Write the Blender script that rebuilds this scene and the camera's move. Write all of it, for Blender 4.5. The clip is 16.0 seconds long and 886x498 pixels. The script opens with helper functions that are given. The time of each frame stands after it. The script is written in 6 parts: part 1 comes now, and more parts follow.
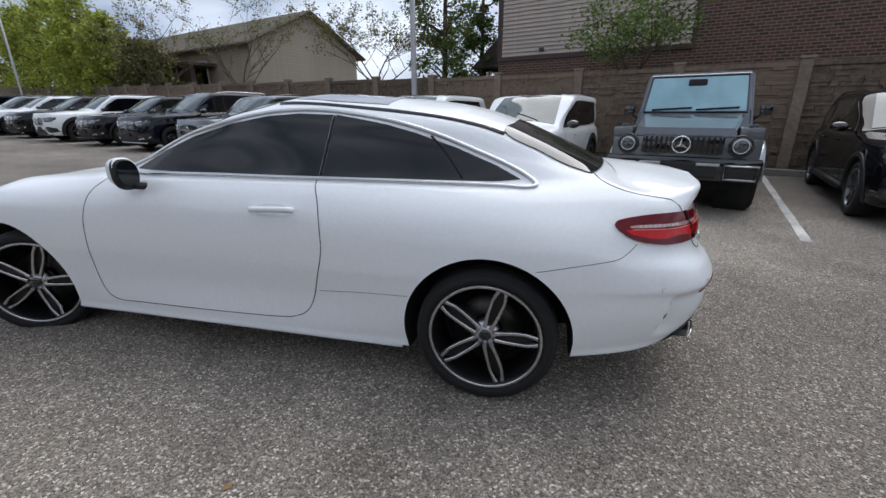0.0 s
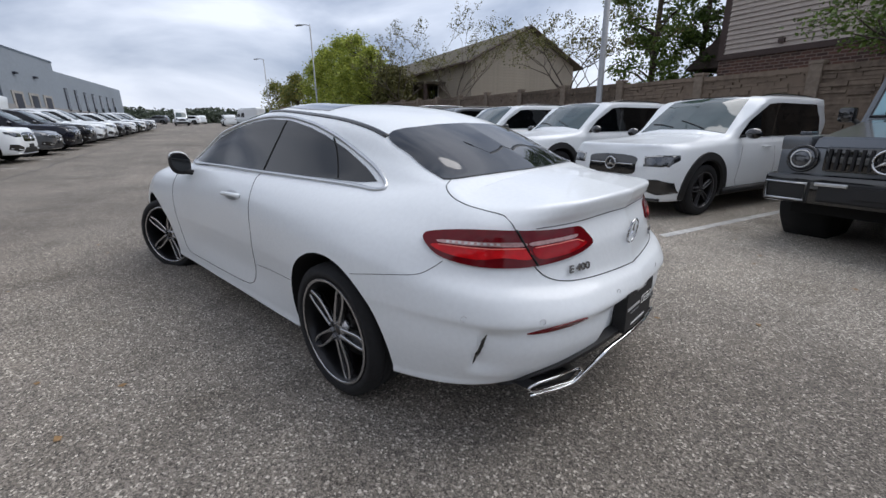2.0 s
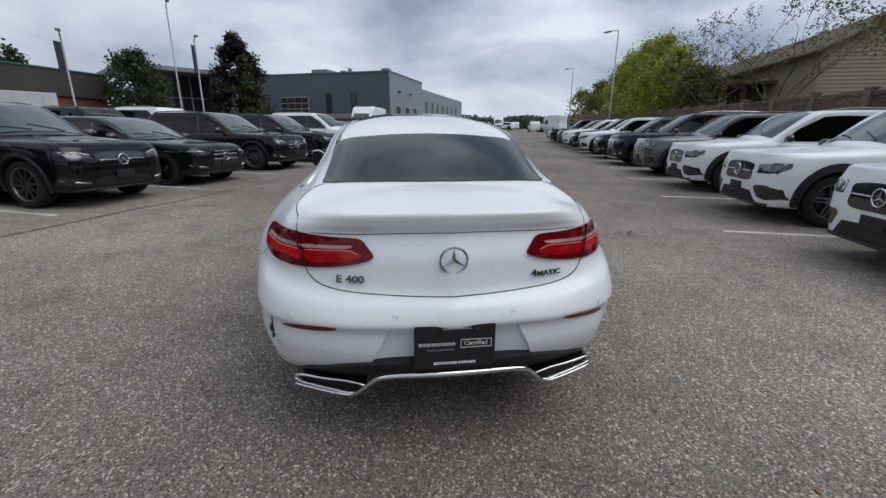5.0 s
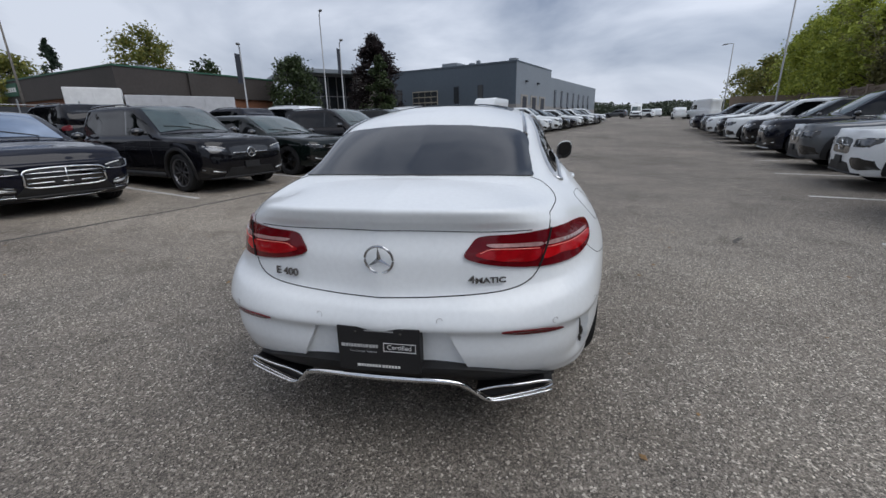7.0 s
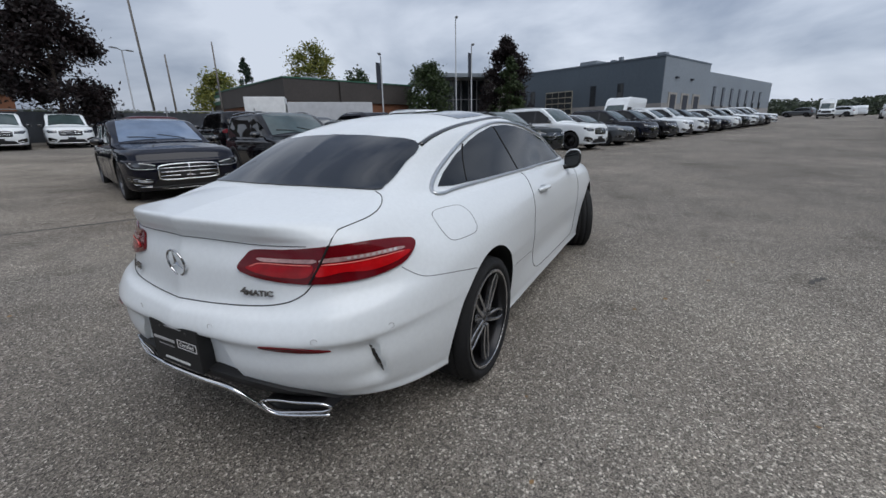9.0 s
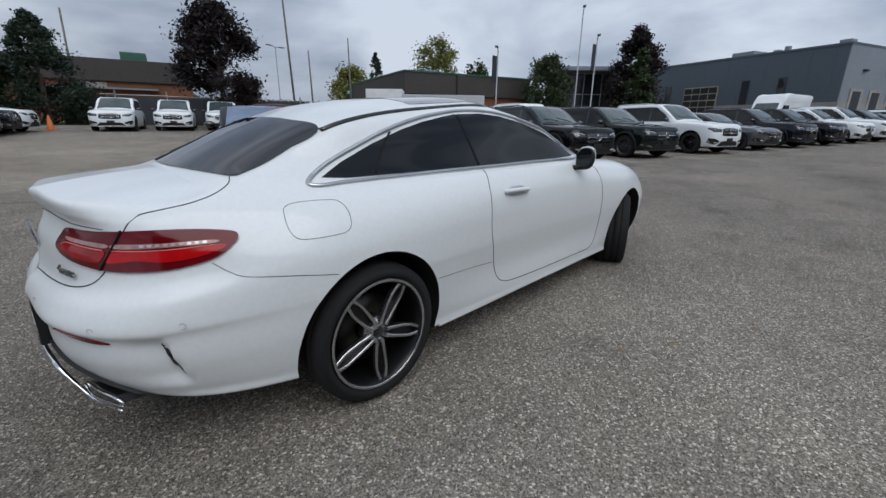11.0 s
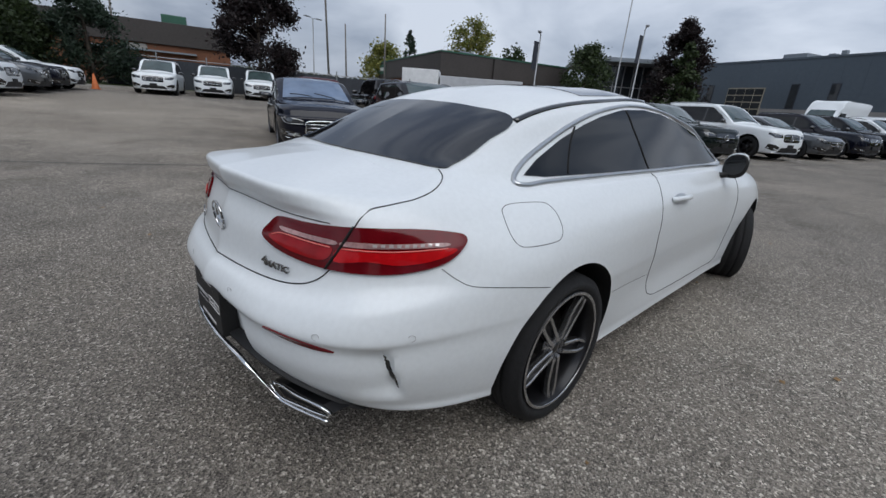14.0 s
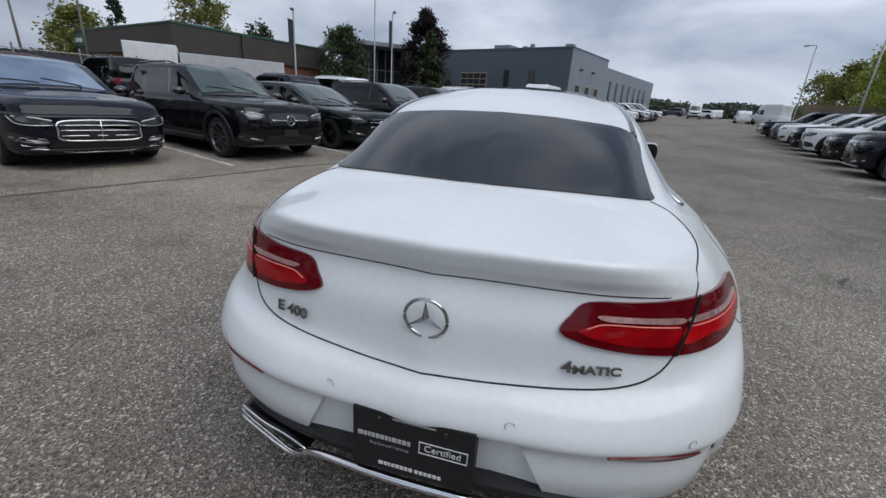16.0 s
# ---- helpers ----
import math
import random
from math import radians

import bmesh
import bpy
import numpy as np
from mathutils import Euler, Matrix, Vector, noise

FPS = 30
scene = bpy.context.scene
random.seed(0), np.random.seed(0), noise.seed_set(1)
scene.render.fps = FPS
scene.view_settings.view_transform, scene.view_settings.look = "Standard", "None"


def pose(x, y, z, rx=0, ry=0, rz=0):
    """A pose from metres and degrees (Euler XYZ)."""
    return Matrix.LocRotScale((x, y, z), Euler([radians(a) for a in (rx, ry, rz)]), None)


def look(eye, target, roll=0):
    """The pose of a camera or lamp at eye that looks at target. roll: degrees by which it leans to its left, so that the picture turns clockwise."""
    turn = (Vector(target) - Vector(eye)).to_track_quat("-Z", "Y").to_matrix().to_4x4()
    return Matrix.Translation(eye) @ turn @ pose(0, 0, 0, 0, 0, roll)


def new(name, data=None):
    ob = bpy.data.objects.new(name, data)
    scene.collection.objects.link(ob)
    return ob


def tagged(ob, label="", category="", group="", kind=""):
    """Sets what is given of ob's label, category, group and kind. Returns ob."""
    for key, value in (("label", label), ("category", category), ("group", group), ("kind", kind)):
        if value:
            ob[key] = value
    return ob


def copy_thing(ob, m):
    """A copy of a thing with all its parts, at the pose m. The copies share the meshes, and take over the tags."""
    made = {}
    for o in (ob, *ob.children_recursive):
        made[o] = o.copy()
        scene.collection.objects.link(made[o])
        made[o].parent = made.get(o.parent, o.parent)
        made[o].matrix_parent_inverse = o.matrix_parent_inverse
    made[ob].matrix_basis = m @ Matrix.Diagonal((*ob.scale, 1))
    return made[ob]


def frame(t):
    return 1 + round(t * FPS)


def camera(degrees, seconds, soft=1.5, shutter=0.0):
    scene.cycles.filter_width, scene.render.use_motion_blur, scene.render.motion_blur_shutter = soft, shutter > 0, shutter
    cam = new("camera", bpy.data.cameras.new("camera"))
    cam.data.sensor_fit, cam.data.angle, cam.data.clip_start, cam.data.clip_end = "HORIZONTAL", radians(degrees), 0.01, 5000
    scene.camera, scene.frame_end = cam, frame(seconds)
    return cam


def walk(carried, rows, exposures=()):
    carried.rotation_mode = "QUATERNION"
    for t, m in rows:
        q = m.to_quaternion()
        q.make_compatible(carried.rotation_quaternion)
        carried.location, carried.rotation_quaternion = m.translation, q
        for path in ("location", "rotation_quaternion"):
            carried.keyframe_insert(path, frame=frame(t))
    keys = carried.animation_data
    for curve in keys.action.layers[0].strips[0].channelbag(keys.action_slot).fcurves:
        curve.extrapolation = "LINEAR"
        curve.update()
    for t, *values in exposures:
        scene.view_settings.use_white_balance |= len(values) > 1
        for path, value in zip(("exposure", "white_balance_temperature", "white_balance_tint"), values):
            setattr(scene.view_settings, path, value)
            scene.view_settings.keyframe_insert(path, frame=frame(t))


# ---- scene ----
cam = camera(93.8, 16.0)
PATH = [
    (0, (0.218, -2.611, 1.34), (-0.23, -0.766, 0.711), -0.3),
    (0.5, (0.616, -2.442, 1.317), (-0.01, -0.644, 0.705), -0.7),
    (1, (1.024, -2.311, 1.324), (0.171, -0.603, 0.727), -0.7),
    (1.5, (1.327, -2.082, 1.286), (0.239, -0.507, 0.706), -0.3),
    (2, (1.637, -1.852, 1.287), (0.32, -0.46, 0.713), -0.8),
    (2.5, (1.875, -1.627, 1.281), (0.37, -0.44, 0.712), -1.2),
    (3, (2.049, -1.369, 1.288), (0.41, -0.37, 0.724), -1.1),
    (3.5, (2.28, -1.089, 1.289), (0.547, -0.263, 0.73), -1.0),
    (4, (2.365, -0.813, 1.284), (0.557, -0.162, 0.731), 0.1),
    (4.5, (2.471, -0.515, 1.306), (0.599, -0.074, 0.757), -0.1),
    (4.7, (2.521, -0.395, 1.303), (0.63, -0.037, 0.759), 0.0),
    (6.8, (2.418, 0.409, 1.293), (0.521, 0.137, 0.72), -0.4),
    (7, (2.394, 0.478, 1.295), (0.508, 0.144, 0.721), -1.0),
    (7.5, (2.365, 0.774, 1.295), (0.507, 0.3, 0.727), -1.3),
    (8, (2.253, 1.05, 1.284), (0.436, 0.433, 0.718), -2.2),
    (8.5, (2.071, 1.351, 1.313), (0.313, 0.581, 0.751), -2.3),
    (9, (1.903, 1.655, 1.315), (0.21, 0.747, 0.758), -1.1),
    (9.2, (1.825, 1.744, 1.298), (0.154, 0.796, 0.74), -1.1),
    (11.3, (0.936, 2.38, 1.272), (-0.385, 0.998, 0.685), 1.2),
    (11.5, (0.867, 2.428, 1.278), (-0.414, 1.012, 0.683), 1.5),
    (12, (0.806, 2.49, 1.284), (-0.404, 1.021, 0.667), 2.1),
    (12.5, (0.968, 2.396, 1.299), (-0.185, 0.888, 0.671), 2.9),
    (13, (1.198, 2.206, 1.302), (0.066, 0.684, 0.667), 2.8),
    (13.5, (1.295, 1.944, 1.269), (0.14, 0.442, 0.629), 3.4),
    (14, (1.454, 1.636, 1.275), (0.136, 0.28, 0.623), 4.6),
    (14.5, (1.654, 1.326, 1.306), (0.179, 0.146, 0.649), 5.1),
    (15, (1.74, 0.958, 1.281), (0.121, -0.005, 0.608), 4.6),
    (15.5, (1.851, 0.57, 1.303), (0.104, -0.142, 0.639), 3.1),
    (16, (1.864, 0.244, 1.307), (0.033, -0.225, 0.653), 3.8),
]
walk(cam, [(t, look(eye, target, roll)) for t, eye, target, roll in PATH], exposures=[(0.0, 0.37, 6450, 11), (1.5, 0.33, 6470, 12), (3.5, 0.08, 6470, 12), (4.5, 0.0, 6470, 12), (7.0, -0.08, 6400, 11), (12.0, -0.14, 6280, 9), (16.0, -0.10, 6350, 10)])

# ---- world and light ----
world = bpy.data.worlds.new("overcast_sky")
scene.world = world
world.use_nodes = True
wn, wl = world.node_tree.nodes, world.node_tree.links
wn.clear()
sky = wn.new("ShaderNodeTexSky")
sky.sky_type, sky.sun_disc = "NISHITA", False
sky.sun_elevation, sky.sun_rotation = radians(46), radians(158)
sky.air_density, sky.dust_density, sky.ozone_density = 1.2, 3.0, 1.0
coord = wn.new("ShaderNodeTexCoord")
squash = wn.new("ShaderNodeMapping")
squash.inputs["Scale"].default_value = (1.0, 1.0, 2.6)
wl.new(coord.outputs["Generated"], squash.inputs["Vector"])
clouds = wn.new("ShaderNodeTexNoise")
clouds.inputs["Scale"].default_value, clouds.inputs["Detail"].default_value = 2.3, 8.0
clouds.inputs["Roughness"].default_value = 0.5
clouds.inputs["Distortion"].default_value = 0.35
wl.new(squash.outputs[0], clouds.inputs["Vector"])
tone = wn.new("ShaderNodeValToRGB")
tone.color_ramp.elements[0].position, tone.color_ramp.elements[0].color = 0.36, (2.1, 2.55, 3.45, 1)
tone.color_ramp.elements[1].position, tone.color_ramp.elements[1].color = 0.64, (5.9, 6.35, 7.2, 1)
mid = tone.color_ramp.elements.new(0.5)
mid.color = (3.95, 4.42, 5.3, 1)
wl.new(clouds.outputs["Fac"], tone.inputs["Fac"])
mixer = wn.new("ShaderNodeMix")
mixer.data_type = "RGBA"
mixer.inputs["Factor"].default_value = 0.9
wl.new(sky.outputs[0], mixer.inputs["A"])
wl.new(tone.outputs[0], mixer.inputs["B"])
back = wn.new("ShaderNodeBackground")
back.inputs["Strength"].default_value = 0.128
# the cloud cover is brighter on the sun's side
sunward = wn.new("ShaderNodeVectorMath")
sunward.operation = "DOT_PRODUCT"
sunward.inputs[1].default_value = (-0.03, 0.10, 0.03)
wl.new(coord.outputs["Generated"], sunward.inputs[0])
glow = wn.new("ShaderNodeMath")
glow.operation, glow.inputs[1].default_value = "ADD", 1.0
wl.new(sunward.outputs["Value"], glow.inputs[0])
lit = wn.new("ShaderNodeVectorMath")
lit.operation = "SCALE"
wl.new(mixer.outputs["Result"], lit.inputs[0])
wl.new(glow.outputs[0], lit.inputs["Scale"])
wl.new(lit.outputs[0], back.inputs["Color"])
wout = wn.new("ShaderNodeOutputWorld")
wl.new(back.outputs[0], wout.inputs["Surface"])

sun_data = bpy.data.lights.new("sun", "SUN")
sun_data.energy, sun_data.angle, sun_data.color = 1.75, radians(60), (1.0, 0.98, 0.95)
sun = new("sun", sun_data)
sun.matrix_world = look((5, 11, 17), (0, 0, 0))


# ---- materials ----
def material(name, colour, rough=0.5, metal=0.0, coat=0.0, spec=0.5, grain=0.0, scale=20.0, bump=0.0, second=None, object_space=True, vary=0.0):
    """A principled material whose colour varies at two scales, with fine relief."""
    m = bpy.data.materials.new(name)
    m.use_nodes = True
    n, l = m.node_tree.nodes, m.node_tree.links
    p = n["Principled BSDF"]
    p.inputs["Base Color"].default_value = (*colour, 1)
    p.inputs["Roughness"].default_value, p.inputs["Metallic"].default_value = rough, metal
    p.inputs["Coat Weight"].default_value, p.inputs["Specular IOR Level"].default_value = coat, spec
    p.inputs["Coat Roughness"].default_value = 0.04
    if not (grain or bump or vary):
        return m
    tc = n.new("ShaderNodeTexCoord")
    src = tc.outputs["Object"]
    fine, broad = n.new("ShaderNodeTexNoise"), n.new("ShaderNodeTexNoise")
    fine.inputs["Scale"].default_value, fine.inputs["Detail"].default_value = scale, 6
    broad.inputs["Scale"].default_value, broad.inputs["Detail"].default_value = scale * 0.06, 4
    for t in (fine, broad):
        l.new(src, t.inputs["Vector"])
    if grain or vary:
        add = n.new("ShaderNodeMath")
        add.operation = "ADD"
        l.new(fine.outputs["Fac"], add.inputs[0])
        l.new(broad.outputs["Fac"], add.inputs[1])
        last = add.outputs[0]
        if vary:
            info = n.new("ShaderNodeObjectInfo")
            rnd = n.new("ShaderNodeMath")
            rnd.operation, rnd.inputs[1].default_value = "MULTIPLY_ADD", vary
            l.new(info.outputs["Random"], rnd.inputs[0])
            l.new(last, rnd.inputs[2])
            sub = n.new("ShaderNodeMath")
            sub.operation, sub.inputs[1].default_value = "SUBTRACT", vary * 0.5
            l.new(rnd.outputs[0], sub.inputs[0])
            last = sub.outputs[0]
        ramp = n.new("ShaderNodeValToRGB")
        low = second or tuple(c * (1 - grain) for c in colour)
        ramp.color_ramp.elements[0].position, ramp.color_ramp.elements[0].color = 0.65, (*low, 1)
        ramp.color_ramp.elements[1].position, ramp.color_ramp.elements[1].color = 1.0, (*colour, 1)
        scaled = n.new("ShaderNodeMath")
        scaled.operation, scaled.inputs[1].default_value = "MULTIPLY", 0.82
        l.new(last, scaled.inputs[0])
        l.new(scaled.outputs[0], ramp.inputs["Fac"])
        l.new(ramp.outputs[0], p.inputs["Base Color"])
    if bump:
        b = n.new("ShaderNodeBump")
        b.inputs["Strength"].default_value, b.inputs["Distance"].default_value = min(1.0, bump), 0.01
        l.new(fine.outputs["Fac"], b.inputs["Height"])
        l.new(b.outputs[0], p.inputs["Normal"])
    return m


def paint(name, colour, rough=0.28, metal=0.0, coat=1.0, spec=0.5):
    return material(name, colour, rough, metal, coat, spec, grain=0.05, scale=900)


WHITE = paint("white_paint", (0.79, 0.822, 0.838), 0.40, 0.0, 0.6, 0.3)
BLACK_PAINT = paint("black_paint", (0.004, 0.004, 0.006), 0.5, 0.0, 0.75, 0.02)
NAVY = paint("dark_blue_paint", (0.004, 0.005, 0.012), 0.5, 0.0, 0.75, 0.02)
GREEN_BLACK = paint("dark_green_paint", (0.004, 0.008, 0.007), 0.5, 0.0, 0.75, 0.02)
GRAPHITE = paint("graphite_paint", (0.10, 0.108, 0.118), 0.3, 0.5)
SILVER_GREY = paint("grey_paint", (0.34, 0.365, 0.40), 0.3, 0.6)
STONE_GREY = paint("dark_grey_paint", (0.115, 0.125, 0.138), 0.32, 0.45)
WINE = paint("wine_red_paint", (0.055, 0.008, 0.013), 0.4, 0.0, 0.55, 0.08)
TINT = material("tinted_glass", (0.004, 0.005, 0.006), 0.03, 0, 0.0, 0.5, grain=0.2, scale=3)
TINT.node_tree.nodes["Principled BSDF"].inputs["IOR"].default_value = 1.5
REAR_TINT = material("rear_tinted_glass", (0.012, 0.014, 0.018), 0.03, 0, 0.0, 0.7, grain=0.3, scale=3)
REAR_TINT.node_tree.nodes["Principled BSDF"].inputs["IOR"].default_value = 1.6
SCREEN = material("windscreen_glass", (0.06, 0.088, 0.088), 0.03, 0, 0.0, 0.6, grain=0.3, scale=3)
SCREEN.node_tree.nodes["Principled BSDF"].inputs["IOR"].default_value = 1.62
# the blue base colour stands for sky reflected in the pane
SCREEN_BLUE = material("sky_tinted_glass", (0.27, 0.35, 0.48), 0.03, 0.5, 0.0, 0.8, grain=0.3, scale=3)
SCREEN_BLUE.node_tree.nodes["Principled BSDF"].inputs["IOR"].default_value = 1.6
CHROME = material("chrome", (0.78, 0.79, 0.80), 0.08, 1.0, grain=0.1, scale=30)
SATIN = material("satin_aluminium", (0.62, 0.63, 0.64), 0.28, 1.0, grain=0.12, scale=60)
ALLOY_GREY = material("grey_alloy", (0.17, 0.17, 0.18), 0.35, 0.85, grain=0.2, scale=60)
ALLOY_BRIGHT = material("machined_alloy", (0.52, 0.52, 0.53), 0.27, 0.95, grain=0.15, scale=60)
ALLOY_BLACK = material("black_alloy", (0.02, 0.02, 0.022), 0.3, 0.5, grain=0.2, scale=60)
TYRE = material("tyre_rubber", (0.010, 0.010, 0.011), 0.85, grain=0.35, scale=45, bump=0.3)
PLASTIC = material("black_plastic", (0.012, 0.012, 0.013), 0.6, grain=0.25, scale=120, bump=0.1)
GLOSS_BLACK = material("gloss_black", (0.006, 0.006, 0.007), 0.08, coat=1.0, grain=0.1, scale=20)
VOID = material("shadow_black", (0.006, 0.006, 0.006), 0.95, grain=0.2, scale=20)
GAP = material("panel_gap_black", (0.03, 0.03, 0.032), 0.9, grain=0.1, scale=50)
LAMP_DARK = material("dark_red_lens", (0.14, 0.003, 0.007), 0.1, coat=0.2, spec=0.25, grain=0.25, scale=25)
LAMP_RED = material("red_lens", (0.62, 0.006, 0.010), 0.12, coat=0.2, spec=0.25, grain=0.3, scale=35)
LAMP_DEEP = material("deep_red_lens", (0.36, 0.004, 0.008), 0.12, coat=0.2, spec=0.25, grain=0.3, scale=35)
LAMP_CLEAR = material("clear_lens", (0.52, 0.30, 0.29), 0.15, 0.0, coat=0.5, grain=0.45, scale=90)
LAMP_CELL = material("light_segment", (0.80, 0.72, 0.70), 0.12, 0.4, coat=0.5, grain=0.2, scale=60)
LAMP_LINE = material("pale_red_edge", (0.85, 0.20, 0.17), 0.2, grain=0.1, scale=60)
LAMP_GLASS = material("headlamp_glass", (0.13, 0.14, 0.155), 0.08, 0.6, coat=1.0, grain=0.35, scale=14)
STAR = material("polished_badge", (0.52, 0.525, 0.54), 0.10, 1.0, grain=0.15, scale=40)
BADGE = material("badge_chrome", (0.34, 0.34, 0.35), 0.16, 1.0, grain=0.15, scale=40)
DISC = material("brake_disc_steel", (0.09, 0.085, 0.08), 0.45, 0.9, grain=0.3, scale=30)
PRINT_WHITE = material("white_print", (0.75, 0.75, 0.74), 0.5, grain=0.05, scale=50)
PRINT_PALE = material("pale_grey_print", (0.50, 0.50, 0.50), 0.5, grain=0.05, scale=50)
PRINT_GREY = material("grey_print", (0.32, 0.32, 0.33), 0.5, grain=0.05, scale=50)


# ---- building helpers ----
def mesh_of(name, bm, *mats, smooth=None):
    me = bpy.data.meshes.new(name)
    if smooth is not None:
        for f in bm.faces:
            f.smooth = True
        limit = radians(smooth)
        for e in bm.edges:
            e.smooth = not (len(e.link_faces) == 2 and e.calc_face_angle(9) > limit)
    bm.to_mesh(me)
    bm.free()
    for m in mats:
        me.materials.append(m)
    return me


def part(name, bm, mat, parent, label="", smooth=None, m=None):
    ob = new(name, mesh_of(name, bm, mat, smooth=smooth))
    ob.parent = parent
    if m is not None:
        ob.matrix_basis = m
    return tagged(ob, label)


def shared(name, me, parent, m=None, label=""):
    ob = new(name, me)
    ob.parent = parent
    if m is not None:
        ob.matrix_basis = m
    return tagged(ob, label)


def thing(name, m, label, category, group="", kind=""):
    ob = new(name)
    ob.empty_display_size = 0.2
    ob.matrix_basis = m
    return tagged(ob, label, category, group, kind)


def box_bm(*boxes, bevel=0.0, bm=None):
    """Boxes given as (x0, y0, z0, x1, y1, z1)."""
    bm = bm or bmesh.new()
    for x0, y0, z0, x1, y1, z1 in boxes:
        bmesh.ops.create_cube(bm, size=1, matrix=Matrix.LocRotScale(((x0 + x1) / 2, (y0 + y1) / 2, (z0 + z1) / 2), None, (x1 - x0, y1 - y0, z1 - z0)))
    if bevel:
        bmesh.ops.bevel(bm, geom=bm.edges[:], offset=bevel, segments=2, affect="EDGES", profile=0.6)
    return bm


def lathe_bm(profile, n=40, axis="Y", bm=None, centre=(0, 0, 0)):
    """Turns (radius, along) pairs round an axis."""
    bm = bm or bmesh.new()
    rings = []
    for r, h in profile:
        ring = []
        for k in range(n):
            a = 2 * math.pi * k / n
            c, s = r * math.cos(a), r * math.sin(a)
            v = {"Y": (c, h, s), "Z": (c, s, h), "X": (h, c, s)}[axis]
            ring.append(bm.verts.new(Vector(v) + Vector(centre)))
        rings.append(ring)
    for a, b in zip(rings, rings[1:]):
        for k in range(n):
            bm.faces.new((a[k], a[(k + 1) % n], b[(k + 1) % n], b[k]))
    return bm


def tube_bm(points, r=0.01, n=6, bm=None, closed=False, taper=None):
    """A round bar along a line of points; taper gives a radius for each point."""
    bm = bm or bmesh.new()
    pts = [Vector(p) for p in points]
    rings = []
    count = len(pts)
    for i, p in enumerate(pts):
        if closed:
            d = pts[(i + 1) % count] - pts[i - 1]
        else:
            d = pts[min(i + 1, count - 1)] - pts[max(i - 1, 0)]
        d = d.normalized() if d.length > 1e-9 else Vector((0, 0, 1))
        side = d.cross(Vector((0, 0, 1)))
        if side.length < 0.05:
            side = d.cross(Vector((0, 1, 0)))
        side.normalize()
        up = side.cross(d)
        rad = taper[i] if taper else r
        rings.append([bm.verts.new(p + rad * (math.cos(2 * math.pi * k / n) * side + math.sin(2 * math.pi * k / n) * up)) for k in range(n)])
    pairs = list(zip(rings, rings[1:])) + ([(rings[-1], rings[0])] if closed else [])
    for a, b in pairs:
        for k in range(n):
            bm.faces.new((a[k], a[(k + 1) % n], b[(k + 1) % n], b[k]))
    if not closed:
        bm.faces.new(rings[0][::-1])
        bm.faces.new(rings[-1])
    return bm


def spline(keys, t, closed=False, taut=False):
    """Catmull-Rom through keys at t = 0, 1, 2, ...; taut keeps it from swinging out beside short spans."""
    n = len(keys)
    i = int(math.floor(t))
    if not closed:
        i = max(0, min(n - 2, i))
    f = t - i
    if closed:
        p = [Vector(keys[(i + k) % n]) for k in (-1, 0, 1, 2)]
    else:
        b, c = Vector(keys[i]), Vector(keys[i + 1])
        p = [Vector(keys[i - 1]) if i > 0 else 2 * b - c, b, c, Vector(keys[i + 2]) if i + 2 < n else 2 * c - b]
    if taut:
        d0, d1, d2 = p[1] - p[0], p[2] - p[1], p[3] - p[2]
        m1, m2 = (d0 + d1) / 2, (d1 + d2) / 2
        for m, a, b in ((m1, d0, d1), (m2, d1, d2)):
            limit = 0.8 * min(a.length, b.length)
            if m.length > limit:
                m *= limit / m.length
        return p[1] * (2 * f ** 3 - 3 * f * f + 1) + m1 * (f ** 3 - 2 * f * f + f) + p[2] * (3 * f * f - 2 * f ** 3) + m2 * (f ** 3 - f * f)
    return 0.5 * (2 * p[1] + (p[2] - p[0]) * f + (2 * p[0] - 5 * p[1] + 4 * p[2] - p[3]) * f * f + (3 * p[1] - p[0] - 3 * p[2] + p[3]) * f ** 3)


def smooth_line(keys, per=8, closed=False):
    n = len(keys)
    steps = (n if closed else n - 1) * per
    return [spline(keys, k / per, closed) for k in range(steps + (0 if closed else 1))]


def loft_bm(rows, per_s=10, per_r=4, warp=None, taut=False):
    """A half shell through character lines (rows of points, all of one count), mirrored into a whole closed body."""
    count = len(rows[0])
    ss = [k / per_s for k in range((count - 1) * per_s + 1)]
    lines = [[spline(row, s, taut=taut) for s in ss] for row in rows]
    bm = bmesh.new()
    grid = []
    for j in range(len(ss)):
        column = [line[j] for line in lines]
        pts = [spline(column, k / per_r, taut=taut) for k in range((len(rows) - 1) * per_r + 1)]
        grid.append([warp(p) if warp else p for p in pts])
    sides = []
    for sign in (1, -1):
        vs = [[bm.verts.new((p.x, sign * max(p.y, 0.0), p.z)) for p in col] for col in grid]
        for j in range(len(vs) - 1):
            for k in range(len(vs[0]) - 1):
                q = [vs[j][k], vs[j + 1][k], vs[j + 1][k + 1], vs[j][k + 1]]
                bm.faces.new(q if sign > 0 else q[::-1])
        sides.append(vs)
    # floor between the two lower edges
    a, b = sides[0], sides[1]
    for j in range(len(a) - 1):
        bm.faces.new((a[j + 1][0], a[j][0], b[j][0], b[j + 1][0]))
    bmesh.ops.remove_doubles(bm, verts=bm.verts[:], dist=0.0008)
    bmesh.ops.dissolve_degenerate(bm, edges=bm.edges[:], dist=0.0005)
    bmesh.ops.recalc_face_normals(bm, faces=bm.faces[:])
    return bm


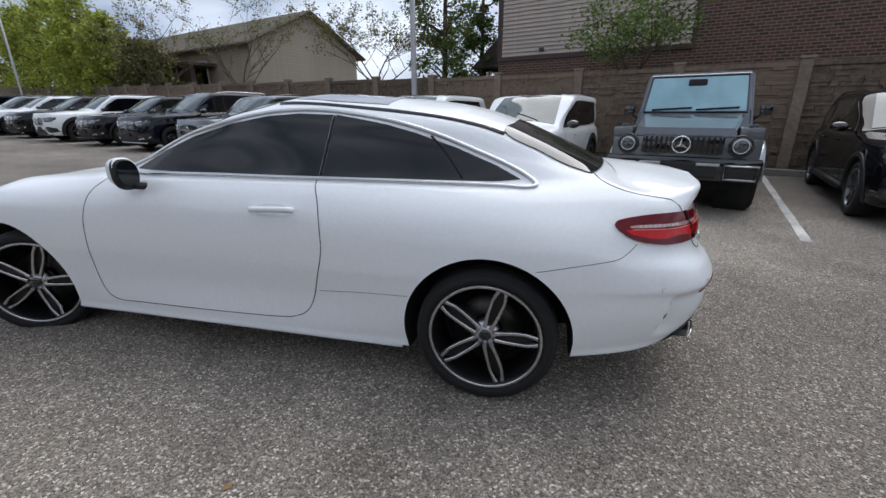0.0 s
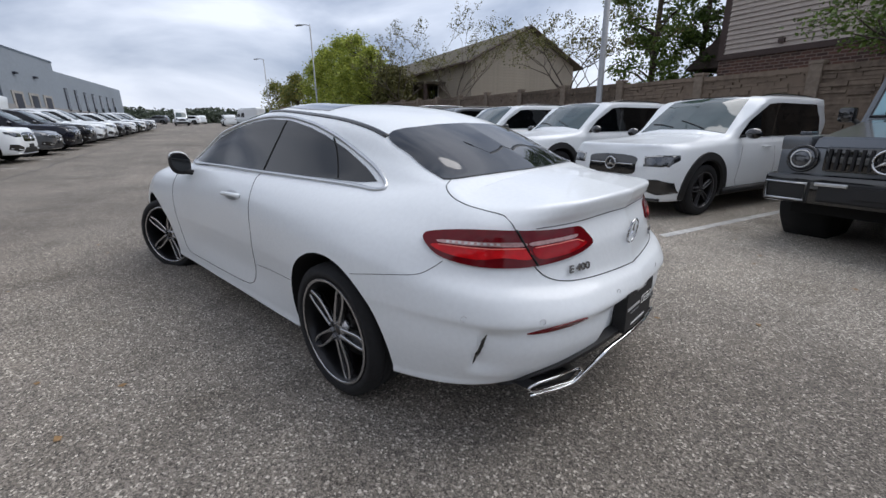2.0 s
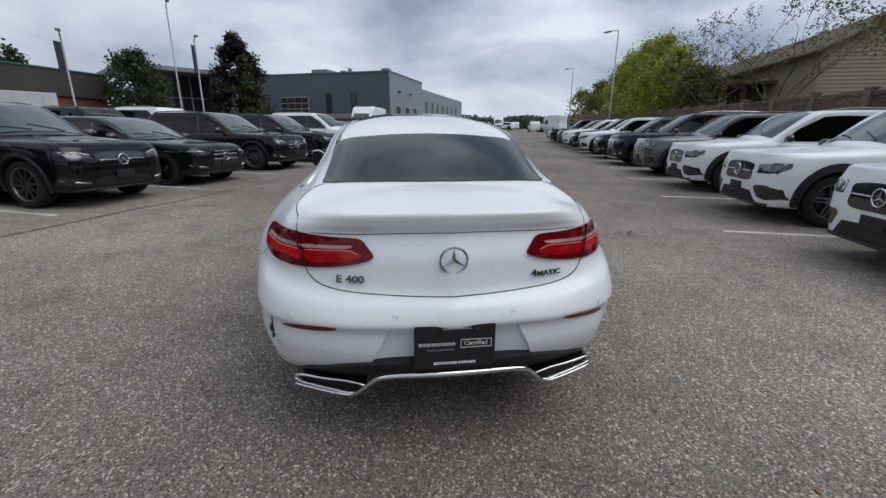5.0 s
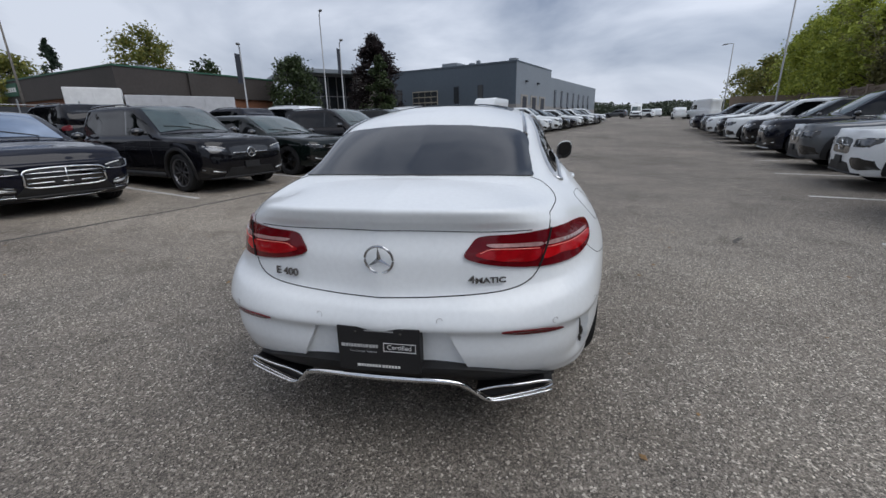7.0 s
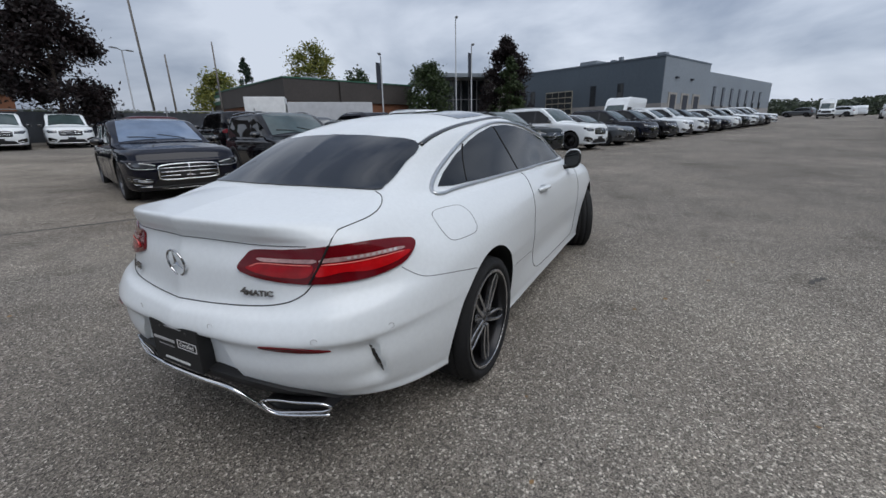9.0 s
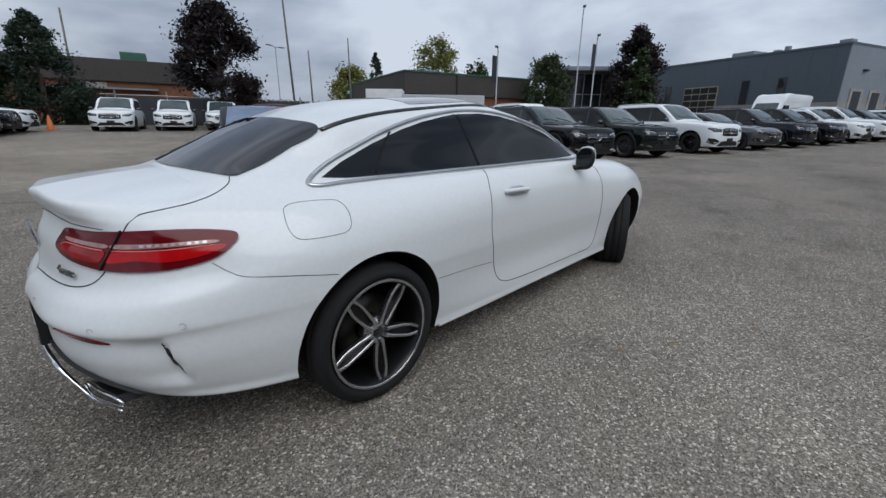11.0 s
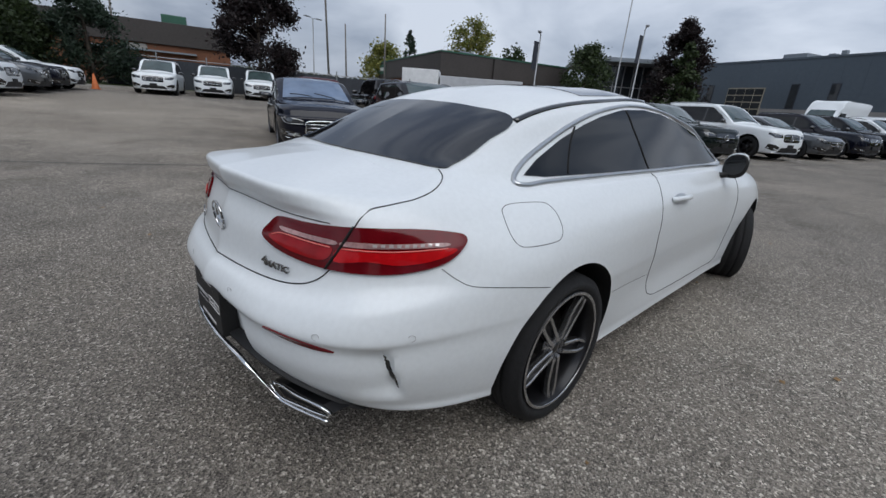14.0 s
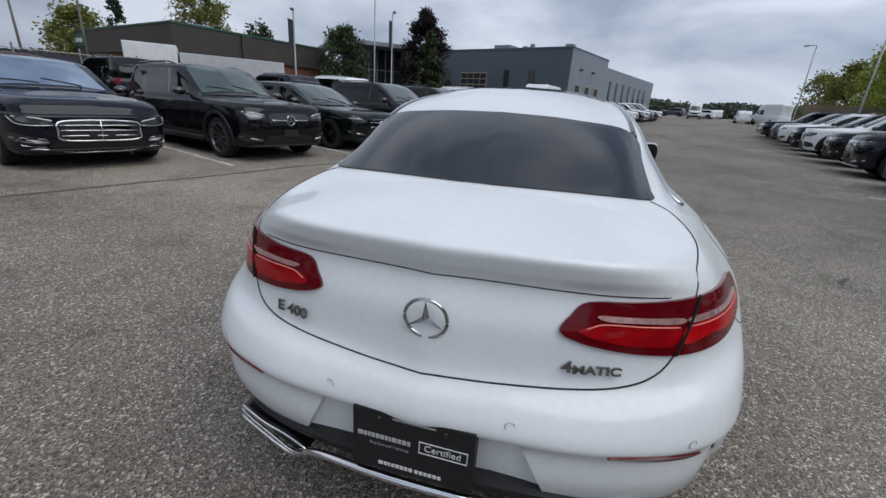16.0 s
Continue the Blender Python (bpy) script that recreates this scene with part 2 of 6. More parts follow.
def carve(ob, cutters):
    """Cuts solids out of a mesh object; each cutter is (bmesh, material)."""
    made = []
    for bm, mat in cutters:
        bmesh.ops.recalc_face_normals(bm, faces=bm.faces[:])
        c = new("cutter", mesh_of("cutter", bm, mat))
        c.matrix_world = ob.matrix_world
        made.append(c)
        mod = ob.modifiers.new("cut", "BOOLEAN")
        mod.operation, mod.object, mod.solver = "DIFFERENCE", c, "EXACT"
        mod.material_mode = "TRANSFER"
    bpy.context.view_layer.update()
    me = bpy.data.meshes.new_from_object(ob.evaluated_get(bpy.context.evaluated_depsgraph_get()))
    ob.modifiers.clear()
    ob.data = me
    for c in made:
        bpy.data.objects.remove(c)
    bm = bmesh.new()
    bm.from_mesh(me)
    for e in bm.edges:
        e.smooth = not (len(e.link_faces) == 2 and e.calc_face_angle(9) > radians(38))
    for f in bm.faces:
        f.smooth = True
    bm.to_mesh(me)
    bm.free()
    return ob


from mathutils.bvhtree import BVHTree


class Skin:
    """A body's surface, onto which trim and panes are laid."""

    def __init__(self, bm):
        self.tree = BVHTree.FromBMesh(bm)

    def side(self, x, z, sign, lift=0.003):
        hit, n, _, _ = self.tree.ray_cast(Vector((x, sign * 2.0, z)), Vector((0, -sign, 0)))
        if hit is None:
            hit, n, _, _ = self.tree.find_nearest(Vector((x, sign * 0.9, z)))
        return hit + n * lift

    def round(self, deg, z, sign, lift=0.003, axis=0.2):
        a = radians(deg)
        d = Vector((math.cos(a), sign * math.sin(a), 0))
        hit, n, _, _ = self.tree.ray_cast(Vector((axis, 0, z)) + d * 3, -d)
        if hit is None:
            hit, n, _, _ = self.tree.find_nearest(Vector((axis, 0, z)) + d)
        return hit + n * lift

    def top(self, x, y, sign, lift=0.003):
        hit, n, _, _ = self.tree.ray_cast(Vector((x, sign * y, 4.0)), Vector((0, 0, -1)))
        if hit is None:
            hit, n, _, _ = self.tree.find_nearest(Vector((x, sign * y, 1.2)))
        return hit + n * lift

    def front(self, y, z, sign, lift=0.003):
        hit, n, _, _ = self.tree.ray_cast(Vector((-9, sign * y, z)), Vector((1, 0, 0)))
        if hit is None:
            hit, n, _, _ = self.tree.find_nearest(Vector((-9, sign * y, z)))
        return hit + n * lift


def pane_bm(outline, place, sign=1, lift=0.003, rings=9, per=6, deep=0.012, bm=None, crisp=False):
    """A curved plate that follows a body: an outline of (a, b) pairs laid on by place(a, b, sign, lift), with a rim that goes inward."""
    bm = bm or bmesh.new()
    keys = [(a, b, 0) for a, b in outline]
    if crisp:
        line = []
        for k in range(len(keys)):
            p, q = Vector(keys[k]), Vector(keys[(k + 1) % len(keys)])
            line += [p.lerp(q, i / per) for i in range(per)]
    else:
        line = smooth_line(keys, per, True)
    c = sum((Vector(k) for k in line), Vector()) / len(line)
    loops = [[bm.verts.new(place(p.x, p.y, sign, lift - deep)) for p in line]]
    for r in range(rings):
        f = 1 - r / rings
        loops.append([bm.verts.new(place(*(c.lerp(p, f)).xy, sign, lift)) for p in line])
    for a, b in zip(loops, loops[1:]):
        for k in range(len(line)):
            bm.faces.new((a[k], a[(k + 1) % len(line)], b[(k + 1) % len(line)], b[k]))
    mid_v = bm.verts.new(place(c.x, c.y, sign, lift))
    for k in range(len(line)):
        bm.faces.new((loops[-1][k], loops[-1][(k + 1) % len(line)], mid_v))
    bmesh.ops.recalc_face_normals(bm, faces=bm.faces[:])
    return bm


def line_on(keys, place, sign=1, lift=0.0, per=10, closed=False, straight=False):
    if straight:
        pts = []
        for p, q in zip(keys, keys[1:]):
            pts += [Vector((*p, 0)).lerp(Vector((*q, 0)), i / per) for i in range(per)]
        pts.append(Vector((*keys[-1], 0)))
    else:
        pts = smooth_line([(a, b, 0) for a, b in keys], per, closed)
    return [place(p.x, p.y, sign, lift) for p in pts]


def letters_bm(text, size, depth=0.003, bold=0.0):
    cu = bpy.data.curves.new("letters", "FONT")
    cu.body, cu.size, cu.extrude, cu.align_x, cu.align_y = text, size, depth / 2, "CENTER", "CENTER"
    cu.offset = bold
    ob = new("letters", cu)
    bpy.context.view_layer.update()
    me = bpy.data.meshes.new_from_object(ob.evaluated_get(bpy.context.evaluated_depsgraph_get()))
    bpy.data.objects.remove(ob)
    bm = bmesh.new()
    bm.from_mesh(me)
    return bm


def emblem_bm(r=0.05, bar=0.006):
    """A ring with three tapered, ridged bars, facing +x."""
    bm = tube_bm([(0, r * math.cos(a), r * math.sin(a)) for a in [2 * math.pi * k / 40 for k in range(40)]], bar, 8, closed=True)
    for k in range(3):
        a = radians(90 + 120 * k)
        out = Vector((0, math.cos(a), math.sin(a)))
        side = Vector((0, -math.sin(a), math.cos(a)))
        wide, high = bar * 1.75, bar * 1.5
        tip = bm.verts.new(out * r + Vector((bar * .4, 0, 0)))
        left, right = bm.verts.new(side * wide + out * wide * .6), bm.verts.new(-side * wide + out * wide * .6)
        peak, low = bm.verts.new((high, 0, 0)), bm.verts.new((-bar * .4, 0, 0))
        for q in ((peak, left, tip), (peak, tip, right), (low, tip, left), (low, right, tip)):
            bm.faces.new(q)
    bmesh.ops.recalc_face_normals(bm, faces=bm.faces[:])
    return bm


SHADE = material("pale_sun_shade", (0.36, 0.62, 0.70), 0.12, 0, 0.6, 0.5, grain=0.3, scale=2)


# ---- wheels ----
def tyre_bm(r=0.335, w=0.245, rim=0.245):
    h = w / 2
    return lathe_bm([(rim, -h * 0.82), (rim + 0.02, -h * 0.97), (rim + 0.05, -h), (r - 0.025, -h * 0.96), (r - 0.006, -h * 0.86), (r, -h * 0.55),
                     (r, -h * 0.5), (r - 0.007, -h * 0.48), (r - 0.007, -h * 0.42), (r, -h * 0.4), (r, -0.01), (r - 0.007, -0.008), (r - 0.007, 0.008), (r, 0.01),
                     (r, h * 0.4), (r - 0.007, h * 0.42), (r - 0.007, h * 0.48), (r, h * 0.5), (r, h * 0.55), (r - 0.006, h * 0.86), (r - 0.025, h * 0.96),
                     (rim + 0.05, h), (rim + 0.02, h * 0.97), (rim, h * 0.82)], 56)


def spoke_bm(r0, r1, w0, w1, out, dish, thick=0.022, split=True, bow=0.008):
    """One spoke along +x, outer face towards +y: a loop of two thin ribs that meet at the rim and round the bolt, or one bar."""
    bm = bmesh.new()

    def bar(line, wides):
        pts = []
        for k, (x, z) in enumerate(line):
            f = (x - r0) / (r1 - r0)
            face = out - dish * math.sin(math.pi * min(1, max(0, f) * 0.9 + 0.1)) * 0.25 - dish * .3 * max(0, .3 - f)
            half = wides[k]
            a, b = line[max(0, k - 1)], line[min(len(line) - 1, k + 1)]
            d = Vector((b[0] - a[0], b[1] - a[1])).normalized()
            n = Vector((-d.y, d.x))
            q = [(-1, -thick), (-1, -0.003), (-.6, 0), (.6, 0), (1, -0.003), (1, -thick)]
            pts.append([bm.verts.new((x + n.x * half * s, face + y, z + n.y * half * s)) for s, y in q])
        for a, b in zip(pts, pts[1:]):
            for k in range(6):
                bm.faces.new((a[k], a[(k + 1) % 6], b[(k + 1) % 6], b[k]))
        bm.faces.new(pts[0][::-1])
        bm.faces.new(pts[-1])

    if split:
        for sign in (1, -1):
            line = [(r0, sign * w0 * .95)]
            for f in (.14, .3, .5, .7, .86, .95, 1.0):
                z = w0 + (w1 - w0) * min(1, f / .7) + bow * math.sin(math.pi * f) - max(0, f - .7) * .030
                line.append((r0 + (r1 - r0) * f, sign * z))
            bar(line, [.0105, .0085, .0078, .0075, .0075, .0082, .0098, .0115])
    else:
        bar([(r0 + (r1 - r0) * f, 0) for f in (0, .2, .4, .6, .8, 1.0)], [w0 * (1 - .1 * f) for f in (0, .2, .4, .6, .8, 1.0)])
    bmesh.ops.recalc_face_normals(bm, faces=bm.faces[:])
    return bm


def make_wheel_meshes(r, w, rim, spokes, split, face_mat, back_mat, lug=True):
    h = w / 2
    parts = [("tyre", mesh_of("tyre", tyre_bm(r, w, rim), TYRE, smooth=35))]
    barrel = lathe_bm([(rim + 0.004, h * 0.84), (rim + 0.008, h * 0.95), (rim - 0.004, h * 0.97), (rim - 0.013, h * 0.86), (rim - 0.022, h * 0.5), (rim - 0.03, -h * 0.5), (rim - 0.02, -h * 0.85)], 48)
    parts.append(("rim", mesh_of("rim", barrel, ALLOY_BLACK if split else face_mat, smooth=40)))
    edge = lathe_bm([(rim + 0.006, h * 0.955 + 0.001), (rim + 0.001, h * 0.972 + 0.001), (rim - 0.005, h * 0.97 + 0.001), (rim - 0.007, h * 0.95)], 48)
    parts.append(("rim_edge", mesh_of("rim_edge", edge, face_mat, smooth=40)))
    out = h * 0.84
    bm = bmesh.new()
    lathe_bm([(0.0001, out - 0.018), (0.046, out - 0.018), (0.050, out - 0.024), (0.072, out - 0.034), (0.074, out - 0.05), (0.06, -0.02), (0.0001, -0.02)], 28, bm=bm)
    parts.append(("hub", mesh_of("hub", bm, face_mat, smooth=30)))
    bm = bmesh.new()
    lathe_bm([(0.0001, out - 0.012), (0.025, out - 0.013), (0.029, out - 0.018), (0.030, out - 0.035)], 24, bm=bm)
    parts.append(("hub_cap", mesh_of("hub_cap", bm, GLOSS_BLACK, smooth=30)))
    disc = lathe_bm([(0.07, 0.0), (r * 0.5, 0.0), (r * 0.5, -0.025), (0.07, -0.025)], 40)
    parts.append(("brake_disc", mesh_of("brake_disc", disc, DISC, smooth=30)))
    # flat black disc added for the shade inside the wheel, behind the spokes
    shade_disc = lathe_bm([(0.0001, -0.06), (rim - 0.03, -0.06), (rim - 0.03, -0.065)], 32)
    parts.append(("inner_barrel", mesh_of("inner_barrel", shade_disc, VOID, smooth=30)))
    spoke = mesh_of("spoke", spoke_bm(0.045, rim - 0.006, 0.017 if split else 0.016, 0.024, out, 0.03, split=split, bow=.005), face_mat, smooth=30)
    web = None
    if split:
        wb = bmesh.new()
        vs = [[wb.verts.new((x, y, z)) for z in (-half, half)] for x, half, y in ((0.05, 0.022, out - 0.03), (rim * 0.55, 0.034, out - 0.03), (rim - 0.012, 0.024, out - 0.032))]
        for a, b in zip(vs, vs[1:]):
            wb.faces.new((a[0], b[0], b[1], a[1]))
        res = bmesh.ops.extrude_face_region(wb, geom=wb.faces[:])
        bmesh.ops.translate(wb, verts=[g for g in res["geom"] if isinstance(g, bmesh.types.BMVert)], vec=(0, -0.012, 0))
        bmesh.ops.recalc_face_normals(wb, faces=wb.faces[:])
        web = mesh_of("spoke_web", wb, back_mat, smooth=30)
    bolt = mesh_of("bolt", lathe_bm([(0.0001, out - 0.022), (0.009, out - 0.023), (0.011, out - 0.04)], 8), ALLOY_BLACK if back_mat is ALLOY_BLACK else DISC, smooth=30)
    return parts, spoke, web, bolt, spokes


def put_wheel(parent, kit, m, name="wheel", label="", full=True, phase=90):
    parts, spoke, web, bolt, spokes = kit
    w = shared(name, parts[0][1], parent, m, label)
    w.name = name
    for nm, me in parts[1:]:
        shared(nm, me, w)
    for k in range(spokes):
        turn = Matrix.Rotation(radians(phase + 360 / spokes * k), 4, "Y")
        shared("spoke", spoke, w, turn)
        if web:
            shared("spoke_web", web, w, turn)
        if full:
            shared("bolt", bolt, w, Matrix.Rotation(radians(phase + 72 * k), 4, "Y") @ Matrix.Translation((0.058, 0, 0)))
    return w


# ---- the white coupe; x runs backwards from the rear axle, y to its right ----
def coupe_lines():
    """Character lines from nose to tail centre, from the floor up to the roof's middle."""
    def row(*pts):
        return [Vector(p) for p in pts]
    rows = [
        row((-3.30, 0, .22), (-3.2, .45, .22), (-2.87, .6, .22), (-1.95, .6, .22), (-1.4, .6, .22), (-.87, .6, .22), (0, .6, .22), (.42, .58, .26), (.55, .42, .28), (.62, .25, .30), (.64, 0, .31)),
        row((-3.60, 0, .21), (-3.42, .62, .20), (-2.87, .84, .205), (-1.95, .852, .205), (-1.4, .852, .205), (-.87, .848, .207), (0, .84, .215), (.42, .825, .255), (.72, .705, .285), (.88, .42, .305), (.93, 0, .325)),
        row((-3.68, 0, .30), (-3.50, .70, .30), (-2.87, .875, .28), (-1.95, .880, .26), (-1.4, .880, .26), (-.87, .877, .26), (0, .875, .28), (.42, .862, .31), (.808, .722, .345), (.985, .445, .372), (1.055, 0, .385)),
        row((-3.72, 0, .45), (-3.54, .74, .45), (-2.87, .905, .44), (-1.95, .885, .43), (-1.4, .878, .43), (-.87, .882, .43), (0, .915, .44), (.42, .890, .45), (.843, .750, .46), (1.030, .46, .465), (1.083, 0, .47)),
        row((-3.74, 0, .60), (-3.55, .75, .60), (-2.87, .925, .62), (-1.95, .910, .62), (-1.4, .903, .62), (-.87, .908, .62), (0, .935, .63), (.42, .900, .62), (.860, .757, .605), (1.054, .457, .598), (1.104, 0, .595)),
        row((-3.73, 0, .68), (-3.53, .73, .68), (-2.87, .925, .72), (-1.95, .914, .72), (-1.4, .908, .72), (-.87, .912, .72), (0, .930, .73), (.42, .893, .71), (.842, .737, .685), (1.025, .45, .66), (1.085, 0, .65)),
        row((-3.68, 0, .76), (-3.48, .70, .76), (-2.87, .915, .79), (-1.95, .912, .80), (-1.4, .906, .80), (-.87, .910, .80), (0, .918, .80), (.42, .875, .78), (.800, .700, .745), (.968, .45, .718), (1.043, 0, .70)),
        row((-3.60, 0, .83), (-3.40, .66, .83), (-2.87, .89, .86), (-1.95, .90, .88), (-1.4, .893, .885), (-.87, .893, .885), (0, .885, .88), (.42, .832, .86), (.775, .685, .835), (.95, .43, .83), (1.022, 0, .83)),
        row((-3.45, 0, .88), (-3.28, .60, .88), (-2.87, .83, .92), (-1.95, .875, .95), (-1.4, .862, .955), (-.87, .857, .955), (0, .832, .945), (.42, .765, .935), (.764, .668, .905), (.920, .43, .913), (.987, 0, .920)),
        row((-3.2, 0, .93), (-3.05, .5, .93), (-2.87, .70, .965), (-1.95, .845, 1.0), (-1.4, .820, 1.005), (-.87, .812, 1.005), (0, .770, .992), (.42, .703, .988), (.740, .650, .950), (.935, .43, .960), (1.006, 0, .966)),
        row((-3.0, 0, .965), (-2.9, .4, .965), (-2.6, .6, .99), (-1.97, .805, 1.03), (-1.4, .775, 1.038), (-.87, .767, 1.038), (0, .700, 1.030), (.42, .625, 1.036), (.690, .622, .985), (.936, .423, .999), (1.012, 0, 1.007)),
        row((-2.8, 0, .985), (-2.7, .35, .99), (-2.4, .5, 1.01), (-1.89, .735, 1.11), (-1.40, .69, 1.222), (-.88, .657, 1.215), (-.04, .612, 1.145), (.430, .560, 1.062), (.63, .56, 1.006), (.888, .405, 1.011), (.968, 0, 1.019)),
        row((-2.6, 0, 1.0), (-2.5, .3, 1.01), (-2.2, .4, 1.03), (-1.63, .655, 1.240), (-1.29, .595, 1.345), (-.89, .545, 1.356), (-.10, .520, 1.275), (.492, .43, 1.066), (.585, .42, 1.041), (.75, .28, 1.038), (.82, 0, 1.043)),
        row((-2.4, 0, 1.015), (-2.35, .2, 1.02), (-2.05, .25, 1.04), (-1.50, .36, 1.330), (-1.20, .34, 1.415), (-.9, .30, 1.425), (-.13, .28, 1.338), (.533, .22, 1.069), (.570, .22, 1.061), (.63, .14, 1.058), (.67, 0, 1.058)),
        row((-2.2, 0, 1.02), (-2.18, 0, 1.025), (-1.95, 0, 1.05), (-1.44, 0, 1.355), (-1.15, 0, 1.436), (-.9, 0, 1.439), (-.14, 0, 1.355), (.548, 0, 1.071), (.556, 0, 1.069), (.562, 0, 1.067), (.566, 0, 1.066)),
    ]
    # the bumper steps in under the line of the reflectors
    low, high = rows[3], rows[4]
    step = [a.lerp(b, .70) for a, b in zip(low, high)]
    step[8], step[9], step[10] = Vector((.853, .7515, .563)), Vector((1.036, .457, .556)), Vector((1.086, 0, .552))
    rows.insert(4, step)
    return rows


def coupe_warp(p):
    """The scoops in the rear bumper's corners."""
    deg = math.degrees(math.atan2(p.y, p.x - 0.2)) if p.x > 0.3 else 90
    if 34 < deg < 57 and 0.35 < p.z < 0.60:
        lead = 54.0 - 2.6 * (p.z - 0.40) / 0.15
        f = (deg - 38) / (lead - 38) if deg < lead else max(0, 1 - (deg - lead) / 1.2)
        if 0 < f:
            up = min(1, max(0, (p.z - 0.37) / 0.05)) * min(1, max(0, (0.582 - p.z) / 0.035))
            p = p - 0.030 * f * f * up * Vector((math.cos(radians(deg)), math.sin(radians(deg)), 0))
    return p


ARCH = 0.398
SENSOR = material("sensor_edge", (0.45, 0.45, 0.46), 0.6, grain=0.1, scale=50)
coupe = thing("coupe", Matrix.Identity(4), "white two-door coupe with black tinted windows, parked across the asphalt aisle", "car")
shell = loft_bm(coupe_lines(), 24, 8, coupe_warp)
skin = Skin(shell)
body = part("body", shell, WHITE, coupe, smooth=30)
cuts = []
for ax in (0.0, -2.873):
    for sign in (1, -1):
        cuts.append((lathe_bm([(0.0001, sign * .52), (ARCH, sign * .52), (ARCH, sign * 1.05), (0.0001, sign * 1.05)], 72, centre=(ax, 0, 0.335)), VOID))
tub = bmesh.new()
low = [tub.verts.new(v) for v in ((1.3, -.43, .40), (1.3, .43, .40), (1.3, .285, .592), (1.3, -.285, .592))]
deep = [tub.verts.new(v) for v in ((1.030, -.335, .40), (1.030, .335, .40), (1.050, .245, .580), (1.050, -.245, .580))]
tub.faces.new(low)
tub.faces.new(deep[::-1])
for k in range(4):
    tub.faces.new((low[k], deep[k], deep[(k + 1) % 4], low[(k + 1) % 4]))
cuts.append((tub, WHITE))
carve(body, cuts)

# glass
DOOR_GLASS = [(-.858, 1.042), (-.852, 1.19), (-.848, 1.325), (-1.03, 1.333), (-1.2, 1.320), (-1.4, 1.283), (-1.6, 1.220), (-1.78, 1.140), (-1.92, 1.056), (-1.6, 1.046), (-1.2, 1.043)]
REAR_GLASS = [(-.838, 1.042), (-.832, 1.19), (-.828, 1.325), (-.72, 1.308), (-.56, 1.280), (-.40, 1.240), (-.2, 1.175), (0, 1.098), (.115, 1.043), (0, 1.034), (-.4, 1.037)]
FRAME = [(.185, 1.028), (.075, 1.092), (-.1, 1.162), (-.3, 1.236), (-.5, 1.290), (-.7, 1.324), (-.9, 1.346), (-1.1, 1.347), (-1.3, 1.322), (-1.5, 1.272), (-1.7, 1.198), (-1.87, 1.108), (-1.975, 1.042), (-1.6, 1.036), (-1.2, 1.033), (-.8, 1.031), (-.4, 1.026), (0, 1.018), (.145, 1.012)]
